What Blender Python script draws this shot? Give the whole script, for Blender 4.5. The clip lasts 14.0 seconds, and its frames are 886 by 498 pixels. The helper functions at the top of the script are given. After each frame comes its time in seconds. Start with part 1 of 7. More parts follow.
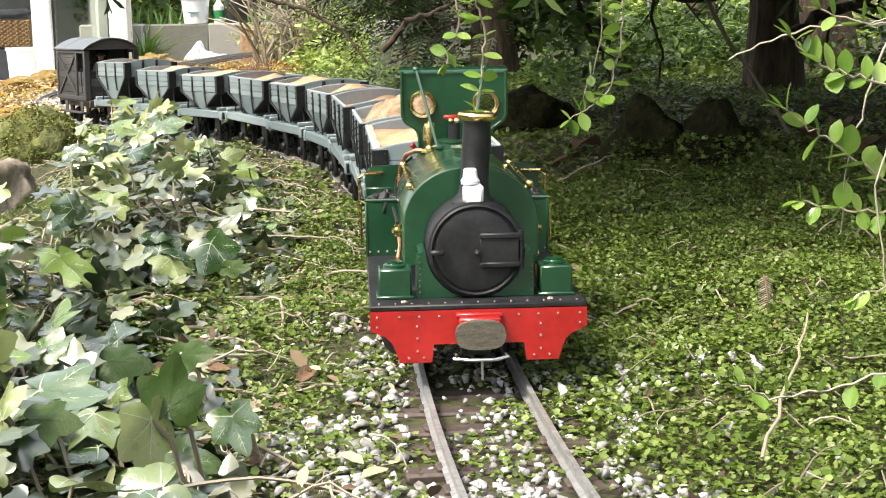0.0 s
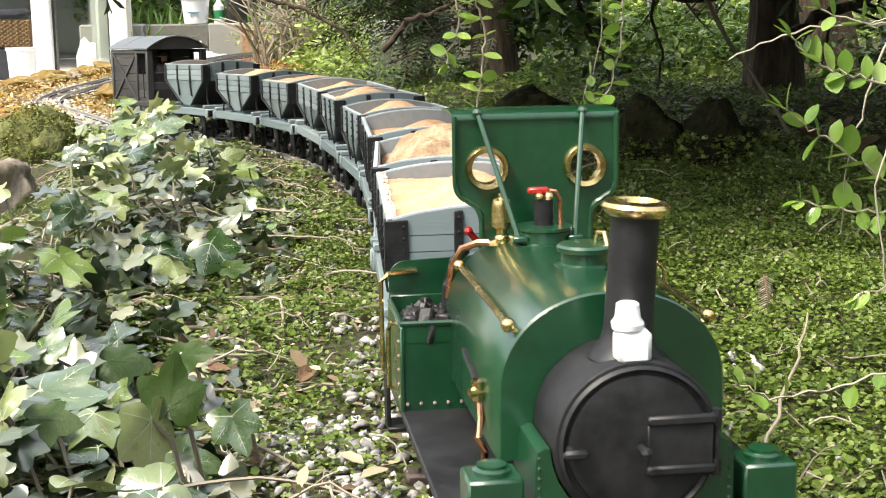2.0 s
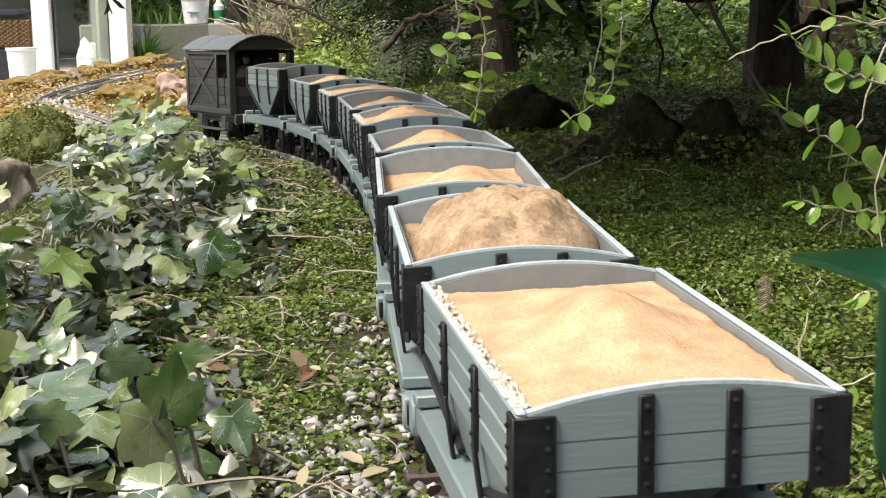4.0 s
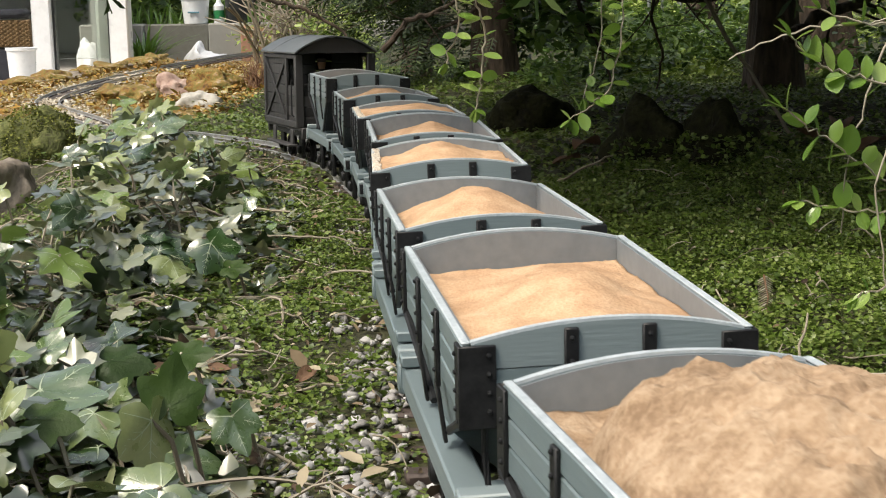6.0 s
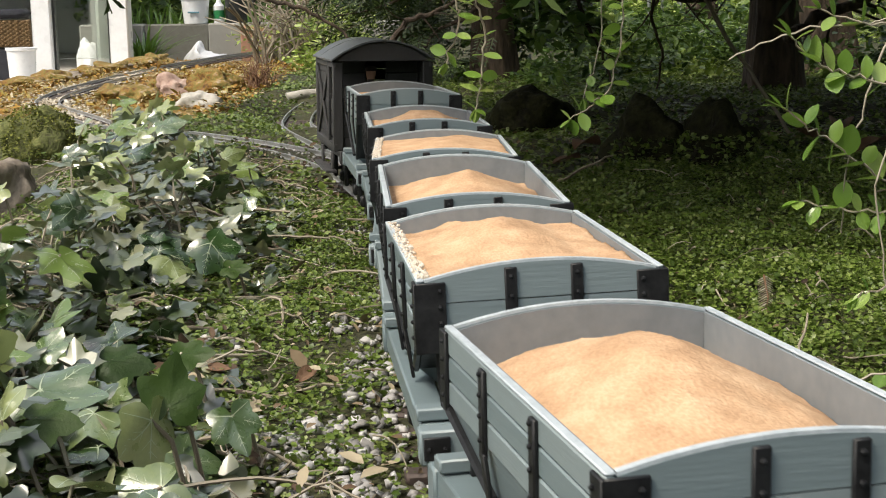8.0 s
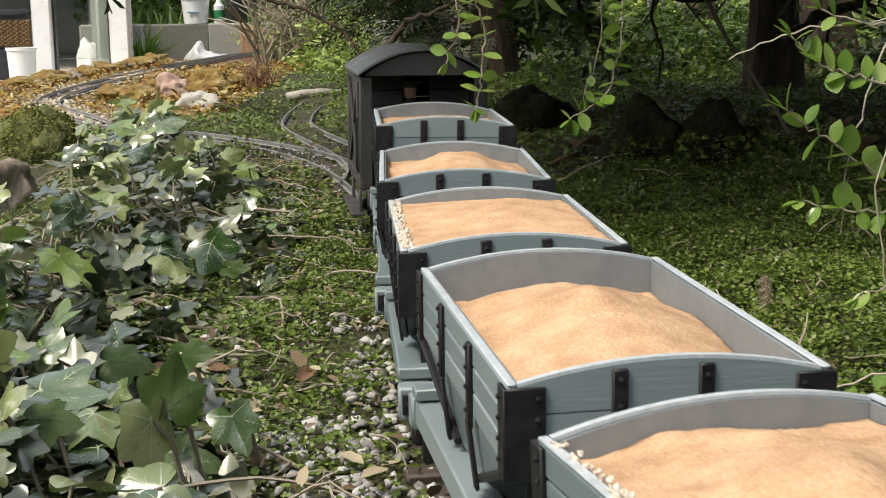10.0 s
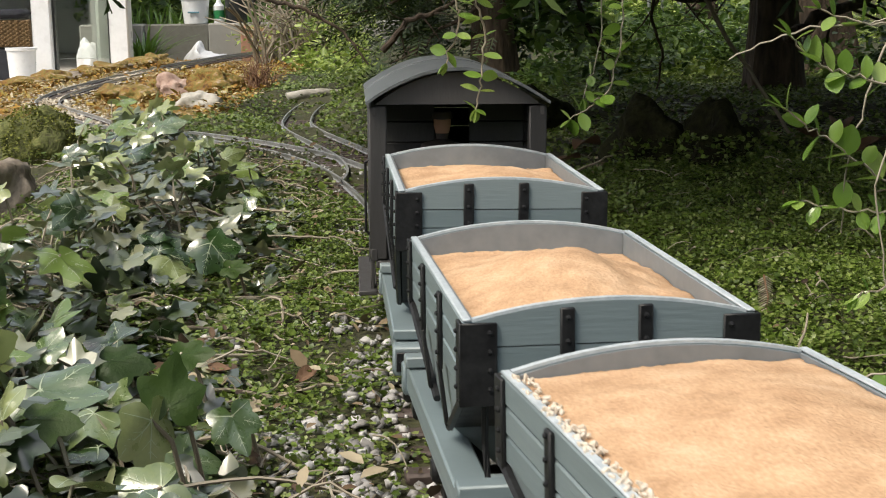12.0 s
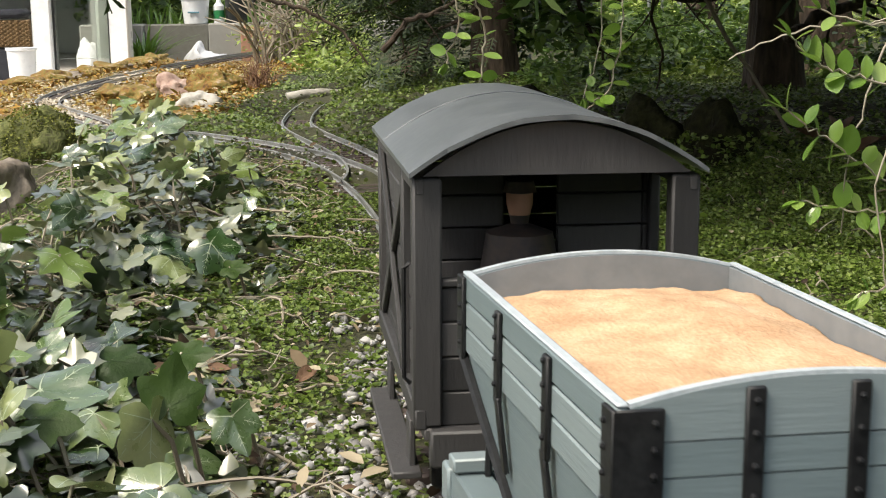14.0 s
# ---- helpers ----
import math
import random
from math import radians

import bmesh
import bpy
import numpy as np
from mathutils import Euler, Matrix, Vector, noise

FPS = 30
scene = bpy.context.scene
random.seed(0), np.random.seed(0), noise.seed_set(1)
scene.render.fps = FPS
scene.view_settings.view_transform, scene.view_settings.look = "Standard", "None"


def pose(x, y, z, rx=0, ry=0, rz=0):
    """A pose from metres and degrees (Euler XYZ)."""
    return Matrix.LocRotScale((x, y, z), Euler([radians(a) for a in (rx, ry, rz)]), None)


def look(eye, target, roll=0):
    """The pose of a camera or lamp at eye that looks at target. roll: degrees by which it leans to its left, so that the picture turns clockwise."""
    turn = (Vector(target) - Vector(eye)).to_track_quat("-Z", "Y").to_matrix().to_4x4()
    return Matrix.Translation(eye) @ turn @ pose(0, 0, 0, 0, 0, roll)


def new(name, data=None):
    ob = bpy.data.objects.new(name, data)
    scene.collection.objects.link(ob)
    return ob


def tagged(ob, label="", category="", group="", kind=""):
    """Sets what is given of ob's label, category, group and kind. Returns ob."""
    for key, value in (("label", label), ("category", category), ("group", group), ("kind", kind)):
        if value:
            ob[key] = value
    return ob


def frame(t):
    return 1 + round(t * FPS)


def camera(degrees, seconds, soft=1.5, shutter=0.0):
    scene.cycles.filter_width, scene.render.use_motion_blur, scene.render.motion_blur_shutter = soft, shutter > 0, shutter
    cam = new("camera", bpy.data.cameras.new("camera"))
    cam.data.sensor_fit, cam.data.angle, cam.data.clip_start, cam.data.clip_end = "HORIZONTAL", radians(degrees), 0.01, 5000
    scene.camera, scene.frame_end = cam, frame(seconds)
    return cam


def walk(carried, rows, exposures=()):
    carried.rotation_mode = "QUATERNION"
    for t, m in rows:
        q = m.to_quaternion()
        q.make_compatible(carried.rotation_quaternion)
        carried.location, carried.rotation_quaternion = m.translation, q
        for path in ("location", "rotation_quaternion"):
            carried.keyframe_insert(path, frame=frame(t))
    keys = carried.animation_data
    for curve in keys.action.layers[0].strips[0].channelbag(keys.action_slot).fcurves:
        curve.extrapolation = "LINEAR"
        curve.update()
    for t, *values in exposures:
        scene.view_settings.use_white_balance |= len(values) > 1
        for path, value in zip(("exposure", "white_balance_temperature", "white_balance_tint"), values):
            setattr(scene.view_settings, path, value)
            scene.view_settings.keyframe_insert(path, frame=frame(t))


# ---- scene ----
cam = camera(34.37, 14.0, soft=1.1, shutter=0.25)
EYE_AIM = Matrix.Translation((0, 0, 0.179)) @ pose(0, 0, 0, 90 - 10.355, 0, 0) @ pose(0, 0, 0, 0, 0, -0.774)
walk(cam, [(0.0, EYE_AIM), (14.0, EYE_AIM)],
     exposures=[(0.0, 1.20), (1.5, 1.15), (3.0, 0.88), (5.5, 0.24), (7.5, 0.25), (11.5, 0.12), (12.5, 0.16), (14.0, 0.44)])

# ---- daylight: thin overcast ----
world = bpy.data.worlds.new("overcast_sky")
scene.world = world
world.use_nodes = True
wn = world.node_tree
sky = wn.nodes.new("ShaderNodeTexSky")
sky.sky_type = "NISHITA"
sky.sun_disc = False
sky.sun_elevation, sky.sun_rotation = radians(55), radians(232)
sky.air_density, sky.dust_density, sky.ozone_density = 1.0, 6.0, 0.3
veil = wn.nodes.new("ShaderNodeMix")
veil.data_type = "RGBA"
veil.inputs[0].default_value = 0.40
veil.inputs[7].default_value = (8.0, 8.2, 8.3, 1)
wn.links.new(sky.outputs["Color"], veil.inputs[6])
wn.links.new(veil.outputs[2], wn.nodes["Background"].inputs["Color"])
wn.nodes["Background"].inputs["Strength"].default_value = 0.15
sun_data = bpy.data.lights.new("sun", "SUN")
sun_data.energy, sun_data.angle, sun_data.color = 2.9, radians(16), (1.0, 0.93, 0.80)
sun = new("sun", sun_data)
sun.matrix_world = look((-1.3, -1.0, 2.35), (0, 0, 0))

rng = np.random.default_rng(7)


# ---- materials ----
def shader(name, colors, rough=0.6, scale=120.0, bump=0.2, metal=0.0, by="noise", fine=4.0, thin=0.0, spec=0.5, stretch=(1, 1, 1), coat=0.0, depth=0.001, coat_rough=0.12):
    """A procedural surface: colours run over a ramp driven by noise at two scales, by the object's or by the island's random value."""
    m = bpy.data.materials.new(name)
    m.use_nodes = True
    nt = m.node_tree
    bs = nt.nodes["Principled BSDF"]
    co = nt.nodes.new("ShaderNodeTexCoord")
    mp = nt.nodes.new("ShaderNodeMapping")
    mp.inputs["Scale"].default_value = stretch
    nt.links.new(co.outputs["Object"], mp.inputs["Vector"])
    n1 = nt.nodes.new("ShaderNodeTexNoise")
    n1.inputs["Scale"].default_value, n1.inputs["Detail"].default_value = scale, 5
    n2 = nt.nodes.new("ShaderNodeTexNoise")
    n2.inputs["Scale"].default_value, n2.inputs["Detail"].default_value = scale * fine, 4
    for n in (n1, n2):
        nt.links.new(mp.outputs["Vector"], n.inputs["Vector"])
    mix = nt.nodes.new("ShaderNodeMix")
    mix.inputs[0].default_value = 0.4
    nt.links.new(n1.outputs["Fac"], mix.inputs[2])
    nt.links.new(n2.outputs["Fac"], mix.inputs[3])
    drive = mix.outputs[0]
    lo, hi = 0.36, 0.64
    if by != "noise":
        if by == "island":
            src = nt.nodes.new("ShaderNodeNewGeometry").outputs["Random Per Island"]
        else:
            src = nt.nodes.new("ShaderNodeObjectInfo").outputs["Random"]
        mix2 = nt.nodes.new("ShaderNodeMix")
        mix2.inputs[0].default_value = 0.72
        nt.links.new(drive, mix2.inputs[2])
        nt.links.new(src, mix2.inputs[3])
        drive = mix2.outputs[0]
        lo, hi = 0.14, 0.86
    ramp = nt.nodes.new("ShaderNodeValToRGB")
    el = ramp.color_ramp.elements
    while len(el) < len(colors):
        el.new(0.5)
    for i, c in enumerate(colors):
        el[i].position = lo + (hi - lo) * i / max(1, len(colors) - 1)
        el[i].color = (*c, 1)
    nt.links.new(drive, ramp.inputs["Fac"])
    nt.links.new(ramp.outputs["Color"], bs.inputs["Base Color"])
    bs.inputs["Metallic"].default_value = metal
    bs.inputs["Specular IOR Level"].default_value = spec
    bs.inputs["Coat Weight"].default_value = coat
    bs.inputs["Coat Roughness"].default_value = coat_rough
    rr = nt.nodes.new("ShaderNodeMapRange")
    rr.inputs["To Min"].default_value, rr.inputs["To Max"].default_value = max(0.03, rough - 0.12), min(1, rough + 0.12)
    nt.links.new(n1.outputs["Fac"], rr.inputs["Value"])
    nt.links.new(rr.outputs["Result"], bs.inputs["Roughness"])
    if bump:
        bp = nt.nodes.new("ShaderNodeBump")
        bp.inputs["Strength"].default_value, bp.inputs["Distance"].default_value = bump, depth
        nt.links.new(mix.outputs[0], bp.inputs["Height"])
        nt.links.new(bp.outputs["Normal"], bs.inputs["Normal"])
    if thin:
        tr = nt.nodes.new("ShaderNodeBsdfTranslucent")
        nt.links.new(ramp.outputs["Color"], tr.inputs["Color"])
        ms = nt.nodes.new("ShaderNodeMixShader")
        ms.inputs[0].default_value = thin
        nt.links.new(bs.outputs[0], ms.inputs[1])
        nt.links.new(tr.outputs[0], ms.inputs[2])
        nt.links.new(ms.outputs[0], nt.nodes["Material Output"].inputs["Surface"])
    return m


M_GREEN = shader("green_enamel", [(0.003, 0.036, 0.013), (0.005, 0.056, 0.020)], 0.34, 60, 0.05, coat=1.0, coat_rough=0.19)
M_RED = shader("red_enamel", [(0.29, 0.010, 0.009), (0.40, 0.016, 0.013)], 0.34, 70, 0.08, coat=0.3)
M_BLACK = shader("satin_black_paint", [(0.008, 0.008, 0.009), (0.019, 0.020, 0.022)], 0.48, 90, 0.12, spec=0.35)
M_IRON = shader("black_ironwork", [(0.006, 0.006, 0.007), (0.016, 0.017, 0.018)], 0.5, 160, 0.2, spec=0.35)
M_BRASS = shader("polished_brass", [(0.62, 0.44, 0.16), (0.80, 0.62, 0.30)], 0.24, 150, 0.05, metal=1.0)
M_COPPER = shader("copper_pipe", [(0.62, 0.25, 0.13), (0.80, 0.40, 0.24)], 0.3, 150, 0.05, metal=1.0)
M_STEEL = shader("bare_steel", [(0.35, 0.35, 0.36), (0.55, 0.55, 0.56)], 0.35, 200, 0.1, metal=1.0)
M_RIVET = shader("worn_rivet_heads", [(0.26, 0.16, 0.15), (0.44, 0.34, 0.32)], 0.4, 300, 0.0, metal=0.6)
M_CUP = shader("white_plastic", [(0.78, 0.80, 0.82), (0.86, 0.87, 0.88)], 0.35, 120, 0.05)
M_PAD = shader("worn_wood_pad", [(0.05, 0.047, 0.035), (0.12, 0.108, 0.082)], 0.6, 180, 0.3, stretch=(1, 4, 4))
M_COAL = shader("coal", [(0.005, 0.005, 0.005), (0.018, 0.018, 0.018)], 0.45, 200, 0.5, by="island")
M_GREY = shader("grey_wagon_paint", [(0.145, 0.190, 0.203), (0.176, 0.222, 0.235), (0.215, 0.262, 0.272)], 0.40, 55, 0.32, by="object", stretch=(0.5, 0.5, 6), depth=0.0007)
M_GREYIN = shader("grey_lining_paint", [(0.170, 0.192, 0.208), (0.215, 0.236, 0.250)], 0.55, 60, 0.12)
M_RIM = shader("pale_worn_rim", [(0.36, 0.41, 0.44), (0.50, 0.55, 0.58)], 0.45, 200, 0.2)
M_SAND = shader("damp_sand", [(0.40, 0.247, 0.142), (0.52, 0.338, 0.202), (0.62, 0.428, 0.275)], 0.95, 70, 0.9, fine=14.0, spec=0.15, depth=0.0015)
M_SANDBROWN = shader("clumped_brown_sand", [(0.22, 0.145, 0.088), (0.34, 0.238, 0.152), (0.46, 0.345, 0.235)], 0.95, 80, 0.9, fine=7.0, spec=0.15, depth=0.002)
M_CRUMB = shader("dry_sand_crumbs", [(0.50, 0.42, 0.32), (0.70, 0.64, 0.55)], 0.95, 300, 0.3, by="island", spec=0.15)
M_VAN = shader("weathered_van_timber", [(0.018, 0.0175, 0.018), (0.038, 0.037, 0.037), (0.068, 0.065, 0.064)], 0.60, 60, 0.4, by="object", stretch=(3, 3, 0.5))
M_ROOF = shader("grey_felt_roof", [(0.080, 0.090, 0.096), (0.120, 0.132, 0.138)], 0.42, 50, 0.25)
M_DOLL = shader("dark_painted_doll", [(0.02, 0.018, 0.02), (0.05, 0.035, 0.028)], 0.6, 100, 0.0)
M_RAIL = shader("weathered_rail", [(0.27, 0.272, 0.27), (0.48, 0.48, 0.475)], 0.38, 90, 0.2, metal=0.6)
M_SLEEPER = shader("brown_plastic_sleeper", [(0.035, 0.024, 0.020), (0.075, 0.055, 0.046)], 0.7, 90, 0.4)
M_STONE = shader("pale_chippings", [(0.17, 0.165, 0.155), (0.34, 0.33, 0.32), (0.58, 0.57, 0.56)], 0.85, 250, 0.5, by="island")
M_SOIL = shader("mossy_soil", [(0.020, 0.020, 0.009), (0.040, 0.042, 0.013), (0.062, 0.060, 0.026)], 0.95, 28, 1.0, fine=8.0, depth=0.004)
M_CREEP = shader("creeping_leaf", [(0.050, 0.085, 0.011), (0.098, 0.155, 0.020), (0.155, 0.222, 0.040), (0.235, 0.285, 0.085)], 0.42, 60, 0.1, by="island", thin=0.25)
M_IVY = shader("ivy_leaf", [(0.014, 0.038, 0.010), (0.034, 0.076, 0.018), (0.082, 0.138, 0.042), (0.25, 0.29, 0.11)], 0.30, 4, 0.45, by="object", fine=3.0, thin=0.10, spec=0.8, coat=1.0, coat_rough=0.22, depth=0.0012)
M_IVYLIGHT = shader("young_ivy_leaf", [(0.11, 0.19, 0.035), (0.21, 0.29, 0.075), (0.38, 0.42, 0.18)], 0.34, 4, 0.4, by="object", fine=3.0, thin=0.25, coat=0.8, coat_rough=0.18, depth=0.0012)
# leaves against the light: their shaded side is put into this dark colour
M_IVYBACKLIT = shader("backlit_dark_ivy", [(0.020, 0.045, 0.007), (0.040, 0.075, 0.012)], 0.5, 4, 0.4, by="object", thin=0.25, depth=0.0012, spec=0.3)
M_VEIN = shader("pale_leaf_vein", [(0.30, 0.36, 0.23), (0.44, 0.49, 0.35)], 0.4, 80, 0.0)
M_DEADLEAF = shader("dry_leaf", [(0.07, 0.036, 0.020), (0.14, 0.075, 0.040), (0.26, 0.165, 0.095)], 0.7, 60, 0.4, by="island", thin=0.1)
M_STEM = shader("pale_woody_stem", [(0.13, 0.105, 0.072), (0.26, 0.225, 0.165), (0.40, 0.36, 0.285)], 0.75, 120, 0.4, by="island")
M_BARK = shader("dark_bark", [(0.030, 0.021, 0.014), (0.065, 0.046, 0.032), (0.11, 0.08, 0.055)], 0.9, 14, 1.0, stretch=(2, 2, 0.5), depth=0.01)
M_YEW = shader("conifer_needles", [(0.010, 0.024, 0.004), (0.022, 0.046, 0.007), (0.055, 0.088, 0.013)], 0.5, 30, 0.1, by="island", thin=0.1)
M_BUSH = shader("shrub_leaf", [(0.030, 0.065, 0.012), (0.065, 0.125, 0.022), (0.12, 0.20, 0.036), (0.20, 0.29, 0.07)], 0.4, 30, 0.1, by="island", thin=0.3)
M_SPRIG = shader("fresh_sprig_leaf", [(0.12, 0.23, 0.030), (0.20, 0.34, 0.05), (0.32, 0.44, 0.11)], 0.30, 120, 0.3, by="object", thin=0.35, coat=0.6, coat_rough=0.18)
M_MOSS = shader("orange_moss", [(0.09, 0.050, 0.018), (0.22, 0.115, 0.022), (0.14, 0.125, 0.028), (0.29, 0.180, 0.050), (0.32, 0.27, 0.19)], 0.95, 26, 1.0, depth=0.012)
M_GREENMOSS = shader("green_moss_stone", [(0.05, 0.050, 0.022), (0.10, 0.115, 0.030), (0.17, 0.175, 0.06)], 0.95, 60, 1.0, depth=0.006)
M_ROCK = shader("garden_rock", [(0.10, 0.080, 0.060), (0.20, 0.165, 0.125), (0.32, 0.275, 0.22)], 0.9, 22, 0.9, depth=0.006)
M_PALEROCK = shader("pale_rock", [(0.27, 0.255, 0.215), (0.42, 0.40, 0.35), (0.52, 0.50, 0.45)], 0.9, 22, 0.8, depth=0.006)
# near-black because the trees' shade is put into the rock colour
M_SHADEROCK = shader("shade_toned_mossy_rock", [(0.010, 0.009, 0.005), (0.020, 0.020, 0.008), (0.034, 0.036, 0.014)], 0.95, 40, 1.0, depth=0.010, spec=0.1)
M_WALL = shader("rendered_block", [(0.10, 0.098, 0.075), (0.25, 0.245, 0.22), (0.34, 0.33, 0.30)], 0.9, 16, 0.6, by="object", depth=0.006)
M_UPVC = shader("white_door_frame", [(0.78, 0.79, 0.80), (0.84, 0.85, 0.86)], 0.3, 20, 0.02)
M_BAG = shader("white_bag", [(0.74, 0.74, 0.75), (0.84, 0.84, 0.85)], 0.4, 20, 0.3, depth=0.01)
M_WICKER = shader("brown_wicker", [(0.10, 0.06, 0.025), (0.21, 0.135, 0.06)], 0.7, 50, 0.4, by="island")
M_CUSHION = shader("dark_cushion", [(0.015, 0.016, 0.022), (0.03, 0.032, 0.04)], 0.9, 50, 0.3)
M_POT = shader("terracotta", [(0.30, 0.15, 0.095), (0.42, 0.24, 0.16)], 0.85, 20, 0.3)
M_DARKPLASTIC = shader("dark_plastic", [(0.012, 0.014, 0.014), (0.03, 0.032, 0.03)], 0.4, 30, 0.1)
M_GREENPLASTIC = shader("green_plastic", [(0.02, 0.16, 0.05), (0.03, 0.22, 0.075)], 0.35, 30, 0.05)
M_INK = shader("faded_ink", [(0.10, 0.22, 0.30), (0.14, 0.30, 0.36)], 0.6, 30, 0.0)
M_FLOOR = shader("pale_room_floor", [(0.42, 0.40, 0.36), (0.55, 0.52, 0.48)], 0.6, 6, 0.1)
M_ROOM = shader("room_plaster", [(0.30, 0.31, 0.28), (0.38, 0.39, 0.35)], 0.8, 4, 0.1)
M_GLASS = bpy.data.materials.new("door_glass")
M_GLASS.use_nodes = True
_g = M_GLASS.node_tree.nodes["Principled BSDF"]
_g.inputs["Base Color"].default_value = (0.86, 0.92, 0.90, 1)
_g.inputs["Roughness"].default_value = 0.03
_g.inputs["Transmission Weight"].default_value = 1.0
_g.inputs["IOR"].default_value = 1.5


# ---- mesh building ----
class Shape:
    """Gathers vertices and faces of one mesh."""

    def __init__(self):
        self.v, self.f = [], []

    def add(self, vs, fs):
        k = len(self.v)
        self.v += [tuple(p) for p in vs]
        self.f += [tuple(i + k for i in f) for f in fs]
        return self

    def block(self, cx, cy, cz, sx, sy, sz, b=0.0006, turn=None):
        """A box with chamfered edges, from its centre and sizes."""
        hx, hy, hz = sx / 2, sy / 2, sz / 2
        b = min(b, 0.45 * min(hx, hy, hz) * 2)
        vs, idx = [], {}
        for i in (-1, 1):
            for j in (-1, 1):
                for k in (-1, 1):
                    for a in range(3):
                        p = [i * (hx - b), j * (hy - b), k * (hz - b)]
                        p[a] = (i, j, k)[a] * (hx, hy, hz)[a]
                        idx[i, j, k, a] = len(vs)
                        vs.append(p)
        fs = []
        for a in range(3):
            u, w = (a + 1) % 3, (a + 2) % 3
            for s in (-1, 1):
                q = []
                for du, dw in ((-1, -1), (1, -1), (1, 1), (-1, 1)):
                    c = [0, 0, 0]
                    c[a], c[u], c[w] = s, du, dw
                    q.append(idx[(*c, a)])
                fs.append(q if s > 0 else q[::-1])
        for a in range(3):
            u, w = (a + 1) % 3, (a + 2) % 3
            for su in (-1, 1):
                for sw in (-1, 1):
                    c0, c1 = [0, 0, 0], [0, 0, 0]
                    c0[a], c1[a] = -1, 1
                    c0[u] = c1[u] = su
                    c0[w] = c1[w] = sw
                    q = [idx[(*c0, u)], idx[(*c1, u)], idx[(*c1, w)], idx[(*c0, w)]]
                    fs.append(q if su * sw < 0 else q[::-1])
        for i in (-1, 1):
            for j in (-1, 1):
                for k in (-1, 1):
                    q = [idx[i, j, k, 0], idx[i, j, k, 1], idx[i, j, k, 2]]
                    fs.append(q if i * j * k > 0 else q[::-1])
        vs = [Vector(p) for p in vs]
        if turn is not None:
            vs = [turn @ p for p in vs]
        return self.add([p + Vector((cx, cy, cz)) for p in vs], fs)

    def lathe(self, profile, seg=20, m=None, close=True):
        """Turns (radius, height) pairs round the local z axis."""
        m = m or Matrix()
        vs, fs, n = [], [], len(profile)
        for r, z in profile:
            for i in range(seg):
                a = 2 * math.pi * i / seg
                vs.append(m @ Vector((r * math.cos(a), r * math.sin(a), z)))
        for j in range(n - 1):
            for i in range(seg):
                i2 = (i + 1) % seg
                fs.append((j * seg + i, j * seg + i2, (j + 1) * seg + i2, (j + 1) * seg + i))
        if close:
            fs.append(tuple(range(seg))[::-1])
            fs.append(tuple((n - 1) * seg + i for i in range(seg)))
        return self.add(vs, fs)

    def rod(self, a, b, r, seg=10, r2=None):
        a, b = Vector(a), Vector(b)
        m = Matrix.Translation(a) @ (b - a).to_track_quat("Z", "Y").to_matrix().to_4x4()
        return self.lathe([(r, 0), (r2 if r2 is not None else r, (b - a).length)], seg, m)

    def ball(self, c, r, seg=10, flat=1.0):
        prof = [(max(1e-5, r * math.sin(t)), -r * flat * math.cos(t)) for t in np.linspace(0.05, math.pi - 0.05, max(5, seg // 2 + 1))]
        return self.lathe(prof, seg, Matrix.Translation(c))

    def tube(self, pts, r, seg=8, taper=1.0):
        """A round bar along points."""
        pts = [Vector(p) for p in pts]
        n = len(pts)
        vs, fs = [], []
        up = Vector((0.13, 0.21, 0.97))
        for i, p in enumerate(pts):
            d = (pts[min(i + 1, n - 1)] - pts[max(i - 1, 0)]).normalized()
            u = d.cross(up)
            if u.length < 1e-3:
                u = d.cross(Vector((1, 0, 0)))
            u.normalize()
            w = d.cross(u)
            k = r * (1 + (taper - 1) * i / max(1, n - 1))
            for j in range(seg):
                a = 2 * math.pi * j / seg
                vs.append(p + (u * math.cos(a) + w * math.sin(a)) * k)
        for i in range(n - 1):
            for j in range(seg):
                j2 = (j + 1) % seg
                fs.append((i * seg + j, i * seg + j2, (i + 1) * seg + j2, (i + 1) * seg + j))
        fs.append(tuple(range(seg))[::-1])
        fs.append(tuple((n - 1) * seg + j for j in range(seg)))
        return self.add(vs, fs)

    def plate(self, outline, thick, m=None):
        """A flat outline in local x, z, given thickness along y (from 0 to thick)."""
        m = m or Matrix()
        n = len(outline)
        vs = [m @ Vector((x, 0, z)) for x, z in outline] + [m @ Vector((x, thick, z)) for x, z in outline]
        fs = [tuple(range(n)), tuple(range(2 * n - 1, n - 1, -1))]
        for i in range(n):
            j = (i + 1) % n
            fs.append((i, i + n, j + n, j))
        return self.add(vs, fs)

    def mesh(self, name, material, smooth=38):
        me = bpy.data.meshes.new(name)
        me.from_pydata(self.v, [], self.f)
        bm = bmesh.new()
        bm.from_mesh(me)
        bmesh.ops.recalc_face_normals(bm, faces=bm.faces)
        bm.to_mesh(me)
        bm.free()
        me.materials.append(material)
        if smooth:
            me.polygons.foreach_set("use_smooth", [True] * len(me.polygons))
            me.set_sharp_from_angle(angle=radians(smooth))
        return me


def part(name, shape, material, parent, label="", at=None):
    """One mesh object under a thing or a part."""
    me = shape if isinstance(shape, bpy.types.Mesh) else shape.mesh(name, material)
    ob = new(name, me)
    ob.parent = parent
    if at is not None:
        ob.matrix_basis = at
    return tagged(ob, label)


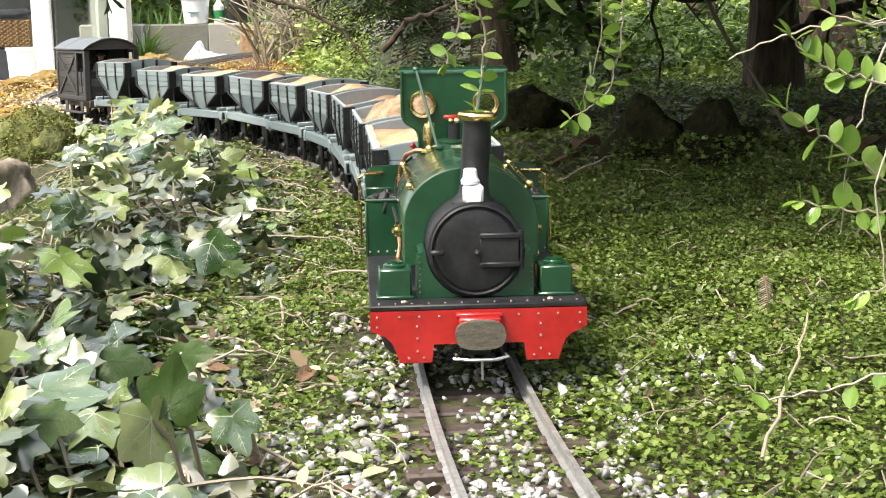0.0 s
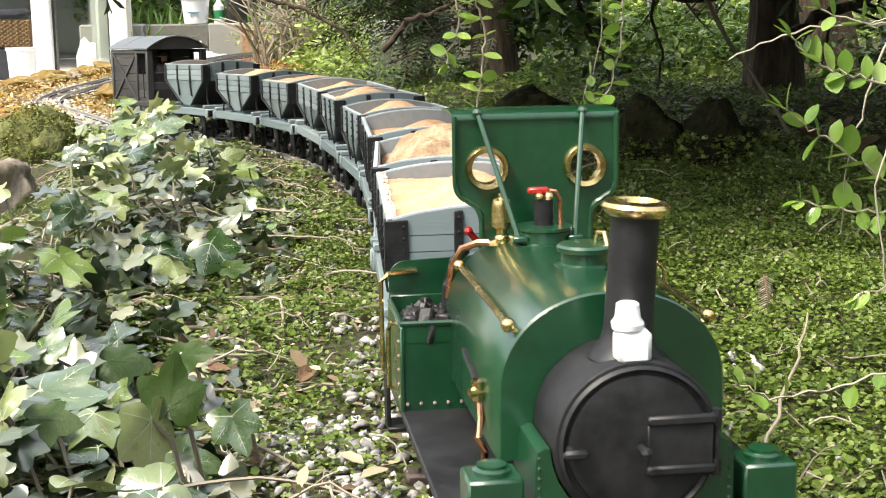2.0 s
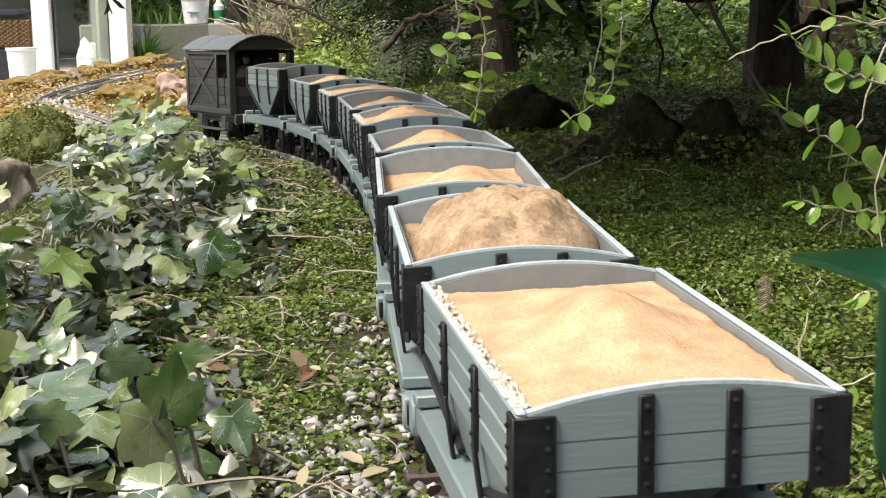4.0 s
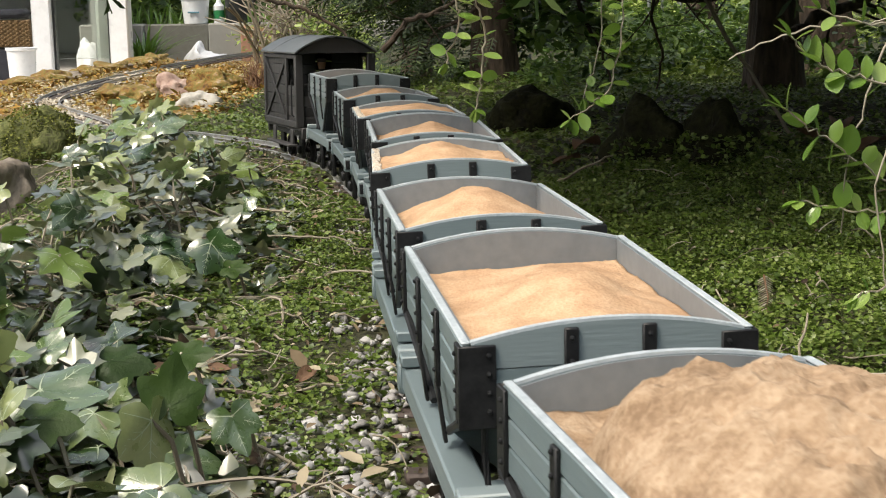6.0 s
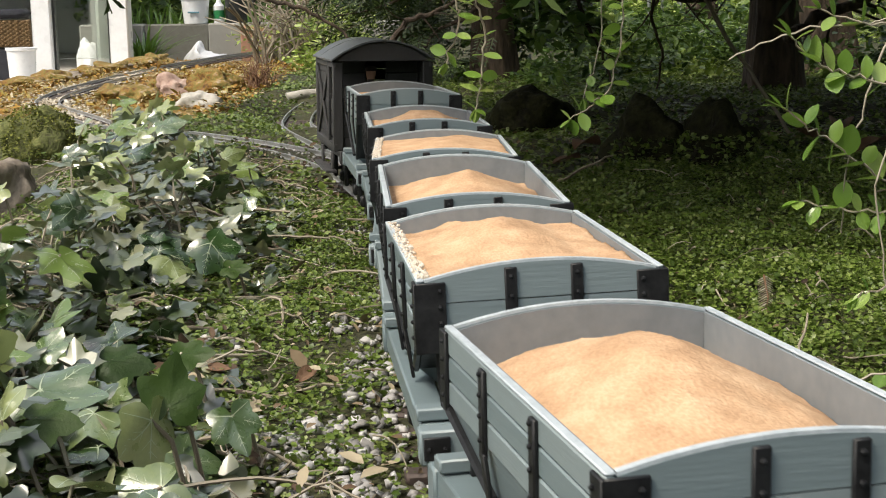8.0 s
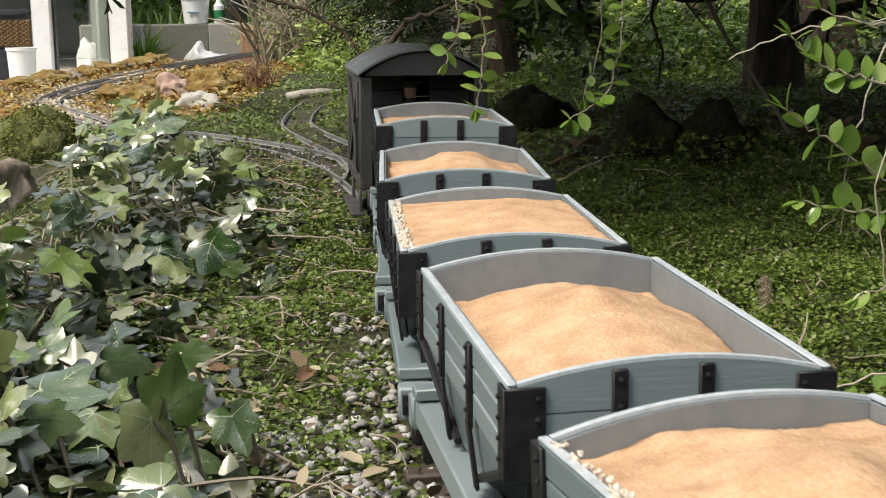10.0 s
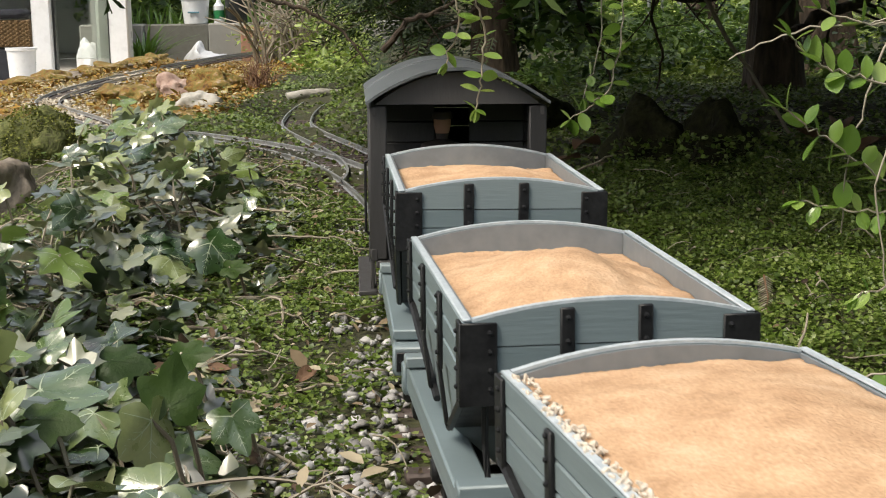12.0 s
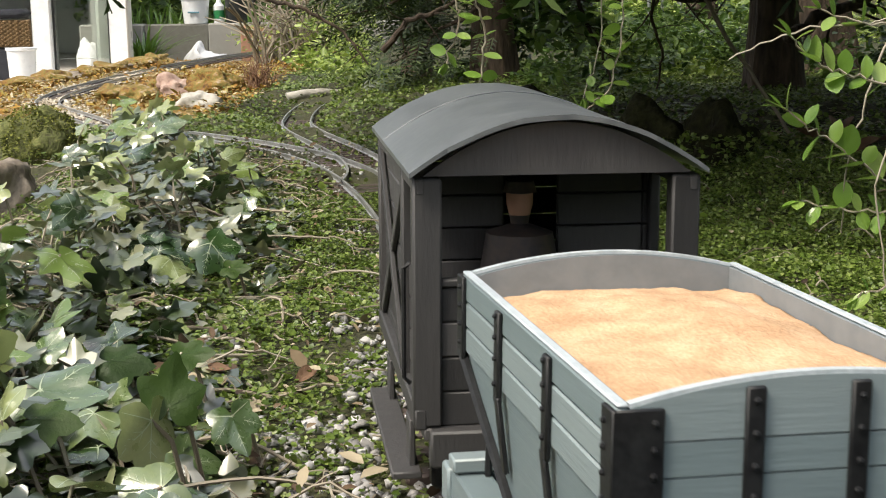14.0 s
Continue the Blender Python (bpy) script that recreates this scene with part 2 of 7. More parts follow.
def thing(name, label, category, group="", kind="", shape=None, material=None, at=None):
    ob = new(name, shape.mesh(name, material) if shape else None)
    if at is not None:
        ob.matrix_basis = at
    return tagged(ob, label, category, group, kind)


def quick(name, verts, faces, material, smooth=False):
    """A large joined mesh straight from arrays; faces all of one size."""
    verts, faces = np.asarray(verts, np.float32), np.asarray(faces, np.int32)
    me = bpy.data.meshes.new(name)
    me.vertices.add(len(verts))
    me.vertices.foreach_set("co", verts.ravel())
    k = faces.shape[1]
    me.loops.add(faces.size)
    me.loops.foreach_set("vertex_index", faces.ravel())
    me.polygons.add(len(faces))
    me.polygons.foreach_set("loop_start", np.arange(0, faces.size, k, dtype=np.int32))
    me.update(calc_edges=True)
    me.materials.append(material)
    if smooth:
        me.polygons.foreach_set("use_smooth", [True] * len(faces))
    return me


# ---- the railway's line: s runs away from the lens, metres; yaw 0 looks back along -y ----
KNOT_S = [-3.0, -2.0, -1.0, -0.5, 0.0, 0.2, 0.4, 0.6, 0.8, 1.0, 1.2, 1.4, 1.6, 1.8, 2.0, 2.2, 2.4, 2.6, 2.8, 3.0, 3.2, 3.4, 3.6, 6.0]
KNOT_K = [0.0, 0.0, -0.3, -0.8, -0.833, -0.578, -0.326, -0.15, 0.309, 0.219, 0.221, 0.625, 0.785, 0.525, -0.111, -0.1, 0.1, 0.2, -0.6, -1.6, -1.5, -0.7, 0.0, 0.05]
LS = np.arange(-3.0, 6.0, 0.01)
_k = np.interp(LS, KNOT_S, KNOT_K)
LT = np.cumsum(_k) * 0.01
LT += 0.33884 - np.interp(0, LS, LT)
LX, LY = np.cumsum(-np.sin(LT)) * 0.01, np.cumsum(np.cos(LT)) * 0.01
LX += 0.10478 - np.interp(0, LS, LX)
LY += 0.15 - np.interp(0, LS, LY)
LZ = np.where(LS < 0, 0, np.where(LS < 2.4, 0.00251 * LS - 0.00717 * LS ** 2, -0.0353 - 0.012 * (LS - 2.4)))

# beyond the bank the line swings round a tight bend towards the garden wall
BEND_X = [-0.579, -0.633, -0.722, -0.790, -0.822, -0.832, -0.826, -0.785, -0.694, -0.50]
BEND_Y = [2.406, 2.53, 2.690, 2.860, 3.059, 3.287, 3.71, 4.246, 4.868, 5.45]
_run = np.concatenate([[0], np.cumsum(np.hypot(np.diff(BEND_X), np.diff(BEND_Y)))])
_far = LS > 2.4
_pad = np.arange(-0.30, 4.4, 0.01)
_cut = np.searchsorted(LS, 2.4, side="right")


def eased(knots, before):
    """Knots along the bend, eased by a running mean that starts from the line before it."""
    p = np.interp(_pad, _run, knots)
    p[:30] = before[_cut - 30:_cut]
    return np.convolve(p, np.ones(19) / 19, "same")[30:30 + int(_far.sum())]


_fx, _fy = eased(BEND_X, LX), eased(BEND_Y, LY)
LX[_far], LY[_far] = _fx, _fy
LT[_far] = np.unwrap(np.arctan2(-np.gradient(LX), np.gradient(LY) + 1e-9))[_far]
LZ = np.where(LS > 2.4, -0.0353 + 0.0005 * (LS - 2.4), LZ)


def line(s):
    return np.array([np.interp(s, LS, LX), np.interp(s, LS, LY), np.interp(s, LS, LZ), np.interp(s, LS, LT)])


# the branch that leaves at the points
BS = np.linspace(0, 1, 60)
_a = line(1.28)
_bx, _by = [_a[0], -0.094, -0.120, -0.150, -0.192, -0.222, -0.236, -0.243, -0.240], [_a[1], 1.60, 1.79, 1.90, 2.06, 2.20, 2.317, 2.51, 2.90]
BY = _a[1] + (2.90 - _a[1]) * BS
BX = np.polyval(np.polyfit(_by, _bx, 4), BY)
BZ = np.interp(BY, LY[:560], LZ[:560]) * 1.0


def sst(a, b, x):
    t = np.clip((x - a) / (b - a), 0, 1)
    return t * t * (3 - 2 * t)


# mound under the ivy: edge in x for each y
EDGE_Y = [-1.0, 0.3, 0.5, 0.73, 0.96, 1.3, 1.67, 2.0, 2.4]
EDGE_X = [-0.05, -0.06, -0.085, -0.13, -0.105, -0.15, -0.24, -0.42, -0.75]
# coarse lattice noise for lumps
_lat = rng.normal(size=(64, 64))


def lumps(x, y, cell):
    u, v = np.asarray(x) / cell, np.asarray(y) / cell
    i, j = np.floor(u).astype(int), np.floor(v).astype(int)
    a, b = u - i, v - j
    a, b = a * a * (3 - 2 * a), b * b * (3 - 2 * b)
    g = lambda p, q: _lat[p % 64, q % 64]
    return g(i, j) * (1 - a) * (1 - b) + g(i + 1, j) * a * (1 - b) + g(i, j + 1) * (1 - a) * b + g(i + 1, j + 1) * a * b


_samp = slice(0, 900, 4)


def moss_bed(x, y):
    """Share of the raised moss bed round the far bend, 0 to 1."""
    x, y = np.asarray(x, float), np.asarray(y, float)
    return sst(2.36, 2.56, y + 0.07 * lumps(x, y, 0.15)) * sst(-0.33, -0.45, x + 0.04 * lumps(x + 2, y, 0.12) + 0.10 * sst(3.2, 5, y)) * sst(6.0, 5.6, y) * sst(-1.6, -1.3, x + 0.05 * lumps(x, y + 5, 0.2))


def ground(x, y):
    """Height of the ground at arrays x, y."""
    x, y = np.asarray(x, float), np.asarray(y, float)
    base = np.interp(y, LY, LZ) - 0.0075 - 0.035 * np.clip(y - 4.0, 0, 3)
    edge = np.interp(y, EDGE_Y, EDGE_X)
    mound = 0.040 * sst(0.0, 0.20, edge - x) * (1 - sst(1.45, 1.95, y)) * (1 - sst(-0.02, 0.12, -0.125 - 0.14 * y - x) * sst(0.55, 0.8, y)) * (1 - 0.25 * sst(0.45, 1.2, edge - x))
    tx = np.interp(y, LY[:560], LX[:560])
    right = 0.032 * sst(0.10, 0.75, x - tx) * sst(0.5, 1.3, y) * (1 - 0.3 * sst(2, 5, y)) + 0.012 * sst(0.05, 0.2, x - tx)
    right = right * (1 - np.exp(-((x - np.interp(y, BY, BX)) / 0.07) ** 4) * sst(1.4, 1.6, y) * sst(2.95, 2.7, y))
    near = np.exp(-((x - tx) / 0.055) ** 2)
    rough = lumps(x, y, 0.11) * 0.006 + lumps(x + 9, y + 4, 0.04) * 0.0026 + lumps(x + 3, y + 1, 0.017) * 0.0011
    far = sst(2.6, 5.0, np.hypot(x, y)) * lumps(x, y, 0.7) * 0.03 * sst(0.08, 0.4, np.abs(x - tx))
    lip = np.interp(y, [3.1, 3.4, 3.95, 4.4, 4.8, 5.6], [-1.10, -1.06, -1.02, -0.96, -0.93, -0.96]) - x
    base = base - 0.17 * sst(0.0, 0.10, lip) * sst(3.0, 3.3, y) * sst(12, 9, y)
    rise = 0.35 * sst(5.5, 10, y) * sst(-1.5, 0.5, x)
    return base + mound + right + rough * (1 - 0.75 * near) + far + rise


# ---- ground: one sheet to the horizon ----
def build_ground():
    def axis(lo, hi, step, far_lo, far_hi):
        mid = np.arange(lo, hi + step / 2, step)
        out = [step]
        a, b = [], []
        d, p = step, lo
        while p > far_lo:
            d *= 1.18
            p -= d
            a.append(p)
        d, p = step, hi
        while p < far_hi:
            d *= 1.18
            p += d
            b.append(p)
        return np.concatenate([a[::-1], mid, b])
    gx, gy = axis(-0.75, 0.95, 0.0100, -400, 400), axis(0.2, 2.6, 0.0100, -400, 900)
    X, Y = np.meshgrid(gx, gy)
    Z = ground(X, Y)
    n, m = X.shape
    i = np.arange(n * m).reshape(n, m)
    f = np.stack([i[:-1, :-1], i[:-1, 1:], i[1:, 1:], i[1:, :-1]], -1).reshape(-1, 4)
    ob = new("ground", quick("ground", np.stack([X, Y, Z], -1).reshape(-1, 3), f, M_SOIL, True))
    ob.data.materials.append(M_MOSS)
    share = moss_bed(X, Y)
    mid = (share[:-1, :-1] + share[1:, 1:]) / 2
    ob.data.polygons.foreach_set("material_index", (mid > 0.5).astype(np.int32).ravel())
    tagged(ob, "dark mossy garden soil under low creeping plants", "ground", kind="structure")


build_ground()


# ---- track ----
def offset_line(xs, ys, zs, off):
    dx, dy = np.gradient(xs), np.gradient(ys)
    l = np.hypot(dx, dy)
    return np.stack([xs + off * dy / l, ys - off * dx / l, zs], -1)


RAIL_OUT = [(-0.0011, 0.0), (0.0011, 0.0), (0.0013, -0.0005), (0.0012, -0.0018), (0.0006, -0.0024), (0.0006, -0.0048), (0.0026, -0.0056), (0.0026, -0.0062),
            (-0.0026, -0.0062), (-0.0026, -0.0056), (-0.0006, -0.0048), (-0.0006, -0.0024), (-0.0012, -0.0018), (-0.0013, -0.0005)]


def rail_shape(xs, ys, zs, off):
    s = Shape()
    p = offset_line(xs, ys, zs, off)
    d = np.gradient(p[:, :2], axis=0)
    d /= np.linalg.norm(d, axis=1)[:, None]
    n, k = len(p), len(RAIL_OUT)
    vs = [(p[i, 0] + a * d[i, 1], p[i, 1] - a * d[i, 0], p[i, 2] + b) for i in range(n) for a, b in RAIL_OUT]
    fs = [(i * k + j, i * k + (j + 1) % k, (i + 1) * k + (j + 1) % k, (i + 1) * k + j) for i in range(n - 1) for j in range(k)]
    return s.add(vs, fs)


def build_track(name, label, xs, ys, zs, first, last):
    track = thing(name, label, "track", kind="structure")
    for side in (-1, 1):
        part("rail", rail_shape(xs, ys, zs, side * 0.0232), M_RAIL, track)
    me = Shape().block(0, 0, 0, 0.080, 0.0105, 0.005, 0.0012).block(-0.0232, 0, 0.0032, 0.009, 0.0085, 0.0022, 0.0006).block(0.0232, 0, 0.0032, 0.009, 0.0085, 0.0022, 0.0006).mesh("sleeper", M_SLEEPER)
    run = np.concatenate([[0], np.cumsum(np.hypot(np.diff(xs), np.diff(ys)))])
    r = random.Random(3)
    for s in np.arange(first, min(last, run[-1]), 0.0265):
        x, y, z = np.interp(s, run, xs), np.interp(s, run, ys), np.interp(s, run, zs)
        x2, y2 = np.interp(s + 0.004, run, xs), np.interp(s + 0.004, run, ys)
        part("sleeper", me, None, track, at=Matrix.Translation((x, y, z - 0.0098)) @ pose(0, 0, 0, r.uniform(-1, 1), r.uniform(-1, 1), math.degrees(math.atan2(y2 - y, x2 - x)) - 90 + r.uniform(-2, 2)))


sel = slice(60, 860, 2)
build_track("railway_track", "narrow garden railway track with worn steel rails, half overgrown", LX[sel], LY[sel], LZ[sel], 1.9, 7.4)
build_track("branch_track", "branch of the garden railway track leaving at the points", BX, BY, BZ + 0.0004, 0.10, 1.5)


# ---- the train ----
def arc(cx, cz, r, a0, a1, n):
    return [(cx + r * math.cos(radians(a)), cz + r * math.sin(radians(a))) for a in np.linspace(a0, a1, n)]


def wheelset(parent, y, r, gauge=0.0455, label=""):
    s = Shape()
    s.rod((-0.03, 0, 0), (0.03, 0, 0), 0.0018, 8)
    for side in (-1, 1):
        m = Matrix.Translation((side * (gauge / 2 - 0.0022), 0, 0)) @ pose(0, 0, 0, 0, 90 * side, 0)
        s.lathe([(0.003, -0.001), (r * 0.75, -0.001), (r * 0.8, -0.0022), (r + 0.0016, -0.0022), (r + 0.0016, -0.001), (r, -0.0004), (r * 0.98, 0.0036), (r * 0.8, 0.0036), (r * 0.74, 0.002), (0.004, 0.002), (0.003, 0.004)], 20, m)
        for a in range(0, 360, 60):
            s.block(side * (gauge / 2 + 0.0002), r * 0.45 * math.cos(radians(a)), r * 0.45 * math.sin(radians(a)), 0.0022, 0.004, 0.004, 0.0003)
    ob = part("wheelset", s, M_IRON, parent, "black spoked wheels on their axle", at=pose(0, y, r))
    WHEELS.append((ob, y, r))


WHEELS, RIDERS = [], []
WW, WL = 0.0806, 0.1363


def studs(parent, pts, r, material, flat=1.0):
    """Rivet heads, each a part of its own."""
    me = Shape().ball((0, 0, 0), r, 7, flat).mesh("rivet", material)
    for p in pts:
        part("rivet", me, None, parent, at=Matrix.Translation(p))


def rivets(s, pts, r=0.0008, axis="y"):
    for p in pts:
        s.ball(p, r, 6)


def hopper_wagon(H, shift=0.0, hb=0.0215):
    """A planked hopper wagon; x across, -y forward, rail top at 0."""
    w = thing("hopper_wagon", "grey planked hopper wagon with black iron straps, on rails", "wagon", "wagons of the train")
    z0 = H - hb
    hw, hl, t = WW / 2, WL / 2, 0.0026
    ph = hb / 3
    # planks of the sides and ends
    for side in (-1, 1):
        for i in range(3):
            part("plank", Shape().block(side * (hw - t / 2), 0, z0 + ph * (i + 0.5), t, WL - 0.0002, ph - 0.0004, 0.0005), M_GREY, w)
    crown = 0.0048
    for end in (-1, 1):
        for i in range(3):
            lo, hi = z0 + ph * i + 0.0002, z0 + ph * (i + 1) - 0.0002
            x = hw - t - 0.0001
            if i < 2:
                out = [(-x, lo), (x, lo), (x, hi), (-x, hi)]
            else:
                out = [(-x, lo), (x, lo)] + [(x * u, hi + crown * (1 - u * u)) for u in np.linspace(1, -1, 17)]
            part("plank", Shape().plate(out, t, Matrix.Translation((0, end * (hl - t / 2) - t / 2, 0))), M_GREY, w)
    # pale worn top edge
    rim = Shape()
    for side in (-1, 1):
        rim.block(side * (hw - t / 2), 0, H + 0.0003, t - 0.0002, WL - 0.0004, 0.0008, 0.0003)
    for end in (-1, 1):
        k = 16
        us = np.linspace(-1, 1, k + 1)
        x = hw - t
        vs, fs = [], []
        for u in us:
            zt = H - 0.0002 + crown * (1 - u * u)
            for dy, dz in ((-t / 2 + 0.0002, 0), (t / 2 - 0.0002, 0), (t / 2 - 0.0002, 0.0008), (-t / 2 + 0.0002, 0.0008)):
                vs.append((x * u, end * (hl - t / 2) + dy, zt + dz))
        for i in range(k):
            fs += [(4 * i + j, 4 * i + (j + 1) % 4, 4 * i + 4 + (j + 1) % 4, 4 * i + 4 + j) for j in range(4)]
        rim.add(vs, fs)
    part("rim", rim, M_RIM, w, "pale worn paint along the top edge")
    # lining and tapered hopper
    li = Shape()
    x, y = hw - t - 0.0002, hl - t - 0.0002
    for side in (-1, 1):
        li.block(side * (x - 0.0003), 0, z0 + hb / 2 + 0.0002, 0.0006, 2 * y, hb - 0.0006, 0.0001)
    for end in (-1, 1):
        out = [(-x + 0.0007, z0), (x - 0.0007, z0)] + [((x - 0.0007) * u, H - 0.0004 + crown * (1 - u * u)) for u in np.linspace(1, -1, 17)]
        li.plate(out, 0.0006, Matrix.Translation((0, end * (y - 0.0003) - 0.0003, 0)))
    part("lining", li, M_GREYIN, w, "plain grey inside of the body")
    hp = Shape()
    zb, yb = 0.046, 0.016
    a = [(-hw + 0.001, -hl + 0.001, z0), (hw - 0.001, -hl + 0.001, z0), (hw - 0.001, hl - 0.001, z0), (-hw + 0.001, hl - 0.001, z0)]
    b = [(-hw + 0.004, -yb, zb), (hw - 0.004, -yb, zb), (hw - 0.004, yb, zb), (-hw + 0.004, yb, zb)]
    c = [(-0.02, -yb + 0.004, 0.030), (0.02, -yb + 0.004, 0.030), (0.02, yb - 0.004, 0.030), (-0.02, yb - 0.004, 0.030)]
    hp.add(a + b + c, [(0, 1, 2, 3), (0, 4, 5, 1), (1, 5, 6, 2), (2, 6, 7, 3), (3, 7, 4, 0), (4, 8, 9, 5), (5, 9, 10, 6), (6, 10, 11, 7), (7, 11, 8, 4), (8, 11, 10, 9)])
    part("hopper", hp, M_GREY, w, "grey tapered hopper under the planks")
    for sy in (-1, 1):
        q = [(-hw + 0.0012, sy * (hl - 0.0002), z0 + 0.0002), (hw - 0.0012, sy * (hl - 0.0002), z0 + 0.0002), (hw - 0.0042, sy * (yb + 0.0010), zb), (-hw + 0.0042, sy * (yb + 0.0010), zb)]
        q2 = [(x, y - sy * 0.0008, z + 0.0006) for x, y, z in q]
        part("end_chute", Shape().add(q + q2, [(0, 1, 2, 3), (7, 6, 5, 4), (0, 4, 5, 1), (1, 5, 6, 2), (2, 6, 7, 3), (3, 7, 4, 0)]), M_IRON, w, "black sloping end sheet of the hopper")
    # iron: corner plates and straps
    for sx in (-1, 1):
        for sy in (-1, 1):
            s = Shape()
            s.block(sx * (hw - 0.0042), sy * (hl + 0.0006), z0 + hb / 2 - 0.001, 0.0100, 0.0012, hb + 0.0015, 0.0003)
            s.block(sx * (hw + 0.0006), sy * (hl - 0.0022), z0 + hb / 2 - 0.001, 0.0012, 0.0068, hb + 0.0015, 0.0003)
            rivets(s, [(sx * (hw - 0.0072), sy * (hl + 0.0013), z0 + hb * k) for k in (0.14, 0.38, 0.62, 0.86)])
            rivets(s, [(sx * (hw + 0.0013), sy * (hl - 0.0035), z0 + hb * k) for k in (0.14, 0.38, 0.62, 0.86)])
            part("corner_plate", s, M_IRON, w, "black riveted corner plate")
            e = Shape().rod((sx * (hw + 0.0002), sy * (hl - 0.001), z0), (sx * (hw - 0.003), sy * yb, zb), 0.0014, 6)
            part("corner_angle", e, M_IRON, w)
            g = Shape().tube([(sx * 0.033, sy * 0.0655, 0.0425), (sx * 0.0335, sy * 0.062, 0.055), (sx * 0.034, sy * 0.0655, z0 + 0.001)], 0.0011, 6)
            part("strut", g, M_IRON, w, "thin black support iron")
    for sx in (-1, 1):
        for yy in (-0.0225, 0.0225):
            s = Shape().block(sx * (hw + 0.0007), yy, z0 + hb / 2 - 0.002, 0.0014, 0.0042, hb + 0.002, 0.0004)
            s.block(sx * (hw - 0.0002), yy * 0.96, z0 - 0.011, 0.0012, 0.0036, 0.020, 0.0003, Euler((0, sx * 0.12, 0)).to_matrix())
            rivets(s, [(sx * (hw + 0.0015), yy, z0 + hb * k) for k in (0.1, 0.4, 0.65, 0.9)])
            part("strap", s, M_IRON, w)
    for sy in (-1, 1):
        for xx in (-0.0130 + shift, 0.0085 + shift):
            zt = H + crown * (1 - (xx / hw) ** 2) - 0.0012
            s = Shape().block(xx, sy * (hl + 0.0006), (z0 + zt) / 2, 0.0040, 0.0013, zt - z0, 0.0004)
            rivets(s, [(xx, sy * (hl + 0.0014), z0 + hb * k) for k in (0.14, 0.42, 0.72, 1.02)])
            part("strap", s, M_IRON, w)
    # underframe
    for sx in (-1, 1):
        part("solebar", Shape().block(sx * 0.0365, 0, 0.0375, 0.0105, 0.1495, 0.0095, 0.0007), M_GREY, w)
        for yy in (-0.04, 0.04):
            part("axlebox", Shape().block(sx * 0.0312, yy, 0.0175, 0.004, 0.016, 0.030, 0.0012).block(sx * 0.0345, yy, 0.0135, 0.005, 0.009, 0.009, 0.0015), M_IRON, w)
    for sy in (-1, 1):
        part("headstock", Shape().block(0, sy * 0.0785, 0.0365, 0.086, 0.0085, 0.0115, 0.0008), M_GREY, w)
        part("deck", Shape().block(0, sy * 0.0625, 0.0412, 0.0615, 0.0230, 0.0026, 0.0004), M_GREY, w)
        s = Shape().block(0, sy * 0.0705, 0.0450, 0.0855, 0.0075, 0.0042, 0.0006)
        part("deck_batten", s, M_GREY, w)
        for sx in (-1, 1):
            s = Shape().block(sx * 0.0375, sy * 0.0832, 0.0365, 0.0085, 0.0012, 0.0075, 0.0003)
            rivets(s, [(sx * 0.0375 + d, sy * 0.0840, 0.0365) for d in (-0.0025, 0.0025)])
            part("end_plate", s, M_IRON, w)
            b = Shape().lathe([(0.0022, 0), (0.0030, 0.001), (0.0030, 0.0025), (0.0014, 0.0035)], 10, Matrix.Translation((sx * 0.025, sy * 0.0826, 0.0365)) @ pose(0, 0, 0, 90 * sy, 0, 0))
            part("bolt", b, M_IRON, w)
        h = Shape().rod((0, sy * 0.082, 0.034), (0, sy * 0.0865, 0.034), 0.0022, 8)
        part("coupling", h, M_IRON, w)
    for yy in (-0.04, 0.04):
        wheelset(w, yy, 0.0125)
    return w


SANDS = {  # edge level and crest against the rim (mm), crest place, crest spread, roughness, cone
    1: (-2.5, 8.5, 0.1, 0.1, 0.62, 0.5, 0), 2: (-7, 14, 0.08, 0.05, 1.0, 2.0, 2), 3: (-8, 3.5, 0.1, -0.1, 0.75, 0.8, 0), 4: (-12.5, 9.5, 0.0, 0.15, 1.2, 0.6, 1),
    5: (-3, 8, 0.0, 0.15, 0.75, 1.0, 0), 6: (-10, 5.0, 0.05, 0.15, 1.1, 0.7, 1), 7: (-0.8, 5.0, 0.1, 0.1, 0.9, 0.5, 0), 8: (-6.8, 6.0, 0.0, 0.0, 0.9, 1.0, 0), 9: (-6, -1.0, 0.25, 0.2, 0.8, 0.9, 0)}


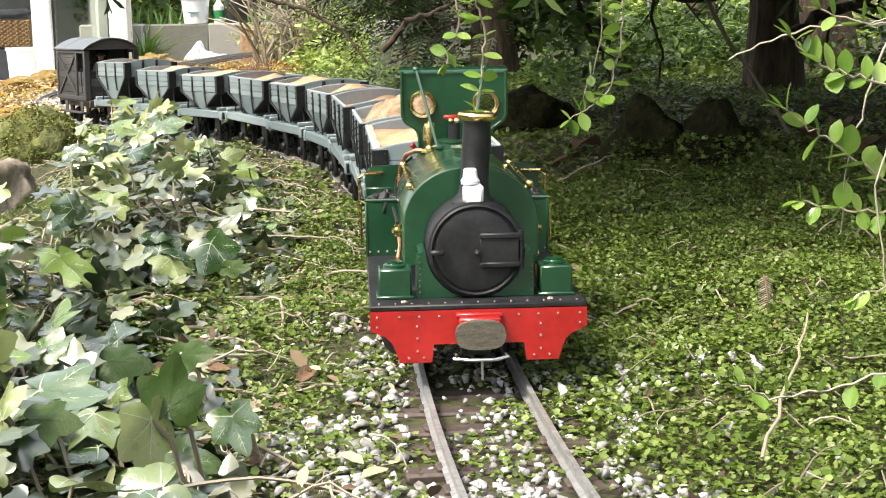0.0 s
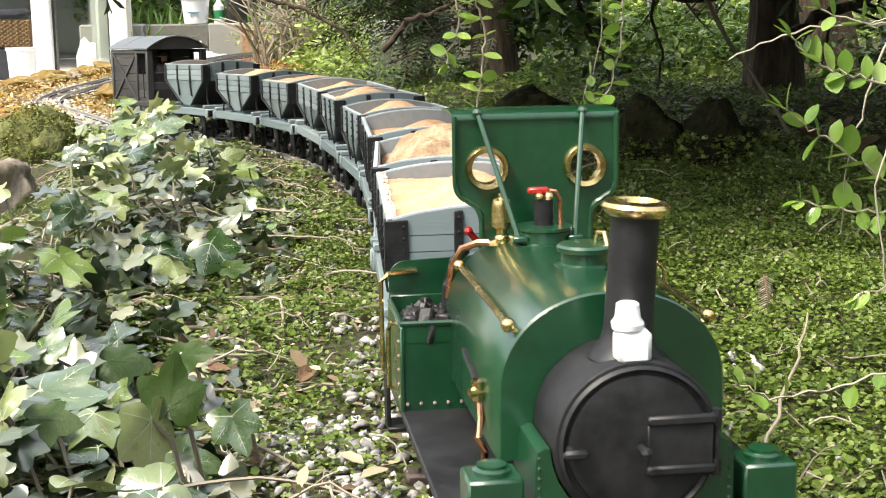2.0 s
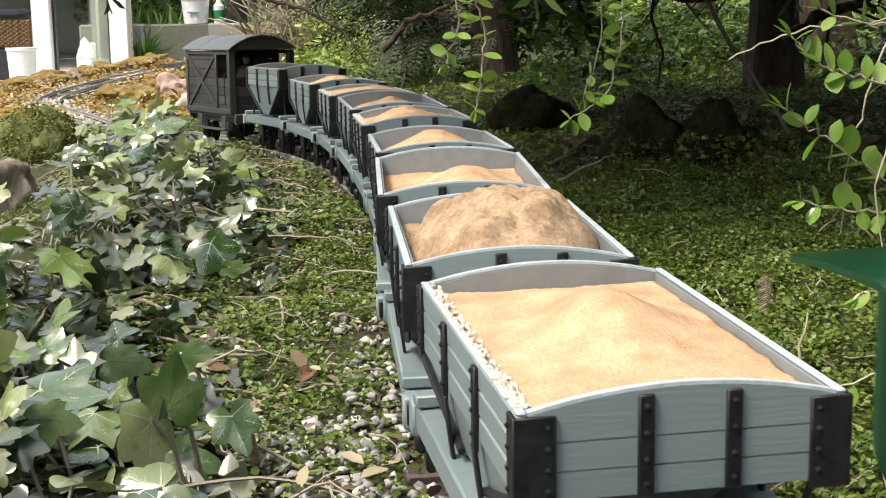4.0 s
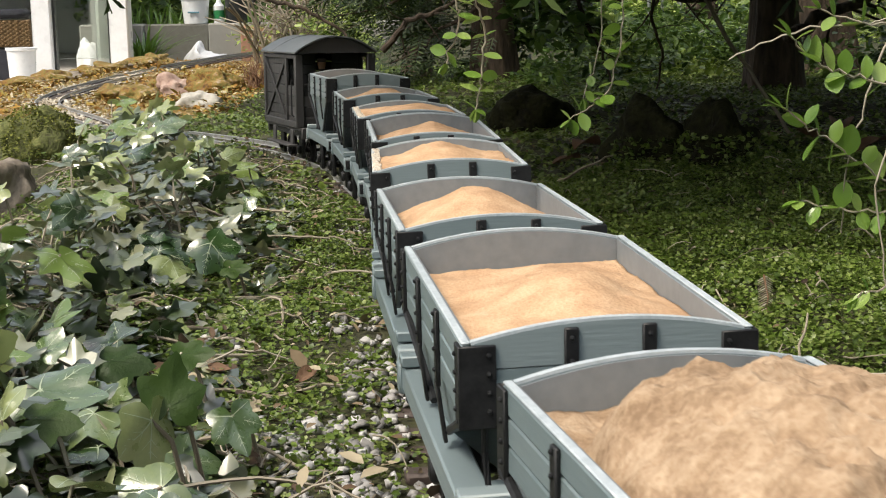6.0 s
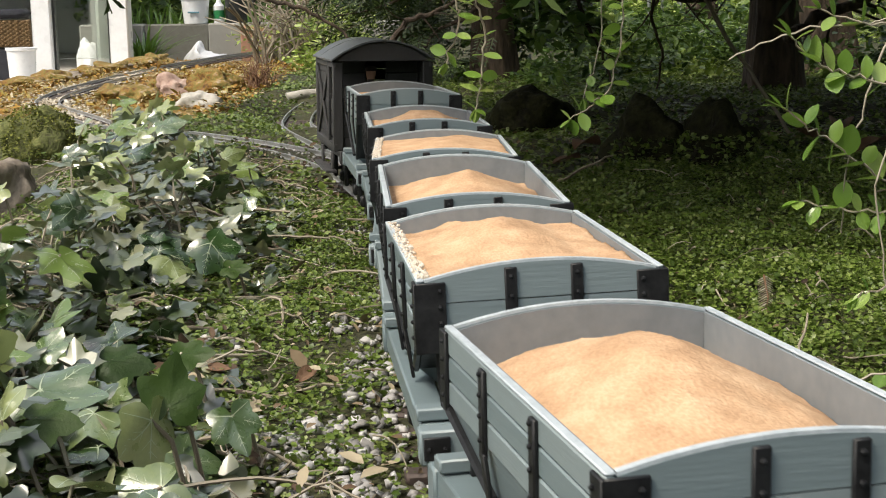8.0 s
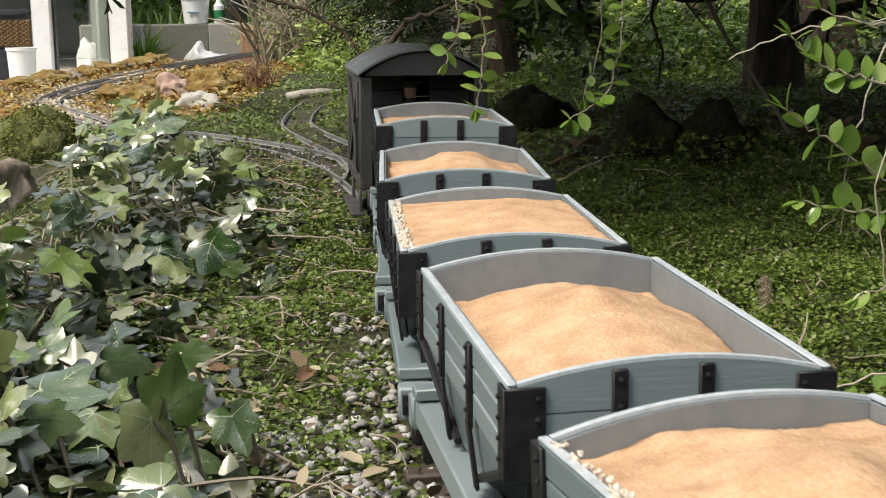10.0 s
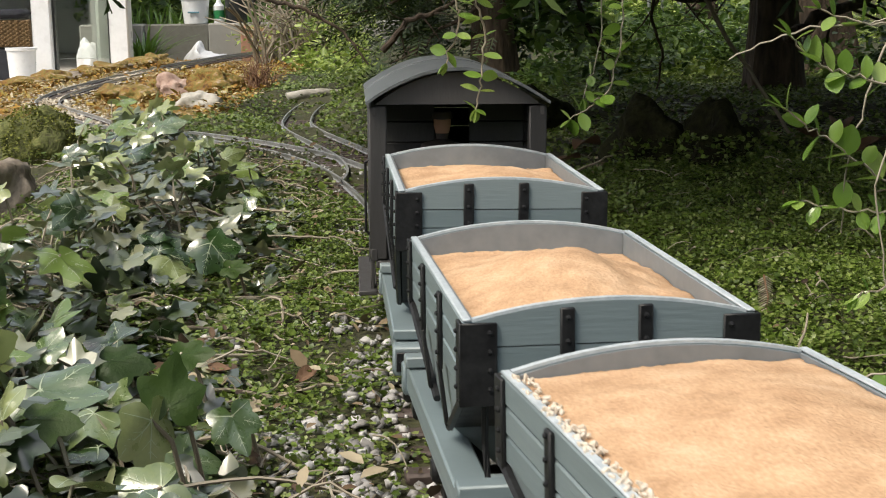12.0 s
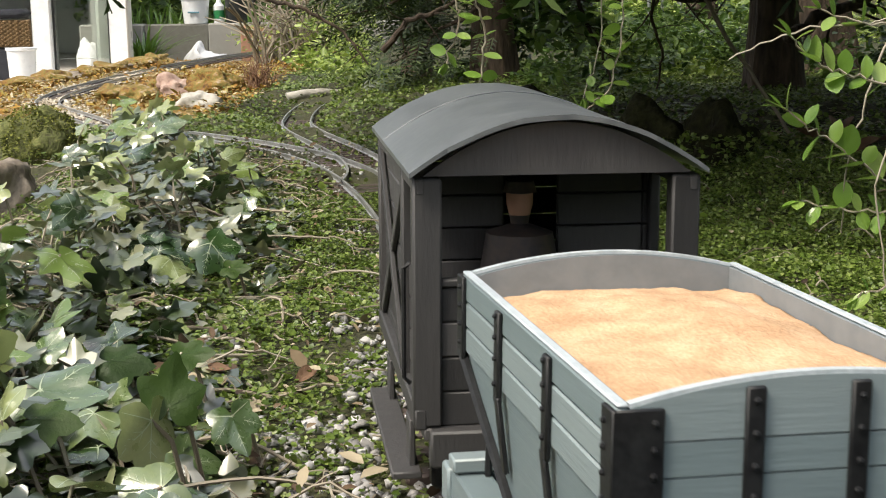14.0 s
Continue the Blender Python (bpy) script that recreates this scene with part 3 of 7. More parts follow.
def sand_load(i, H):
    lo, hi, px, py, spread, rough, cone = SANDS[i]
    hw, hl = WW / 2 - 0.0036, WL / 2 - 0.0036
    nx, ny = 54, 84
    X, Y = np.meshgrid(np.linspace(-hw, hw, nx), np.linspace(-hl, hl, ny))
    u, v = X / hw - px, Y / hl - py
    d = np.hypot(u, v) / spread
    bell = np.clip(1 - d, 0, 1) if cone else np.exp(-1.6 * d * d)
    if cone == 2:
        bell = np.clip(1 - d ** 2.4, 0, 1) ** 0.8
    Z = lo + (hi - lo) * bell
    k = rough
    Z = Z + k * (lumps(X + i, Y + 2 * i, 0.022) * 0.9 + lumps(X + i, Y, 0.009) * 0.5 + lumps(X, Y + i, 0.004) * 0.22)
    if i == 2:
        Z = Z + np.abs(lumps(X, Y, 0.013)) * 3.4 * bell - 2.0 * np.abs(lumps(X + 5, Y, 0.0075)) * bell - 1.2 * np.abs(lumps(X + 2, Y, 0.0042)) * bell
    # slumps a little where it meets the boards
    wall = np.minimum(hw - np.abs(X), hl - np.abs(Y))
    Z = Z - 0.5 * np.exp(-wall / 0.002) + 0.12 * rng.normal(size=Z.shape)
    top = hi + 9 if i in (2, 5, 1) else 6
    Z = H + np.clip(Z, -19, top) / 1000
    vs = np.stack([X, Y, Z], -1).reshape(-1, 3)
    idx = np.arange(nx * ny).reshape(ny, nx)
    f = np.stack([idx[:-1, :-1], idx[:-1, 1:], idx[1:, 1:], idx[1:, :-1]], -1).reshape(-1, 4)
    ring = np.concatenate([idx[0, :-1], idx[:-1, -1], idx[-1, :0:-1], idx[:0:-1, 0]])
    base = vs[ring].copy()
    base[:, 2] = H - 0.0212
    n0, m = len(vs), len(ring)
    j = np.arange(m)
    skirt = np.stack([ring, n0 + j, n0 + (j + 1) % m, ring[(j + 1) % m]], -1)
    me = quick("sand_load", np.concatenate([vs, base]), np.concatenate([f, skirt]), M_SANDBROWN if i == 2 else M_SAND, True)
    words = {1: "smooth mound of pale orange sand filling a wagon", 2: "tall clumpy heap of brown sand in a wagon", 3: "broad bed of orange sand below the wagon's rim",
             4: "pointed cone of orange sand in a wagon", 5: "full rounded pile of pale sand in a wagon", 6: "low cone of orange sand in a half-full wagon",
             7: "level orange sand filling a wagon to the rim", 8: "uneven mound of orange sand in a wagon", 9: "flat low bed of pale orange sand in a wagon"}
    load = tagged(new("sand_load", me), words[i], "sand", "sand loads")
    if i in (1, 5, 7):
        # dry pale crumbs caught on the rim
        r = random.Random(i)
        c = Shape()
        for _ in range(220):
            q = r.uniform(0.0003, 0.0009)
            c.block(-WW / 2 + 0.0016 + r.uniform(-0.0010, 0.0030), -WL / 2 + 0.004 + (WL - 0.008) * r.random() ** 1.5, H + 0.0008, q * 1.6, q * 2.2, q, q * 0.3, Euler((r.uniform(0, 6), r.uniform(0, 6), r.uniform(0, 6))).to_matrix())
        tagged(part("spilt_sand", c, M_CRUMB, load, "pale dry sand crumbs on the rim"), kind="stuff")
    return load


D_H = [-0.0042, -0.0034, -0.0014, -0.0028, -0.0017, -0.001, -0.001, 0.0023, 0.0120]
D_S = [0.0008, -0.0044, -0.0055, -0.0025, 0.009, 0.005, -0.0015, -0.006, -0.0006]
LEAN = [0.0095, 0.0077, 0.0148, 0.0053, 0.0305, 0.0015, 0.0084, -0.0043, -0.0191]
SLEW = [0.001, -0.025, -0.012, 0.02, -0.007, -0.006, -0.034, -0.026, -0.012]
NOD = [0.026, 0.003, 0.016, -0.016, -0.017, 0.015, -0.012, -0.004, -0.006]
for i in range(1, 10):
    H = 0.0885 + D_H[i - 1]
    w = hopper_wagon(H, (0.0035, 0.0060, 0.0025, 0.0048, 0.0030, 0.0, 0.0028, 0.0010, 0.0)[i - 1])
    lean = (math.degrees(LEAN[i - 1]), math.degrees(NOD[i - 1]), math.degrees(SLEW[i - 1]))
    RIDERS.append((w, (i - 1) * 0.17181 + D_S[i - 1], lean))
    RIDERS.append((sand_load(i, H), (i - 1) * 0.17181 + D_S[i - 1], lean))


def brake_van():
    v = thing("brake_van", "weathered dark timber guard's van with curved grey roof", "railway van")
    hw, hl, z0, ze = 0.0428, 0.076, 0.040, 0.1205
    # body behind the open end: planked sides
    y0, y1 = -0.028, hl
    rows = np.linspace(z0, ze - 0.001, 8)
    for side in (-1, 1):
        for a, b in zip(rows[:-1], rows[1:]):
            part("plank", Shape().block(side * (hw - 0.0015), (y0 + y1) / 2, (a + b) / 2, 0.003, y1 - y0, b - a - 0.0005, 0.0004), M_VAN, v)
    for a, b in zip(rows[:-1], rows[1:]):
        part("plank", Shape().block(0, hl - 0.0015, (a + b) / 2, 2 * hw - 0.0062, 0.003, b - a - 0.0005, 0.0004), M_VAN, v)
        if b < 0.088:
            part("plank", Shape().block(0, -hl + 0.0035, (a + b) / 2, 2 * hw - 0.012, 0.0024, b - a - 0.0005, 0.0004), M_VAN, v)
        for sx in (-1, 1):
            part("plank", Shape().block(sx * 0.0245, y0 + 0.0015, (a + b) / 2, 0.030, 0.003, b - a - 0.0005, 0.0004), M_VAN, v)
    part("floor", Shape().block(0, 0, z0 - 0.002, 2 * hw, 2 * hl, 0.004, 0.0006), M_VAN, v)
    arch = [(-hw, ze), (hw, ze)] + [(hw * u, ze + 0.0006 + 0.0165 * (1 - u * u)) for u in np.linspace(1, -1, 15)]
    header = [(-hw, ze + 0.0005), (hw, ze + 0.0005)] + [(hw * u, ze + 0.0004 + 0.0165 * (1 - u * u)) for u in np.linspace(1, -1, 15)]
    part("end_header", Shape().plate(header, 0.003, Matrix.Translation((0, -hl, 0))), M_VAN, v)
    part("end_header", Shape().plate(arch, 0.003, Matrix.Translation((0, hl - 0.003, 0))), M_VAN, v)
    part("bulkhead_header", Shape().plate([(x * 0.93, z - 0.0002) for x, z in arch], 0.003, Matrix.Translation((0, y0, 0))), M_VAN, v)
    # posts, rails and braces
    for sx in (-1, 1):
        for yy, wd in ((-hl + 0.004, 0.0075), (y0, 0.006), (hl - 0.003, 0.006)):
            part("post", Shape().block(sx * (hw - (0.0015 if wd > 0.007 else -0.0005)), yy, (z0 + ze) / 2, 0.0092 if wd > 0.007 else 0.004, wd, ze - z0 - 0.0006, 0.0008), M_VAN, v)
        part("side_rail", Shape().block(sx * (hw + 0.0008), 0, z0 + 0.003, 0.004, 2 * hl, 0.007, 0.0006), M_VAN, v)
        part("side_rail", Shape().block(sx * (hw + 0.0008), 0, ze - 0.003, 0.003, 2 * hl, 0.005, 0.0006), M_VAN, v)
        yl, yh, a, b = y0 + 0.003, hl - 0.006, z0 + 0.007, ze - 0.006
        for p, q in (((yl, a), (yh, b)), ((yl, b), (yh, a))):
            c = Vector((sx * (hw + 0.001), (p[0] + q[0]) / 2, (p[1] + q[1]) / 2))
            d = math.atan2(q[1] - p[1], q[0] - p[0])
            part("brace", Shape().block(c.x + sx * (0.0006 if q[1] > p[1] else 0), c.y, c.z, 0.002, math.hypot(q[0] - p[0], q[1] - p[1]), 0.005, 0.0004, Euler((d, 0, 0)).to_matrix()), M_VAN, v)
        if sx < 0:
            for a_, b_ in zip(rows[:-1], rows[1:]):
                if b_ < 0.09:
                    part("plank", Shape().block(sx * (hw - 0.001), (-hl + y0) / 2 + 0.003, (a_ + b_) / 2, 0.002, 0.038, b_ - a_ - 0.0005, 0.0004), M_VAN, v)
        part("grab_rail", Shape().tube([(sx * (hw + 0.003), -hl + 0.012, z0 + 0.012), (sx * (hw + 0.005), -hl + 0.012, z0 + 0.014), (sx * (hw + 0.005), -hl + 0.012, z0 + 0.05), (sx * (hw + 0.003), -hl + 0.012, z0 + 0.052)], 0.0008, 6), M_IRON, v)
        part("footboard", Shape().block(sx * 0.047, -0.01, 0.020, 0.010, 0.105, 0.0025, 0.0005).block(sx * 0.0445, -0.05, 0.028, 0.002, 0.012, 0.018, 0.0004).block(sx * 0.0445, 0.03, 0.028, 0.002, 0.012, 0.018, 0.0004), M_VAN, v)
        part("solebar", Shape().block(sx * 0.032, 0, 0.033, 0.006, 0.146, 0.009, 0.0006), M_VAN, v)
        for yy in (-0.042, 0.042):
            part("axlebox", Shape().block(sx * 0.0312, yy, 0.0165, 0.004, 0.016, 0.024, 0.001).block(sx * 0.0345, yy, 0.0135, 0.005, 0.009, 0.009, 0.0015), M_IRON, v)
    part("handrail", Shape().block(0, -hl + 0.0035, 0.0868, 2 * hw - 0.010, 0.0042, 0.0026, 0.0006), M_VAN, v)
    for sy in (-1, 1):
        part("headstock", Shape().block(0, sy * 0.0765, 0.034, 0.082, 0.007, 0.012, 0.0008), M_VAN, v)
        part("coupling", Shape().rod((0, sy * 0.08, 0.034), (0, sy * 0.084, 0.034), 0.0022, 8), M_IRON, v)
    # roof: curved shell with a ragged felt edge
    s = Shape()
    us, ys = np.linspace(-1, 1, 25), np.linspace(-hl - 0.005, hl + 0.005, 30)
    r = random.Random(5)
    vs = []
    for j, y in enumerate(ys):
        for u in us:
            e = r.uniform(-0.0012, 0.0006) if j in (0, 29) else 0
            vs.append((u * (hw + 0.0045), y + e * (1 if j else -1), ze + 0.0028 + 0.0175 * (1 - u * u) - 0.0008 + r.uniform(-0.00012, 0.00012)))
    n = len(vs)
    vs += [(x, y, z - 0.0016) for x, y, z in vs]
    k = len(us)
    fs = []
    for j in range(29):
        for i in range(k - 1):
            q = (j * k + i, j * k + i + 1, (j + 1) * k + i + 1, (j + 1) * k + i)
            fs += [q, tuple(n + t for t in q[::-1])]
    edge = [j * k for j in range(30)] + [29 * k + i for i in range(1, k)] + [j * k + k - 1 for j in range(28, -1, -1)] + [i for i in range(k - 2, 0, -1)]
    for a, b in zip(edge, edge[1:] + edge[:1]):
        fs.append((a, b, b + n, a + n))
    s.add(vs, fs)
    part("roof", s, M_ROOF, v, "curved grey felt roof with a ragged edge")
    for yy in (0.022,):
        rib = Shape().tube([(u * (hw + 0.004), yy, ze + 0.0022 + 0.0175 * (1 - u * u)) for u in np.linspace(-1, 1, 21)], 0.0004, 5)
        part("roof_seam", rib, M_ROOF, v)
    for yy in (-0.042, 0.042):
        wheelset(v, yy, 0.0125)
    # small dark figure of a guard, one plain shape
    d = Shape()
    d.lathe([(0.011, 0.04), (0.012, 0.06), (0.0135, 0.085), (0.0115, 0.097), (0.0030, 0.1000), (0.0036, 0.1030), (0.0046, 0.1070), (0.0046, 0.1105), (0.0058, 0.1108), (0.0048, 0.1145), (0.001, 0.1155)], 16, Matrix.Translation((-0.006, -0.040, 0)))
    g = thing("guard_doll", "small dark painted doll standing inside the van", "doll", shape=d, material=M_DOLL)
    g.data.materials.append(M_POT)
    for f in g.data.polygons:
        f.material_index = 1 if 0.1020 < f.center.z < 0.1105 else 0
    return v, g


van, guard = brake_van()
VAN_S = 8 * 0.17181 + 0.1915
RIDERS.append((van, VAN_S, (-0.6, 0, 0)))
RIDERS.append((guard, VAN_S, (-0.6, 0, 0)))


def locomotive():
    e = thing("steam_locomotive", "green saddle tank steam locomotive with red buffer beam", "locomotive")
    F = -0.1175
    hw = 0.0492
    # buffer beam
    half = [(0.0492, 0.0362), (0.0492, 0.0275), (0.0465, 0.0262), (0.0425, 0.0245), (0.0395, 0.0215), (0.0378, 0.0175), (0.0362, 0.0122), (0.0215, 0.0122), (0.0205, 0.0205)]
    out = [(x, z) for x, z in half] + [(-x, z) for x, z in half[::-1]]
    beam = part("buffer_beam", Shape().plate(out, 0.003, Matrix.Translation((0, F, 0))), M_RED, e, "red riveted buffer beam")
    s = Shape()
    pts = [(x, 0.0335) for x in (-0.046, -0.036, -0.027, -0.018, 0.018, 0.027, 0.036, 0.046)] + [(sx * x, z) for sx in (-1, 1) for x, z in ((0.046, 0.029), (0.028, 0.029), (0.028, 0.0235), (0.028, 0.0175), (0.032, 0.0145), (0.025, 0.0145))]
    studs(beam, [(x, F - 0.0002, z) for x, z in pts], 0.00065, M_RIVET)
    part("buffer_bracket", Shape().block(0, F - 0.003, 0.0315, 0.019, 0.006, 0.004, 0.0008).block(0, F - 0.0015, 0.0340, 0.021, 0.003, 0.002, 0.0005), M_RED, e)
    oval = [(0.0113 * (abs(math.cos(a)) ** 0.7) * (1 if math.cos(a) > 0 else -1), 0.0262 + 0.0066 * (abs(math.sin(a)) ** 0.75) * (1 if math.sin(a) > 0 else -1)) for a in np.linspace(0, 2 * math.pi, 32, endpoint=False)]
    part("buffer_pad", Shape().plate(oval, 0.004, Matrix.Translation((0, F - 0.0095, 0))), M_PAD, e, "worn oval wooden buffer pad")
    part("buffer_stem", Shape().rod((0, F - 0.006, 0.0262), (0, F + 0.001, 0.0262), 0.004, 12), M_IRON, e)
    part("coupling_loop", Shape().tube([(-0.0105, F - 0.004, 0.0165), (-0.012, F - 0.006, 0.0150), (-0.005, F - 0.0085, 0.0148), (0.006, F - 0.0085, 0.0148), (0.0125, F - 0.006, 0.0156), (0.0115, F - 0.004, 0.0165)], 0.0008, 7)
         .rod((0.0005, F - 0.0085, 0.0150), (0.0005, F - 0.0095, 0.0060), 0.0006, 6), M_STEEL, e, "bright wire coupling loop")
    part("coupling_mount", Shape().block(0, F + 0.004, 0.0185, 0.010, 0.012, 0.006, 0.0008), M_IRON, e)
    # footplate and frames
    plate = part("footplate", Shape().block(0, -0.0125, 0.0375, 2 * hw, 0.2100, 0.0026, 0.0006), M_BLACK, e, "black painted footplate")
    studs(plate, [(x, F + 0.0035, 0.0389) for x in np.linspace(-0.045, 0.045, 13)], 0.00055, M_RIVET)
    studs(plate, [(sx * 0.0335, F + 0.0075, 0.0389) for sx in (-1, 1)], 0.0017, M_RIVET, 0.6)
    for sx in (-1, 1):
        part("frame_plate", Shape().block(sx * 0.017, 0.0, 0.0255, 0.003, 0.215, 0.0205, 0.0005), M_IRON, e)
        part("step", Shape().block(sx * 0.043, 0.075, 0.014, 0.010, 0.014, 0.002, 0.0004).block(sx * 0.0475, 0.075, 0.026, 0.0015, 0.010, 0.022, 0.0003), M_IRON, e)
        cyl = Shape().rod((sx * 0.034, F + 0.018, 0.0215), (sx * 0.034, F + 0.050, 0.0215), 0.0085, 18).rod((sx * 0.034, F + 0.016, 0.0215), (sx * 0.034, F + 0.018, 0.0215), 0.0098, 18)
        part("cylinder", cyl, M_BLACK, e)
    for yy in (-0.05, 0.045):
        wheelset(e, yy, 0.0165)
    # smokebox
    zc, rb = 0.0612, 0.0222
    m = Matrix.Translation((0, F + 0.0125, zc)) @ pose(0, 0, 0, -90, 0, 0)
    sb = Shape().lathe([(0.0005, -0.0028), (0.012, -0.0024), (0.0185, -0.0012), (0.0192, 0.0), (0.0218, 0.0004), (0.0224, 0.0014), (0.0224, 0.036)], 48, m)
    sbx = part("smokebox", sb, M_BLACK, e, "matt black smokebox")
    part("door_rim", Shape().lathe([(0.0196, -0.0006), (0.0204, -0.0016), (0.0212, -0.0006)], 48, m), M_BLACK, sbx)
    for dz in (0.0068, -0.0066):
        part("door_hinge", Shape().block(0.0108, F + 0.0098, zc + dz, 0.0185, 0.0022, 0.0026, 0.0006).rod((0.0205, F + 0.0108, zc + dz - 0.0022), (0.0205, F + 0.0108, zc + dz + 0.0022), 0.0014, 8), M_BLACK, sbx)
    part("hinge_pin", Shape().rod((0.0205, F + 0.0108, zc - 0.008), (0.0205, F + 0.0108, zc + 0.008), 0.0007, 6), M_BLACK, sbx)
    part("door_plate", Shape().block(0.0105, F + 0.0102, zc, 0.0178, 0.0012, 0.0115, 0.0004), M_BLACK, sbx)
    part("door_knob", Shape().rod((0.0, F + 0.0095, zc), (0.0, F + 0.0050, zc), 0.0011, 8).ball((0, F + 0.005, zc), 0.0016, 8), M_BLACK, sbx)
    part("door_handle", Shape().rod((-0.0185, F + 0.0118, zc), (-0.0185, F + 0.0070, zc), 0.0011, 8).block(-0.0180, F + 0.0065, zc, 0.0065, 0.0022, 0.0026, 0.0008), M_BLACK, sbx)
    # saddle block with rivets
    sad = [(0.0268, 0.0390), (0.0268, 0.0560), (0.0262, 0.0595), (0.0240, 0.0605)] + arc(0, zc, 0.0229, -2, -178, 16) + [(-0.0240, 0.0605), (-0.0262, 0.0595), (-0.0268, 0.0560), (-0.0268, 0.0390)]
    saddle = part("smokebox_saddle", Shape().plate(sad, 0.030, Matrix.Translation((0, F + 0.0150, 0))), M_GREEN, e)
    studs(saddle, [(sx * 0.0257, F + 0.0149, z) for sx in (-1, 1) for z in np.linspace(0.0415, 0.0580, 7)], 0.0006, M_GREEN)
    # sandboxes
    for sx in (-1, 1):
        x = sx * 0.0372
        sbox = part("sandbox", Shape().block(x, F + 0.0215, 0.0462, 0.0150, 0.0140, 0.0130, 0.0008).block(x, F + 0.0215, 0.0396, 0.0172, 0.0165, 0.0016, 0.0004), M_GREEN, e)
        part("sandbox_lid", Shape().lathe([(0.0052, 0), (0.0052, 0.0012), (0.0040, 0.0018), (0.0040, 0.0026), (0.001, 0.0030)], 16, Matrix.Translation((x, F + 0.0215, 0.0527))), M_GREEN, sbox)
    # saddle tank
    tz, tw = 0.0965, 0.0320
    sec = [(tw, 0.0490), (tw, 0.0690)] + [(tw * math.cos(radians(a)) ** 0.92 if a < 90 else 0, 0.0690 + (tz - 0.0690) * math.sin(radians(a)) ** 0.95) for a in np.linspace(8, 88, 14)]
    sec = sec + [(-x, z) for x, z in sec[::-1]]
    inner = arc(0, zc, 0.0226, 205, -25, 20)
    tank_s = Shape()
    full = sec + inner
    n = len(full)
    rings = [(F + 0.0385, 0.985), (F + 0.0392, 1.0), (F + 0.1395, 1.0), (F + 0.1403, 0.985)]
    vs = []
    for y, k in rings:
        for i, (x, z) in enumerate(full):
            kk = k if i < len(sec) else 1.0
            vs.append((x * kk, y, 0.06 + (z - 0.06) * kk))
    fs = []
    for r_ in range(3):
        for i in range(n):
            j = (i + 1) % n
            fs.append((r_ * n + i, r_ * n + j, (r_ + 1) * n + j, (r_ + 1) * n + i))
    # end faces: strips between the outer and the inner outline
    no, ni = len(sec), len(inner)
    for r_ in (0, 3):
        for k in range(no - 1):
            a, b = k, k + 1
            ia, ib = no + ni - 1 - round(k * (ni - 1) / (no - 1)), no + ni - 1 - round((k + 1) * (ni - 1) / (no - 1))
            q = [r_ * n + a, r_ * n + b, r_ * n + ib, r_ * n + ia]
            q = list(dict.fromkeys(q))
            fs.append(tuple(q))
    tank_s.add(vs, fs)
    tank = part("saddle_tank", tank_s, M_GREEN, e, "glossy dark green saddle tank")
    part("boiler", Shape().rod((0, F + 0.0488, zc), (0, F + 0.150, zc), 0.0215, 32), M_BLACK, e)
    lid = Shape().lathe([(0.0092, 0), (0.0092, 0.0010), (0.0072, 0.0015), (0.0072, 0.0045), (0.0084, 0.0050), (0.0086, 0.0064), (0.0078, 0.0072), (0.001, 0.0076)], 32, Matrix.Translation((0.0020, F + 0.080, tz - 0.0012)))
    part("filler", lid, M_GREEN, tank, "green round tank filler with lid")
    part("filler_catch", Shape().tube([(0.0060, F + 0.082, tz + 0.0055), (0.0064, F + 0.081, tz + 0.0090), (0.0078, F + 0.079, tz + 0.0092), (0.0082, F + 0.077, tz + 0.0055)], 0.0008, 6), M_BRASS, tank)
    for sx in (-1, 1):
        p = [(sx * 0.0285, F + 0.042, 0.0872), (sx * 0.0285, F + 0.132, 0.0872)]
        rail = part("handrail", Shape().rod(p[0], p[1], 0.0010, 8), M_BRASS, tank, "brass handrail with round knobs")
        for y in (F + 0.043, F + 0.131):
            part("handrail_knob", Shape().ball((sx * 0.0285, y, 0.0872), 0.0021, 12).rod((sx * 0.0285, y, 0.0872), (sx * 0.0255, y, 0.0845), 0.0009, 6), M_BRASS, rail)
    # chimney
    ch = Shape().lathe([(0.0105, 0), (0.0095, 0.0015), (0.0074, 0.004), (0.0066, 0.008), (0.0064, 0.034), (0.0066, 0.0365)], 28, Matrix.Translation((0, F + 0.0250, zc + 0.0200)) @ pose(0, 0, 0, 0, 3.2, 0) @ Matrix.Diagonal((1, 1, 1.07, 1)), close=False)
    chim = part("chimney", ch, M_BLACK, e, "tall black chimney")
    part("chimney_cap", Shape().lathe([(0.0066, 0.0355), (0.0086, 0.0368), (0.0092, 0.0380), (0.0086, 0.0390), (0.0062, 0.0396), (0.0058, 0.0390), (0.0058, 0.0300), (0.0003, 0.0295)], 32, Matrix.Translation((0, F + 0.0250, zc + 0.0200)) @ pose(0, 0, 0, 0, 3.2, 0) @ Matrix.Diagonal((1, 1, 1.07, 1)), close=False), M_BRASS, chim, "polished brass chimney cap")
    # spectacle plate with a rolled top and two round windows
    yb = F + 0.1420
    top, R = 0.1362, 0.0062
    right = [(0.0280, top), (0.0280, 0.1145)] + [(0.0280 - 0.0048 * (1 - math.cos(radians(a))), 0.1145 - 0.0070 * math.sin(radians(a))) for a in np.linspace(12, 80, 6)] + [(0.0190 + 0.0042 * (1 - math.sin(radians(a))), 0.0995 + 0.0070 * math.cos(radians(a))) for a in np.linspace(10, 90, 6)] + [(0.0190, 0.088)]
    plate_out = right + [(-x, z) for x, z in right[::-1]]
    bm = bmesh.new()

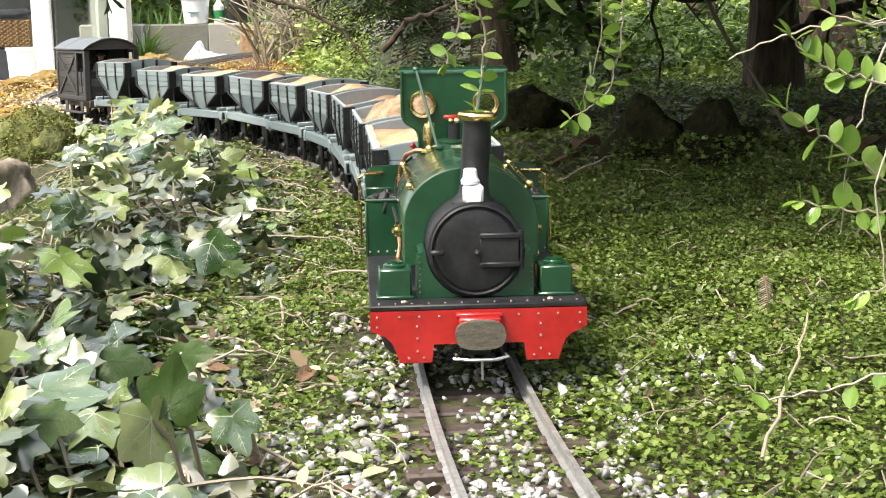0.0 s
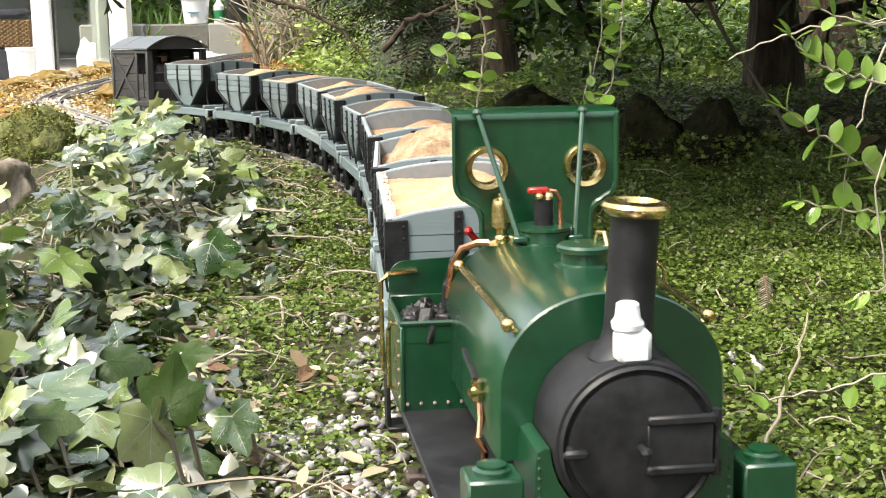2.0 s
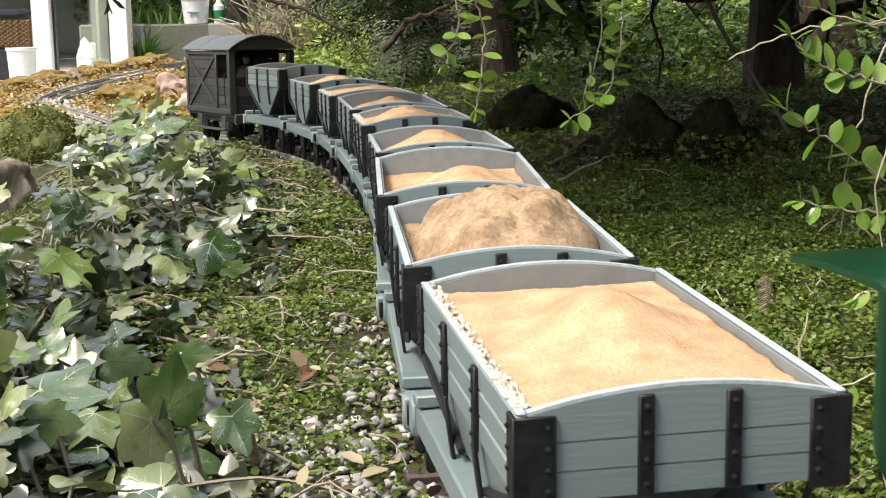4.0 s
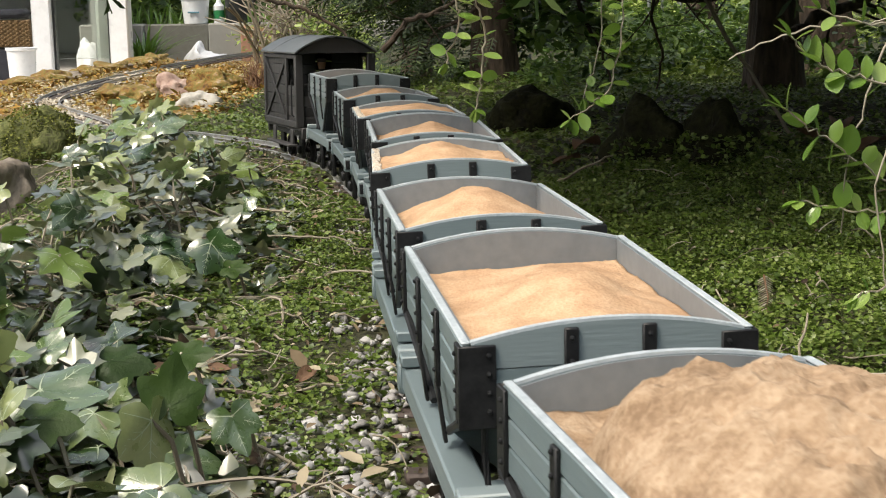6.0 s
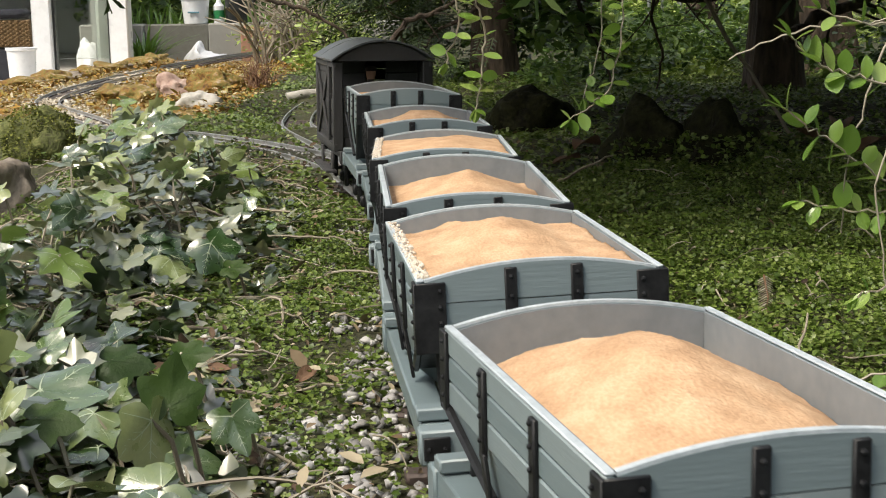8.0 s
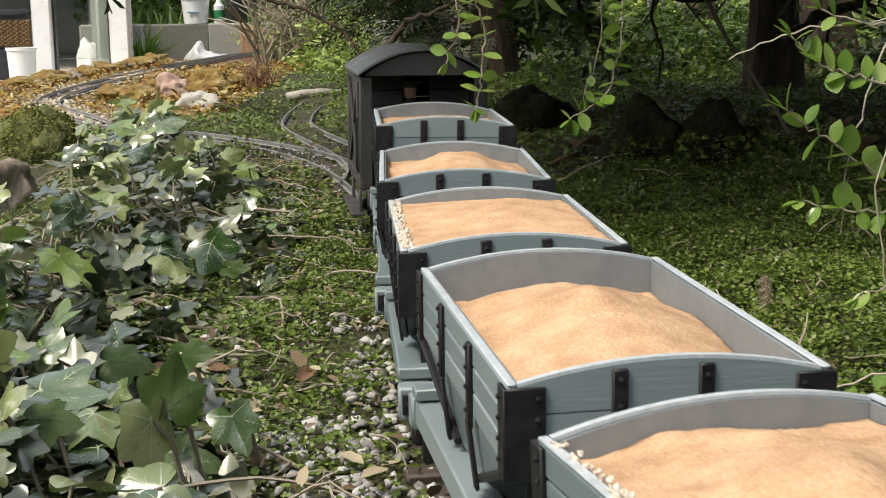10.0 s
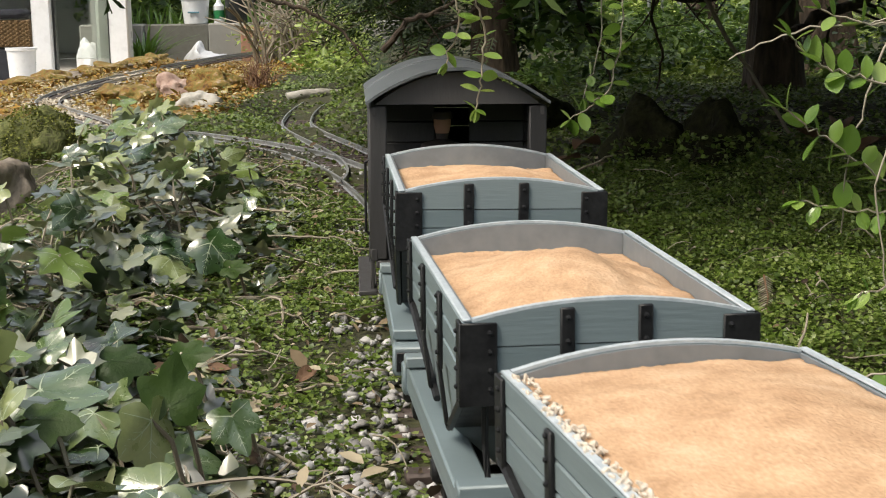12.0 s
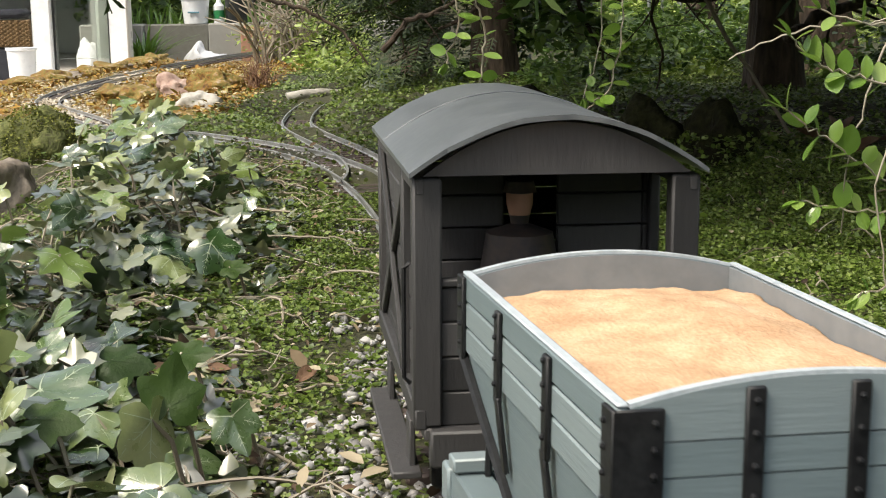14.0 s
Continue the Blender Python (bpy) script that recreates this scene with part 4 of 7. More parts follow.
    def loop(pts, y):
        vs_ = [bm.verts.new((x, y, z)) for x, z in pts]
        return vs_, [bm.edges.new((vs_[i], vs_[(i + 1) % len(vs_)])) for i in range(len(vs_))]
    holes = [arc(sx * 0.0170, 0.1184, R, 0, 345, 24) for sx in (-1, 1)]
    edges = []
    for pts_ in [plate_out] + holes:
        edges += loop(pts_, yb)[1]
    bmesh.ops.triangle_fill(bm, use_beauty=True, use_dissolve=False, edges=edges)
    faces = bm.faces[:]
    ext = bmesh.ops.extrude_face_region(bm, geom=faces)
    bmesh.ops.translate(bm, vec=(0, 0.0018, 0), verts=[g for g in ext["geom"] if isinstance(g, bmesh.types.BMVert)])
    bmesh.ops.recalc_face_normals(bm, faces=bm.faces)
    me = bpy.data.meshes.new("spectacle_plate")
    bm.to_mesh(me)
    bm.free()
    me.materials.append(M_GREEN)
    spec = part("spectacle_plate", me, M_GREEN, e, "green cab front plate with two round windows")
    for sx in (-1, 1):
        ring = Shape().lathe([(R - 0.0010, -0.0012), (R - 0.0008, -0.0020), (R + 0.0008, -0.0024), (R + 0.0014, -0.0012), (R + 0.0014, 0.0024), (R - 0.0010, 0.0030), (R - 0.0010, -0.0012)], 32, Matrix.Translation((sx * 0.0170, yb, 0.1184)) @ pose(0, 0, 0, -90, 0, 0), close=False)
        part("window_ring", ring, M_BRASS, spec, "brass window ring")
    part("edge_flange", Shape().tube([(x, yb - 0.0004, z) for x, z in right], 0.0010, 6), M_GREEN, spec)
    part("edge_flange", Shape().tube([(-x, yb - 0.0004, z) for x, z in right], 0.0010, 6), M_GREEN, spec)
    roll = Shape()
    prof = [(-0.0008, 0.0), (-0.0004, 0.0009), (0.0010, 0.0014), (0.006, 0.0018), (0.014, 0.0020), (0.024, 0.0014)]
    vs = [(x * (1 + 0.02), yb + dy + o, top - 0.0004 + dz - o2) for dy, dz in prof for x, o, o2 in ((-0.0282, 0, 0), (0.0282, 0, 0), (0.0282, 0, 0.0012), (-0.0282, 0, 0.0012))]
    fs = [(4 * i + j, 4 * i + (j + 1) % 4, 4 * i + 4 + (j + 1) % 4, 4 * i + 4 + j) for i in range(len(prof) - 1) for j in range(4)] + [(0, 1, 2, 3), tuple(4 * (len(prof) - 1) + j for j in (3, 2, 1, 0))]
    part("roof_lip", roll.add(vs, fs), M_GREEN, spec)
    for sx in (-1, 1):
        a, b = (sx * 0.0181 - 0.0022, yb - 0.0014, top + 0.0012), (sx * 0.0092 - 0.0013, F + 0.118, tz + 0.0006)
        stay = part("stay_rod", Shape().rod(a, b, 0.0009, 8).ball(a, 0.0017, 8).block(b[0], b[1] + 0.001, b[2] + 0.0008, 0.005, 0.007, 0.0018, 0.0004), M_GREEN if sx else M_STEEL, spec, "slim green stay rod")
    # fittings on the tank's back
    turret = part("dome_base", Shape().lathe([(0.0105, 0), (0.0105, 0.0012), (0.0088, 0.0018), (0.0088, 0.0052), (0.0095, 0.0058), (0.0095, 0.0068), (0.001, 0.0072)], 26, Matrix.Translation((-0.0015, F + 0.1225, tz - 0.002))), M_GREEN, e)
    part("safety_valve", Shape().lathe([(0.0032, 0.006), (0.0032, 0.0155), (0.0022, 0.0165), (0.001, 0.017)], 14, Matrix.Translation((-0.0015, F + 0.1225, tz - 0.002))), M_BLACK, turret)
    part("valve_lever", Shape().block(-0.0034, F + 0.1220, tz + 0.0165, 0.0072, 0.0030, 0.0022, 0.0006), M_RED, turret, "red valve lever")
    part("valve_nut", Shape().ball((-0.0003, F + 0.1205, tz + 0.0148), 0.0017, 8).ball((-0.0036, F + 0.1195, tz + 0.0150), 0.0013, 8), M_BRASS, turret)
    part("valve_pipe", Shape().tube([(-0.0010, F + 0.122, tz + 0.0165), (0.0024, F + 0.122, tz + 0.0160), (0.0038, F + 0.122, tz + 0.0135), (0.0040, F + 0.122, tz + 0.005)], 0.0008, 7), M_COPPER, turret)
    wh = part("whistle", Shape().lathe([(0.0018, 0), (0.0018, 0.004), (0.0034, 0.005), (0.0034, 0.0125), (0.0030, 0.0140), (0.0012, 0.0148), (0.0012, 0.016), (0.0004, 0.0162)], 16, Matrix.Translation((-0.0140, F + 0.1310, 0.0950))), M_BRASS, e, "brass whistle")
    part("whistle_base", Shape().ball((-0.0140, F + 0.1310, 0.0955), 0.0026, 10).rod((-0.0185, F + 0.131, 0.0945), (-0.0095, F + 0.131, 0.0945), 0.0013, 8), M_BRASS, wh)
    part("steam_pipe", Shape().tube([(-0.0165, F + 0.131, 0.0945), (-0.0215, F + 0.133, 0.0945), (-0.0265, F + 0.1365, 0.0920), (-0.0295, F + 0.1410, 0.0850), (-0.0305, F + 0.1420, 0.0740)], 0.0013, 8), M_COPPER, e, "bent copper steam pipe")
    part("black_hose", Shape().tube([(-0.0235, F + 0.146, 0.090), (-0.0285, F + 0.145, 0.086), (-0.0310, F + 0.144, 0.078), (-0.0318, F + 0.144, 0.064)], 0.0016, 8), M_BLACK, e)
    bottle = part("lubricator", Shape().block(-0.0120, F + 0.1600, 0.0835, 0.0085, 0.0085, 0.009, 0.0012).lathe([(0.0026, 0.0875), (0.0026, 0.0910), (0.001, 0.0915)], 12, Matrix.Translation((-0.0120, F + 0.1600, 0))), M_CUP, e, "white plastic bottle in the cab")
    part("bottle_stand", Shape().block(-0.0120, F + 0.1600, 0.0585, 0.008, 0.008, 0.0405, 0.0008), M_BLACK, e)
    part("regulator", Shape().rod((-0.0160, F + 0.1500, 0.0880), (-0.0225, F + 0.1480, 0.0960), 0.0012, 8).ball((-0.0225, F + 0.1480, 0.0960), 0.0016, 8), M_RED, e, "red lever")
    # white tin on the smokebox
    part("oil_cup", Shape().block(-0.0008, F + 0.0165, zc + 0.0255, 0.0092, 0.0070, 0.0092, 0.0014).lathe([(0.0042, 0.030), (0.0044, 0.0315), (0.0034, 0.0330), (0.0030, 0.0365), (0.0024, 0.0370), (0.0006, 0.0368)], 14, Matrix.Translation((-0.0020, F + 0.0168, zc))), M_CUP, e, "crumpled white plastic cup by the chimney")
    # side bunkers with coal
    for sx in (-1, 1):
        x0, x1, ya, yz = 0.0272, 0.0486, F + 0.1275, F + 0.1650
        cx = sx * (x0 + x1) / 2
        wd = x1 - x0
        s = Shape()
        zt = 0.0688
        panels = [Shape().block(cx, ya + 0.0007, 0.0530, wd, 0.0014, zt - 0.0390, 0.0004), Shape().block(cx, yz, 0.0545, wd, 0.0014, zt - 0.0360, 0.0004),
                  Shape().block(sx * x1, (ya + yz) / 2, 0.0530, 0.0014, yz - ya + 0.0014, zt - 0.0390, 0.0004), Shape().block(sx * x0, (ya + yz) / 2, 0.0530, 0.0014, yz - ya + 0.0014, zt - 0.0390, 0.0004)]
        s.block(cx, (ya + yz) / 2, 0.0620, wd, yz - ya, 0.0012, 0.0003)
        bun = part("bunker", s, M_GREEN, e, "green coal bunker beside the cab")
        for panel in panels:
            part("panel", panel, M_GREEN, bun)
        edge = Shape().tube([(sx * x0, ya, zt), (sx * x1, ya, zt), (sx * x1, yz, zt)], 0.0010, 6)
        part("beading", edge, M_GREEN, bun)
        studs(bun, [(sx * x, ya - 0.0001, 0.0412) for x in np.linspace(x0 + 0.0015, x1 - 0.0015, 5)] + [(sx * (x1 + 0.0007), ya + 0.004, z) for z in np.linspace(0.0425, 0.062, 5)], 0.0007, M_RIVET)
        back = [(0, 0.0385), (0.0330, 0.0385), (0.0330, 0.0838)] + [(0.0060 + 0.0060 * math.cos(radians(a)), 0.0768 + 0.0060 * math.sin(radians(a))) for a in np.linspace(90, 180, 7)]
        back = [(sx * (x1 - u), z) for u, z in back]
        part("bunker_back", Shape().plate(back, 0.0014, Matrix.Translation((0, yz + 0.0015, 0))), M_GREEN, bun)
        part("grab_rail", Shape().tube([(sx * x1, ya + 0.013, 0.0660), (sx * (x1 + 0.0025), ya + 0.013, 0.0668), (sx * (x1 + 0.0032), ya + 0.0135, 0.0640), (sx * (x1 + 0.0032), ya + 0.0135, 0.0440), (sx * x1, ya + 0.0135, 0.0425)], 0.0009, 7), M_BRASS, bun, "brass grab rail")
        part("grab_rail", Shape().tube([(sx * (x1 - 0.010), yz + 0.001, 0.0790), (sx * (x1 + 0.0010), yz - 0.002, 0.0790), (sx * (x1 + 0.0034), yz - 0.003, 0.0765), (sx * (x1 + 0.0032), yz - 0.003, 0.0440), (sx * x1, yz - 0.003, 0.0425)], 0.0009, 7), M_BRASS, bun, "brass grab rail")
        r = random.Random(11 if sx > 0 else 12)
        c = Shape()
        for _ in range(110):
            q = 0.0018 + 0.0060 * r.random() ** 1.6
            c.block(sx * r.uniform(x0 + 0.003, x1 - 0.003), r.uniform(ya + 0.003, yz - 0.003), 0.0635 + r.uniform(0, 0.0042), q, q * r.uniform(0.5, 1.2), q * r.uniform(0.3, 0.7), q * 0.10, Euler((r.uniform(0, 6), r.uniform(0, 6), r.uniform(0, 6))).to_matrix())
        part("coal", c, M_COAL, bun, "small lumps of black coal")
    # injector pipework beside the boiler
    for sx in (-1, 1):
        part("injector", Shape().rod((sx * 0.0335, F + 0.064, 0.0600), (sx * 0.0335, F + 0.064, 0.0660), 0.0021, 10).rod((sx * 0.0315, F + 0.064, 0.0630), (sx * 0.0365, F + 0.062, 0.0630), 0.0014, 8), M_BRASS, e, "brass water valve")
        part("feed_pipe", Shape().tube([(sx * 0.0335, F + 0.064, 0.060), (sx * 0.0330, F + 0.062, 0.055), (sx * 0.0345, F + 0.060, 0.0500), (sx * 0.0325, F + 0.059, 0.0460), (sx * 0.0335, F + 0.059, 0.0390)], 0.0011, 8), M_COPPER, e, "bent copper feed pipe")
        part("valve_spindle", Shape().rod((sx * 0.034, F + 0.066, 0.066), (sx * 0.0355, F + 0.078, 0.072), 0.0009, 6), M_IRON, e)
    # cab floor and back
    part("cab_back", Shape().block(0, F + 0.2050, 0.0480, 0.0600, 0.0016, 0.0200, 0.0005), M_GREEN, e)
    part("firebox", Shape().block(0, F + 0.1520, 0.0640, 0.0400, 0.0150, 0.0480, 0.0030), M_BLACK, e)
    return e


loco = locomotive()
RIDERS.append((loco, -0.3320 + 0.1175, (0, 0, 0), 0.0018))

# ---- the train's run: seconds and the first wagon's place on the line ----
RUN = np.polyfit([0, 1.5, 3.0, 6.5, 7.5, 10.5, 11.0, 12.5, 14.0], [0.8217, 0.6070, 0.3895, -0.1080, -0.2500, -0.6790, -0.7510, -0.9690, -1.1880], 3)


def motions():
    for ob, back, (lean, nod, slew), *side in RIDERS:
        rows = []
        for t in np.arange(0, 14.01, 0.5):
            x, y, z, th = line(np.polyval(RUN, t) + back)
            x1, y1, z1, _ = line(np.polyval(RUN, t) + back - 0.04)
            x2, y2, z2, _ = line(np.polyval(RUN, t) + back + 0.04)
            rows.append((float(t), Matrix.Translation(((x1 + x2 + 2 * x) / 4, (y1 + y2 + 2 * y) / 4, z)) @ pose(0, 0, 0, 0, 0, math.degrees(th) + slew) @ pose(0, 0, 0, nod + math.degrees(math.atan2(z2 - z1, 0.08)), -lean, 0) @ Matrix.Translation((side[0] if side else 0, 0, 0))))
        walk(ob, rows)
    for ob, y, r in WHEELS:
        walk(ob, [(float(t), pose(0, y, r) @ pose(0, 0, 0, math.degrees((np.polyval(RUN, 0) - np.polyval(RUN, t)) / r))) for t in np.arange(0, 14.01, 0.1)])


# ---- scattering ----
def spin(n, tilt, gen=rng, heading=None):
    """n random turns: any heading, leaning up to about tilt radians."""
    a = gen.uniform(0, 2 * np.pi, n) if heading is None else heading
    t, b = np.abs(gen.normal(0, tilt, n)), gen.uniform(0, 2 * np.pi, n)
    ca, sa, z, o = np.cos(a), np.sin(a), np.zeros(n), np.ones(n)
    A = np.stack([np.stack([ca, -sa, z], -1), np.stack([sa, ca, z], -1), np.stack([z, z, o], -1)], 1)
    kx, ky = np.cos(b), np.sin(b)
    c, s = np.cos(t), np.sin(t)
    B = np.stack([np.stack([c + kx * kx * (1 - c), kx * ky * (1 - c), ky * s], -1), np.stack([kx * ky * (1 - c), c + ky * ky * (1 - c), -kx * s], -1), np.stack([-ky * s, kx * s, c], -1)], 1)
    return np.einsum("nij,njk->nik", B, A)


def scatter(name, tv, tf, turns, places, sizes, material, smooth=False):
    """Joins copies of a small template mesh into one mesh."""
    tv, tf = np.asarray(tv, float), np.asarray(tf)
    n, k = len(places), len(tv)
    V = np.einsum("nij,kj->nki", turns, tv) * np.asarray(sizes)[:, None, None] + np.asarray(places)[:, None, :]
    F = (tf[None] + (np.arange(n) * k)[:, None, None]).reshape(-1, tf.shape[1])
    return quick(name, V.reshape(-1, 3), F, material, smooth)


LEAF_V = [(0, 0, 0), (-0.24, 0.28, 0.07), (-0.22, 0.68, 0.06), (0, 1, -0.04), (0.22, 0.68, 0.06), (0.24, 0.28, 0.07)]
LEAF_F = [(0, 3, 2, 1), (0, 5, 4, 3)]
_h = [(0.5 * math.cos(a), 0.5 * math.sin(a), 0.09 + 0.05 * math.sin(2 * a)) for a in np.linspace(0, 2 * math.pi, 6)[:-1]]
DISC_V, DISC_F = [(0, 0, 0)] + _h, [(0, i, i % 5 + 1) for i in range(1, 6)]


def off_track(x, y):
    tx, tt = np.interp(y, LY, LX), np.interp(y, LY, LT)
    return (x - tx) * np.cos(tt)


def in_view(n, y0, y1, wide, power=2.0, gen=rng):
    y = (y0 ** power + gen.random(n) * (y1 ** power - y0 ** power)) ** (1 / power)
    return gen.uniform(-1, 1, n) * (wide * y + 0.05), y


# ---- creeping plant with tiny round leaves ----
def build_creeper():
    for name, n, y0, y1, sz in (("near", 300000, 0.36, 1.35, 0.0027), ("mid", 120000, 1.3, 3.6, 0.0054)):
        x, y = in_view(n, y0, y1, 0.40)
        o = off_track(x, y)
        edge = np.interp(y, EDGE_Y, EDGE_X)
        patch = lumps(x + 3, y + 7, 0.05) * 0.5 + lumps(x, y, 0.02) * 0.35
        keep = np.ones(n)
        bed = np.exp(-(o / 0.05) ** 2) * np.clip(1.15 - 0.1 * y, 0, 1)
        keep -= 0.62 * bed
        stony = np.exp(-((o + 0.075) / 0.05) ** 2) * sst(1.0, 0.45, y) + 0.7 * np.exp(-((o - 0.06) / 0.06) ** 2) * sst(0.75, 0.45, y)
        keep -= 0.55 * stony
        keep -= 0.55 * sst(0.02, 0.10, edge - x) * sst(1.9, 1.5, y)
        keep -= 0.6 * sst(2.2, 2.7, y) * sst(-0.15, -0.4, x)
        left = sst(0.02, -0.05, o)
        keep -= 0.22 * left
        ok = rng.random(n) < keep + 0.35 * patch
        ok &= ~(np.abs(np.abs(o) - 0.0232) < 0.0040)
        if name == "mid":
            ob = np.abs(x - np.interp(y, BY, BX))
            gap = np.minimum(np.abs(o), np.where((y > 1.42) & (y < 2.8), ob, 1))
            ok &= (gap > 0.034) | (rng.random(n) < 0.35) & (np.abs(gap - 0.0232) > 0.0065)
        ok &= rng.random(n) > moss_bed(x, y) * 1.05
        x, y, o = x[ok], y[ok], o[ok]
        n2 = len(x)
        lift = np.abs(rng.normal(0, 0.0042, n2)) + 0.004 * np.clip(lumps(x + 5, y, 0.03), 0, 2) * np.where(np.abs(o) < 0.05, 0.1, 1)
        lift = np.where(name == "mid", lift * 0.7, lift)
        lift = np.where(np.abs(o) < 0.045, np.minimum(lift, 0.0035), lift)
        z = ground(x, y) + 0.001 + lift * (sz / 0.004) ** 0.5
        s = sz * np.exp(rng.normal(0, 0.24, n2))
        me = scatter("creeping_plant", DISC_V, DISC_F, spin(n2, 0.62), np.stack([x, y, z], -1), s, M_CREEP, True)
        tagged(new("creeping_plant", me), "carpet of tiny round bright green creeping leaves", "ground cover", kind="stuff")


build_creeper()


# ---- chippings round the rails ----
def stone_template(seed, count=11):
    """An angular chip: the hull of a few random points, split into flat triangles."""
    r = random.Random(seed)
    bm = bmesh.new()
    for _ in range(count):
        v = Vector((r.gauss(0, 1), r.gauss(0, 1), r.gauss(0, 1))).normalized() * r.uniform(0.40, 0.56)
        bm.verts.new((v.x * 1.15, v.y * 0.9, v.z * 0.72))
    bmesh.ops.convex_hull(bm, input=bm.verts[:])
    loose = [v for v in bm.verts if not v.link_faces]
    bmesh.ops.delete(bm, geom=loose, context="VERTS")
    bmesh.ops.triangulate(bm, faces=bm.faces[:])
    bm.verts.index_update()
    tv = [tuple(v.co) for v in bm.verts]
    tf = [tuple(v.index for v in f.verts) for f in bm.faces]
    bm.free()
    return tv, tf


def build_gravel():
    for k in range(6):
        n = 3000
        y = 0.33 + 1.7 * rng.random(n) ** 1.9
        o = rng.normal(-0.016, 0.066, n)
        dens = np.interp(y, [0.35, 0.75, 1.0, 2.0], [1.0, 0.8, 0.35, 0.22]) * (0.55 + 0.5 * lumps(o * 3, y, 0.07))
        dens = np.where(np.abs(o) < 0.045, dens * 0.9, dens)
        ok = (rng.random(n) < dens) & (np.abs(np.abs(o) - 0.0236) > 0.0055)
        y, o = y[ok], o[ok]
        tt = np.interp(y, LY, LT)
        x = np.interp(y, LY, LX) + o / np.cos(tt)
        s = 0.0043 * np.exp(rng.normal(0, 0.40, len(x)))
        s = np.where(np.abs(o) < 0.036, np.minimum(s, 0.0055), s)
        z = ground(x, y) + np.where(y < 0.8, 0.0023, 0.0008)
        tv, tf = stone_template(k + 1)
        me = scatter("gravel", tv, tf, spin(len(x), 0.6), np.stack([x, y, z], -1), s, M_STONE, False)
        tagged(new("gravel", me), "loose pale grey and white stone chippings", "gravel", kind="stuff")


build_gravel()


# ---- dry stalks lying in the green ----
def build_stalks():
    s = Shape()
    r = random.Random(21)
    for i in range(1100):
        y = 0.4 + 1.4 * r.random() ** 1.3
        x = r.uniform(-0.36, 0.30) * (y + 0.1)
        if abs(float(off_track(np.array(x), np.array(y)))) < 0.05:
            continue
        if x > 0 and r.random() < 0.55:
            continue
        a, l = r.uniform(0, 6.3), r.uniform(0.006, 0.036)
        pts = []
        b = r.uniform(-0.8, 0.8)
        for k in range(5):
            u = k / 4
            px, py = x + l * u * math.cos(a + b * u), y + l * u * math.sin(a + b * u)
            pts.append((px, py, float(ground(px, py)) + 0.007 + 0.004 * math.sin(3 * u + i)))
        s.tube(pts, r.uniform(0.0003, 0.0008), 5, 0.5)
    me = s.mesh("dry_stalks", M_STEM)
    tagged(new("dry_stalks", me), "thin dry straw stalks lying in the ground cover", "stalks", kind="stuff")


build_stalks()


# ---- straw and brown bits lying in the ground cover ----
def build_debris():
    n = 9000
    x, y = in_view(n, 0.38, 1.9, 0.36)
    o = off_track(x, y)
    edge = np.interp(y, EDGE_Y, EDGE_X)
    ok = (np.abs(o) > 0.034) & (rng.random(n) < np.where(o < 0, 0.85, 0.20)) & (edge - x < 0.08)
    x, y = x[ok], y[ok]
    z = ground(x, y) + 0.004 + np.abs(rng.normal(0, 0.004, len(x)))
    me = scatter("plant_debris", LEAF_V, LEAF_F, spin(len(x), 0.7), np.stack([x, y, z], -1), 0.0046 * np.exp(rng.normal(0, 0.45, len(x))), M_DEBRIS, False)
    tagged(new("plant_debris", me), "straw-coloured and brown bits of dead leaf", "debris", kind="stuff")


M_DEBRIS = shader("dead_bits", [(0.035, 0.020, 0.012), (0.10, 0.060, 0.032), (0.22, 0.17, 0.10), (0.38, 0.33, 0.23)], 0.8, 60, 0.2, by="island")
build_debris()


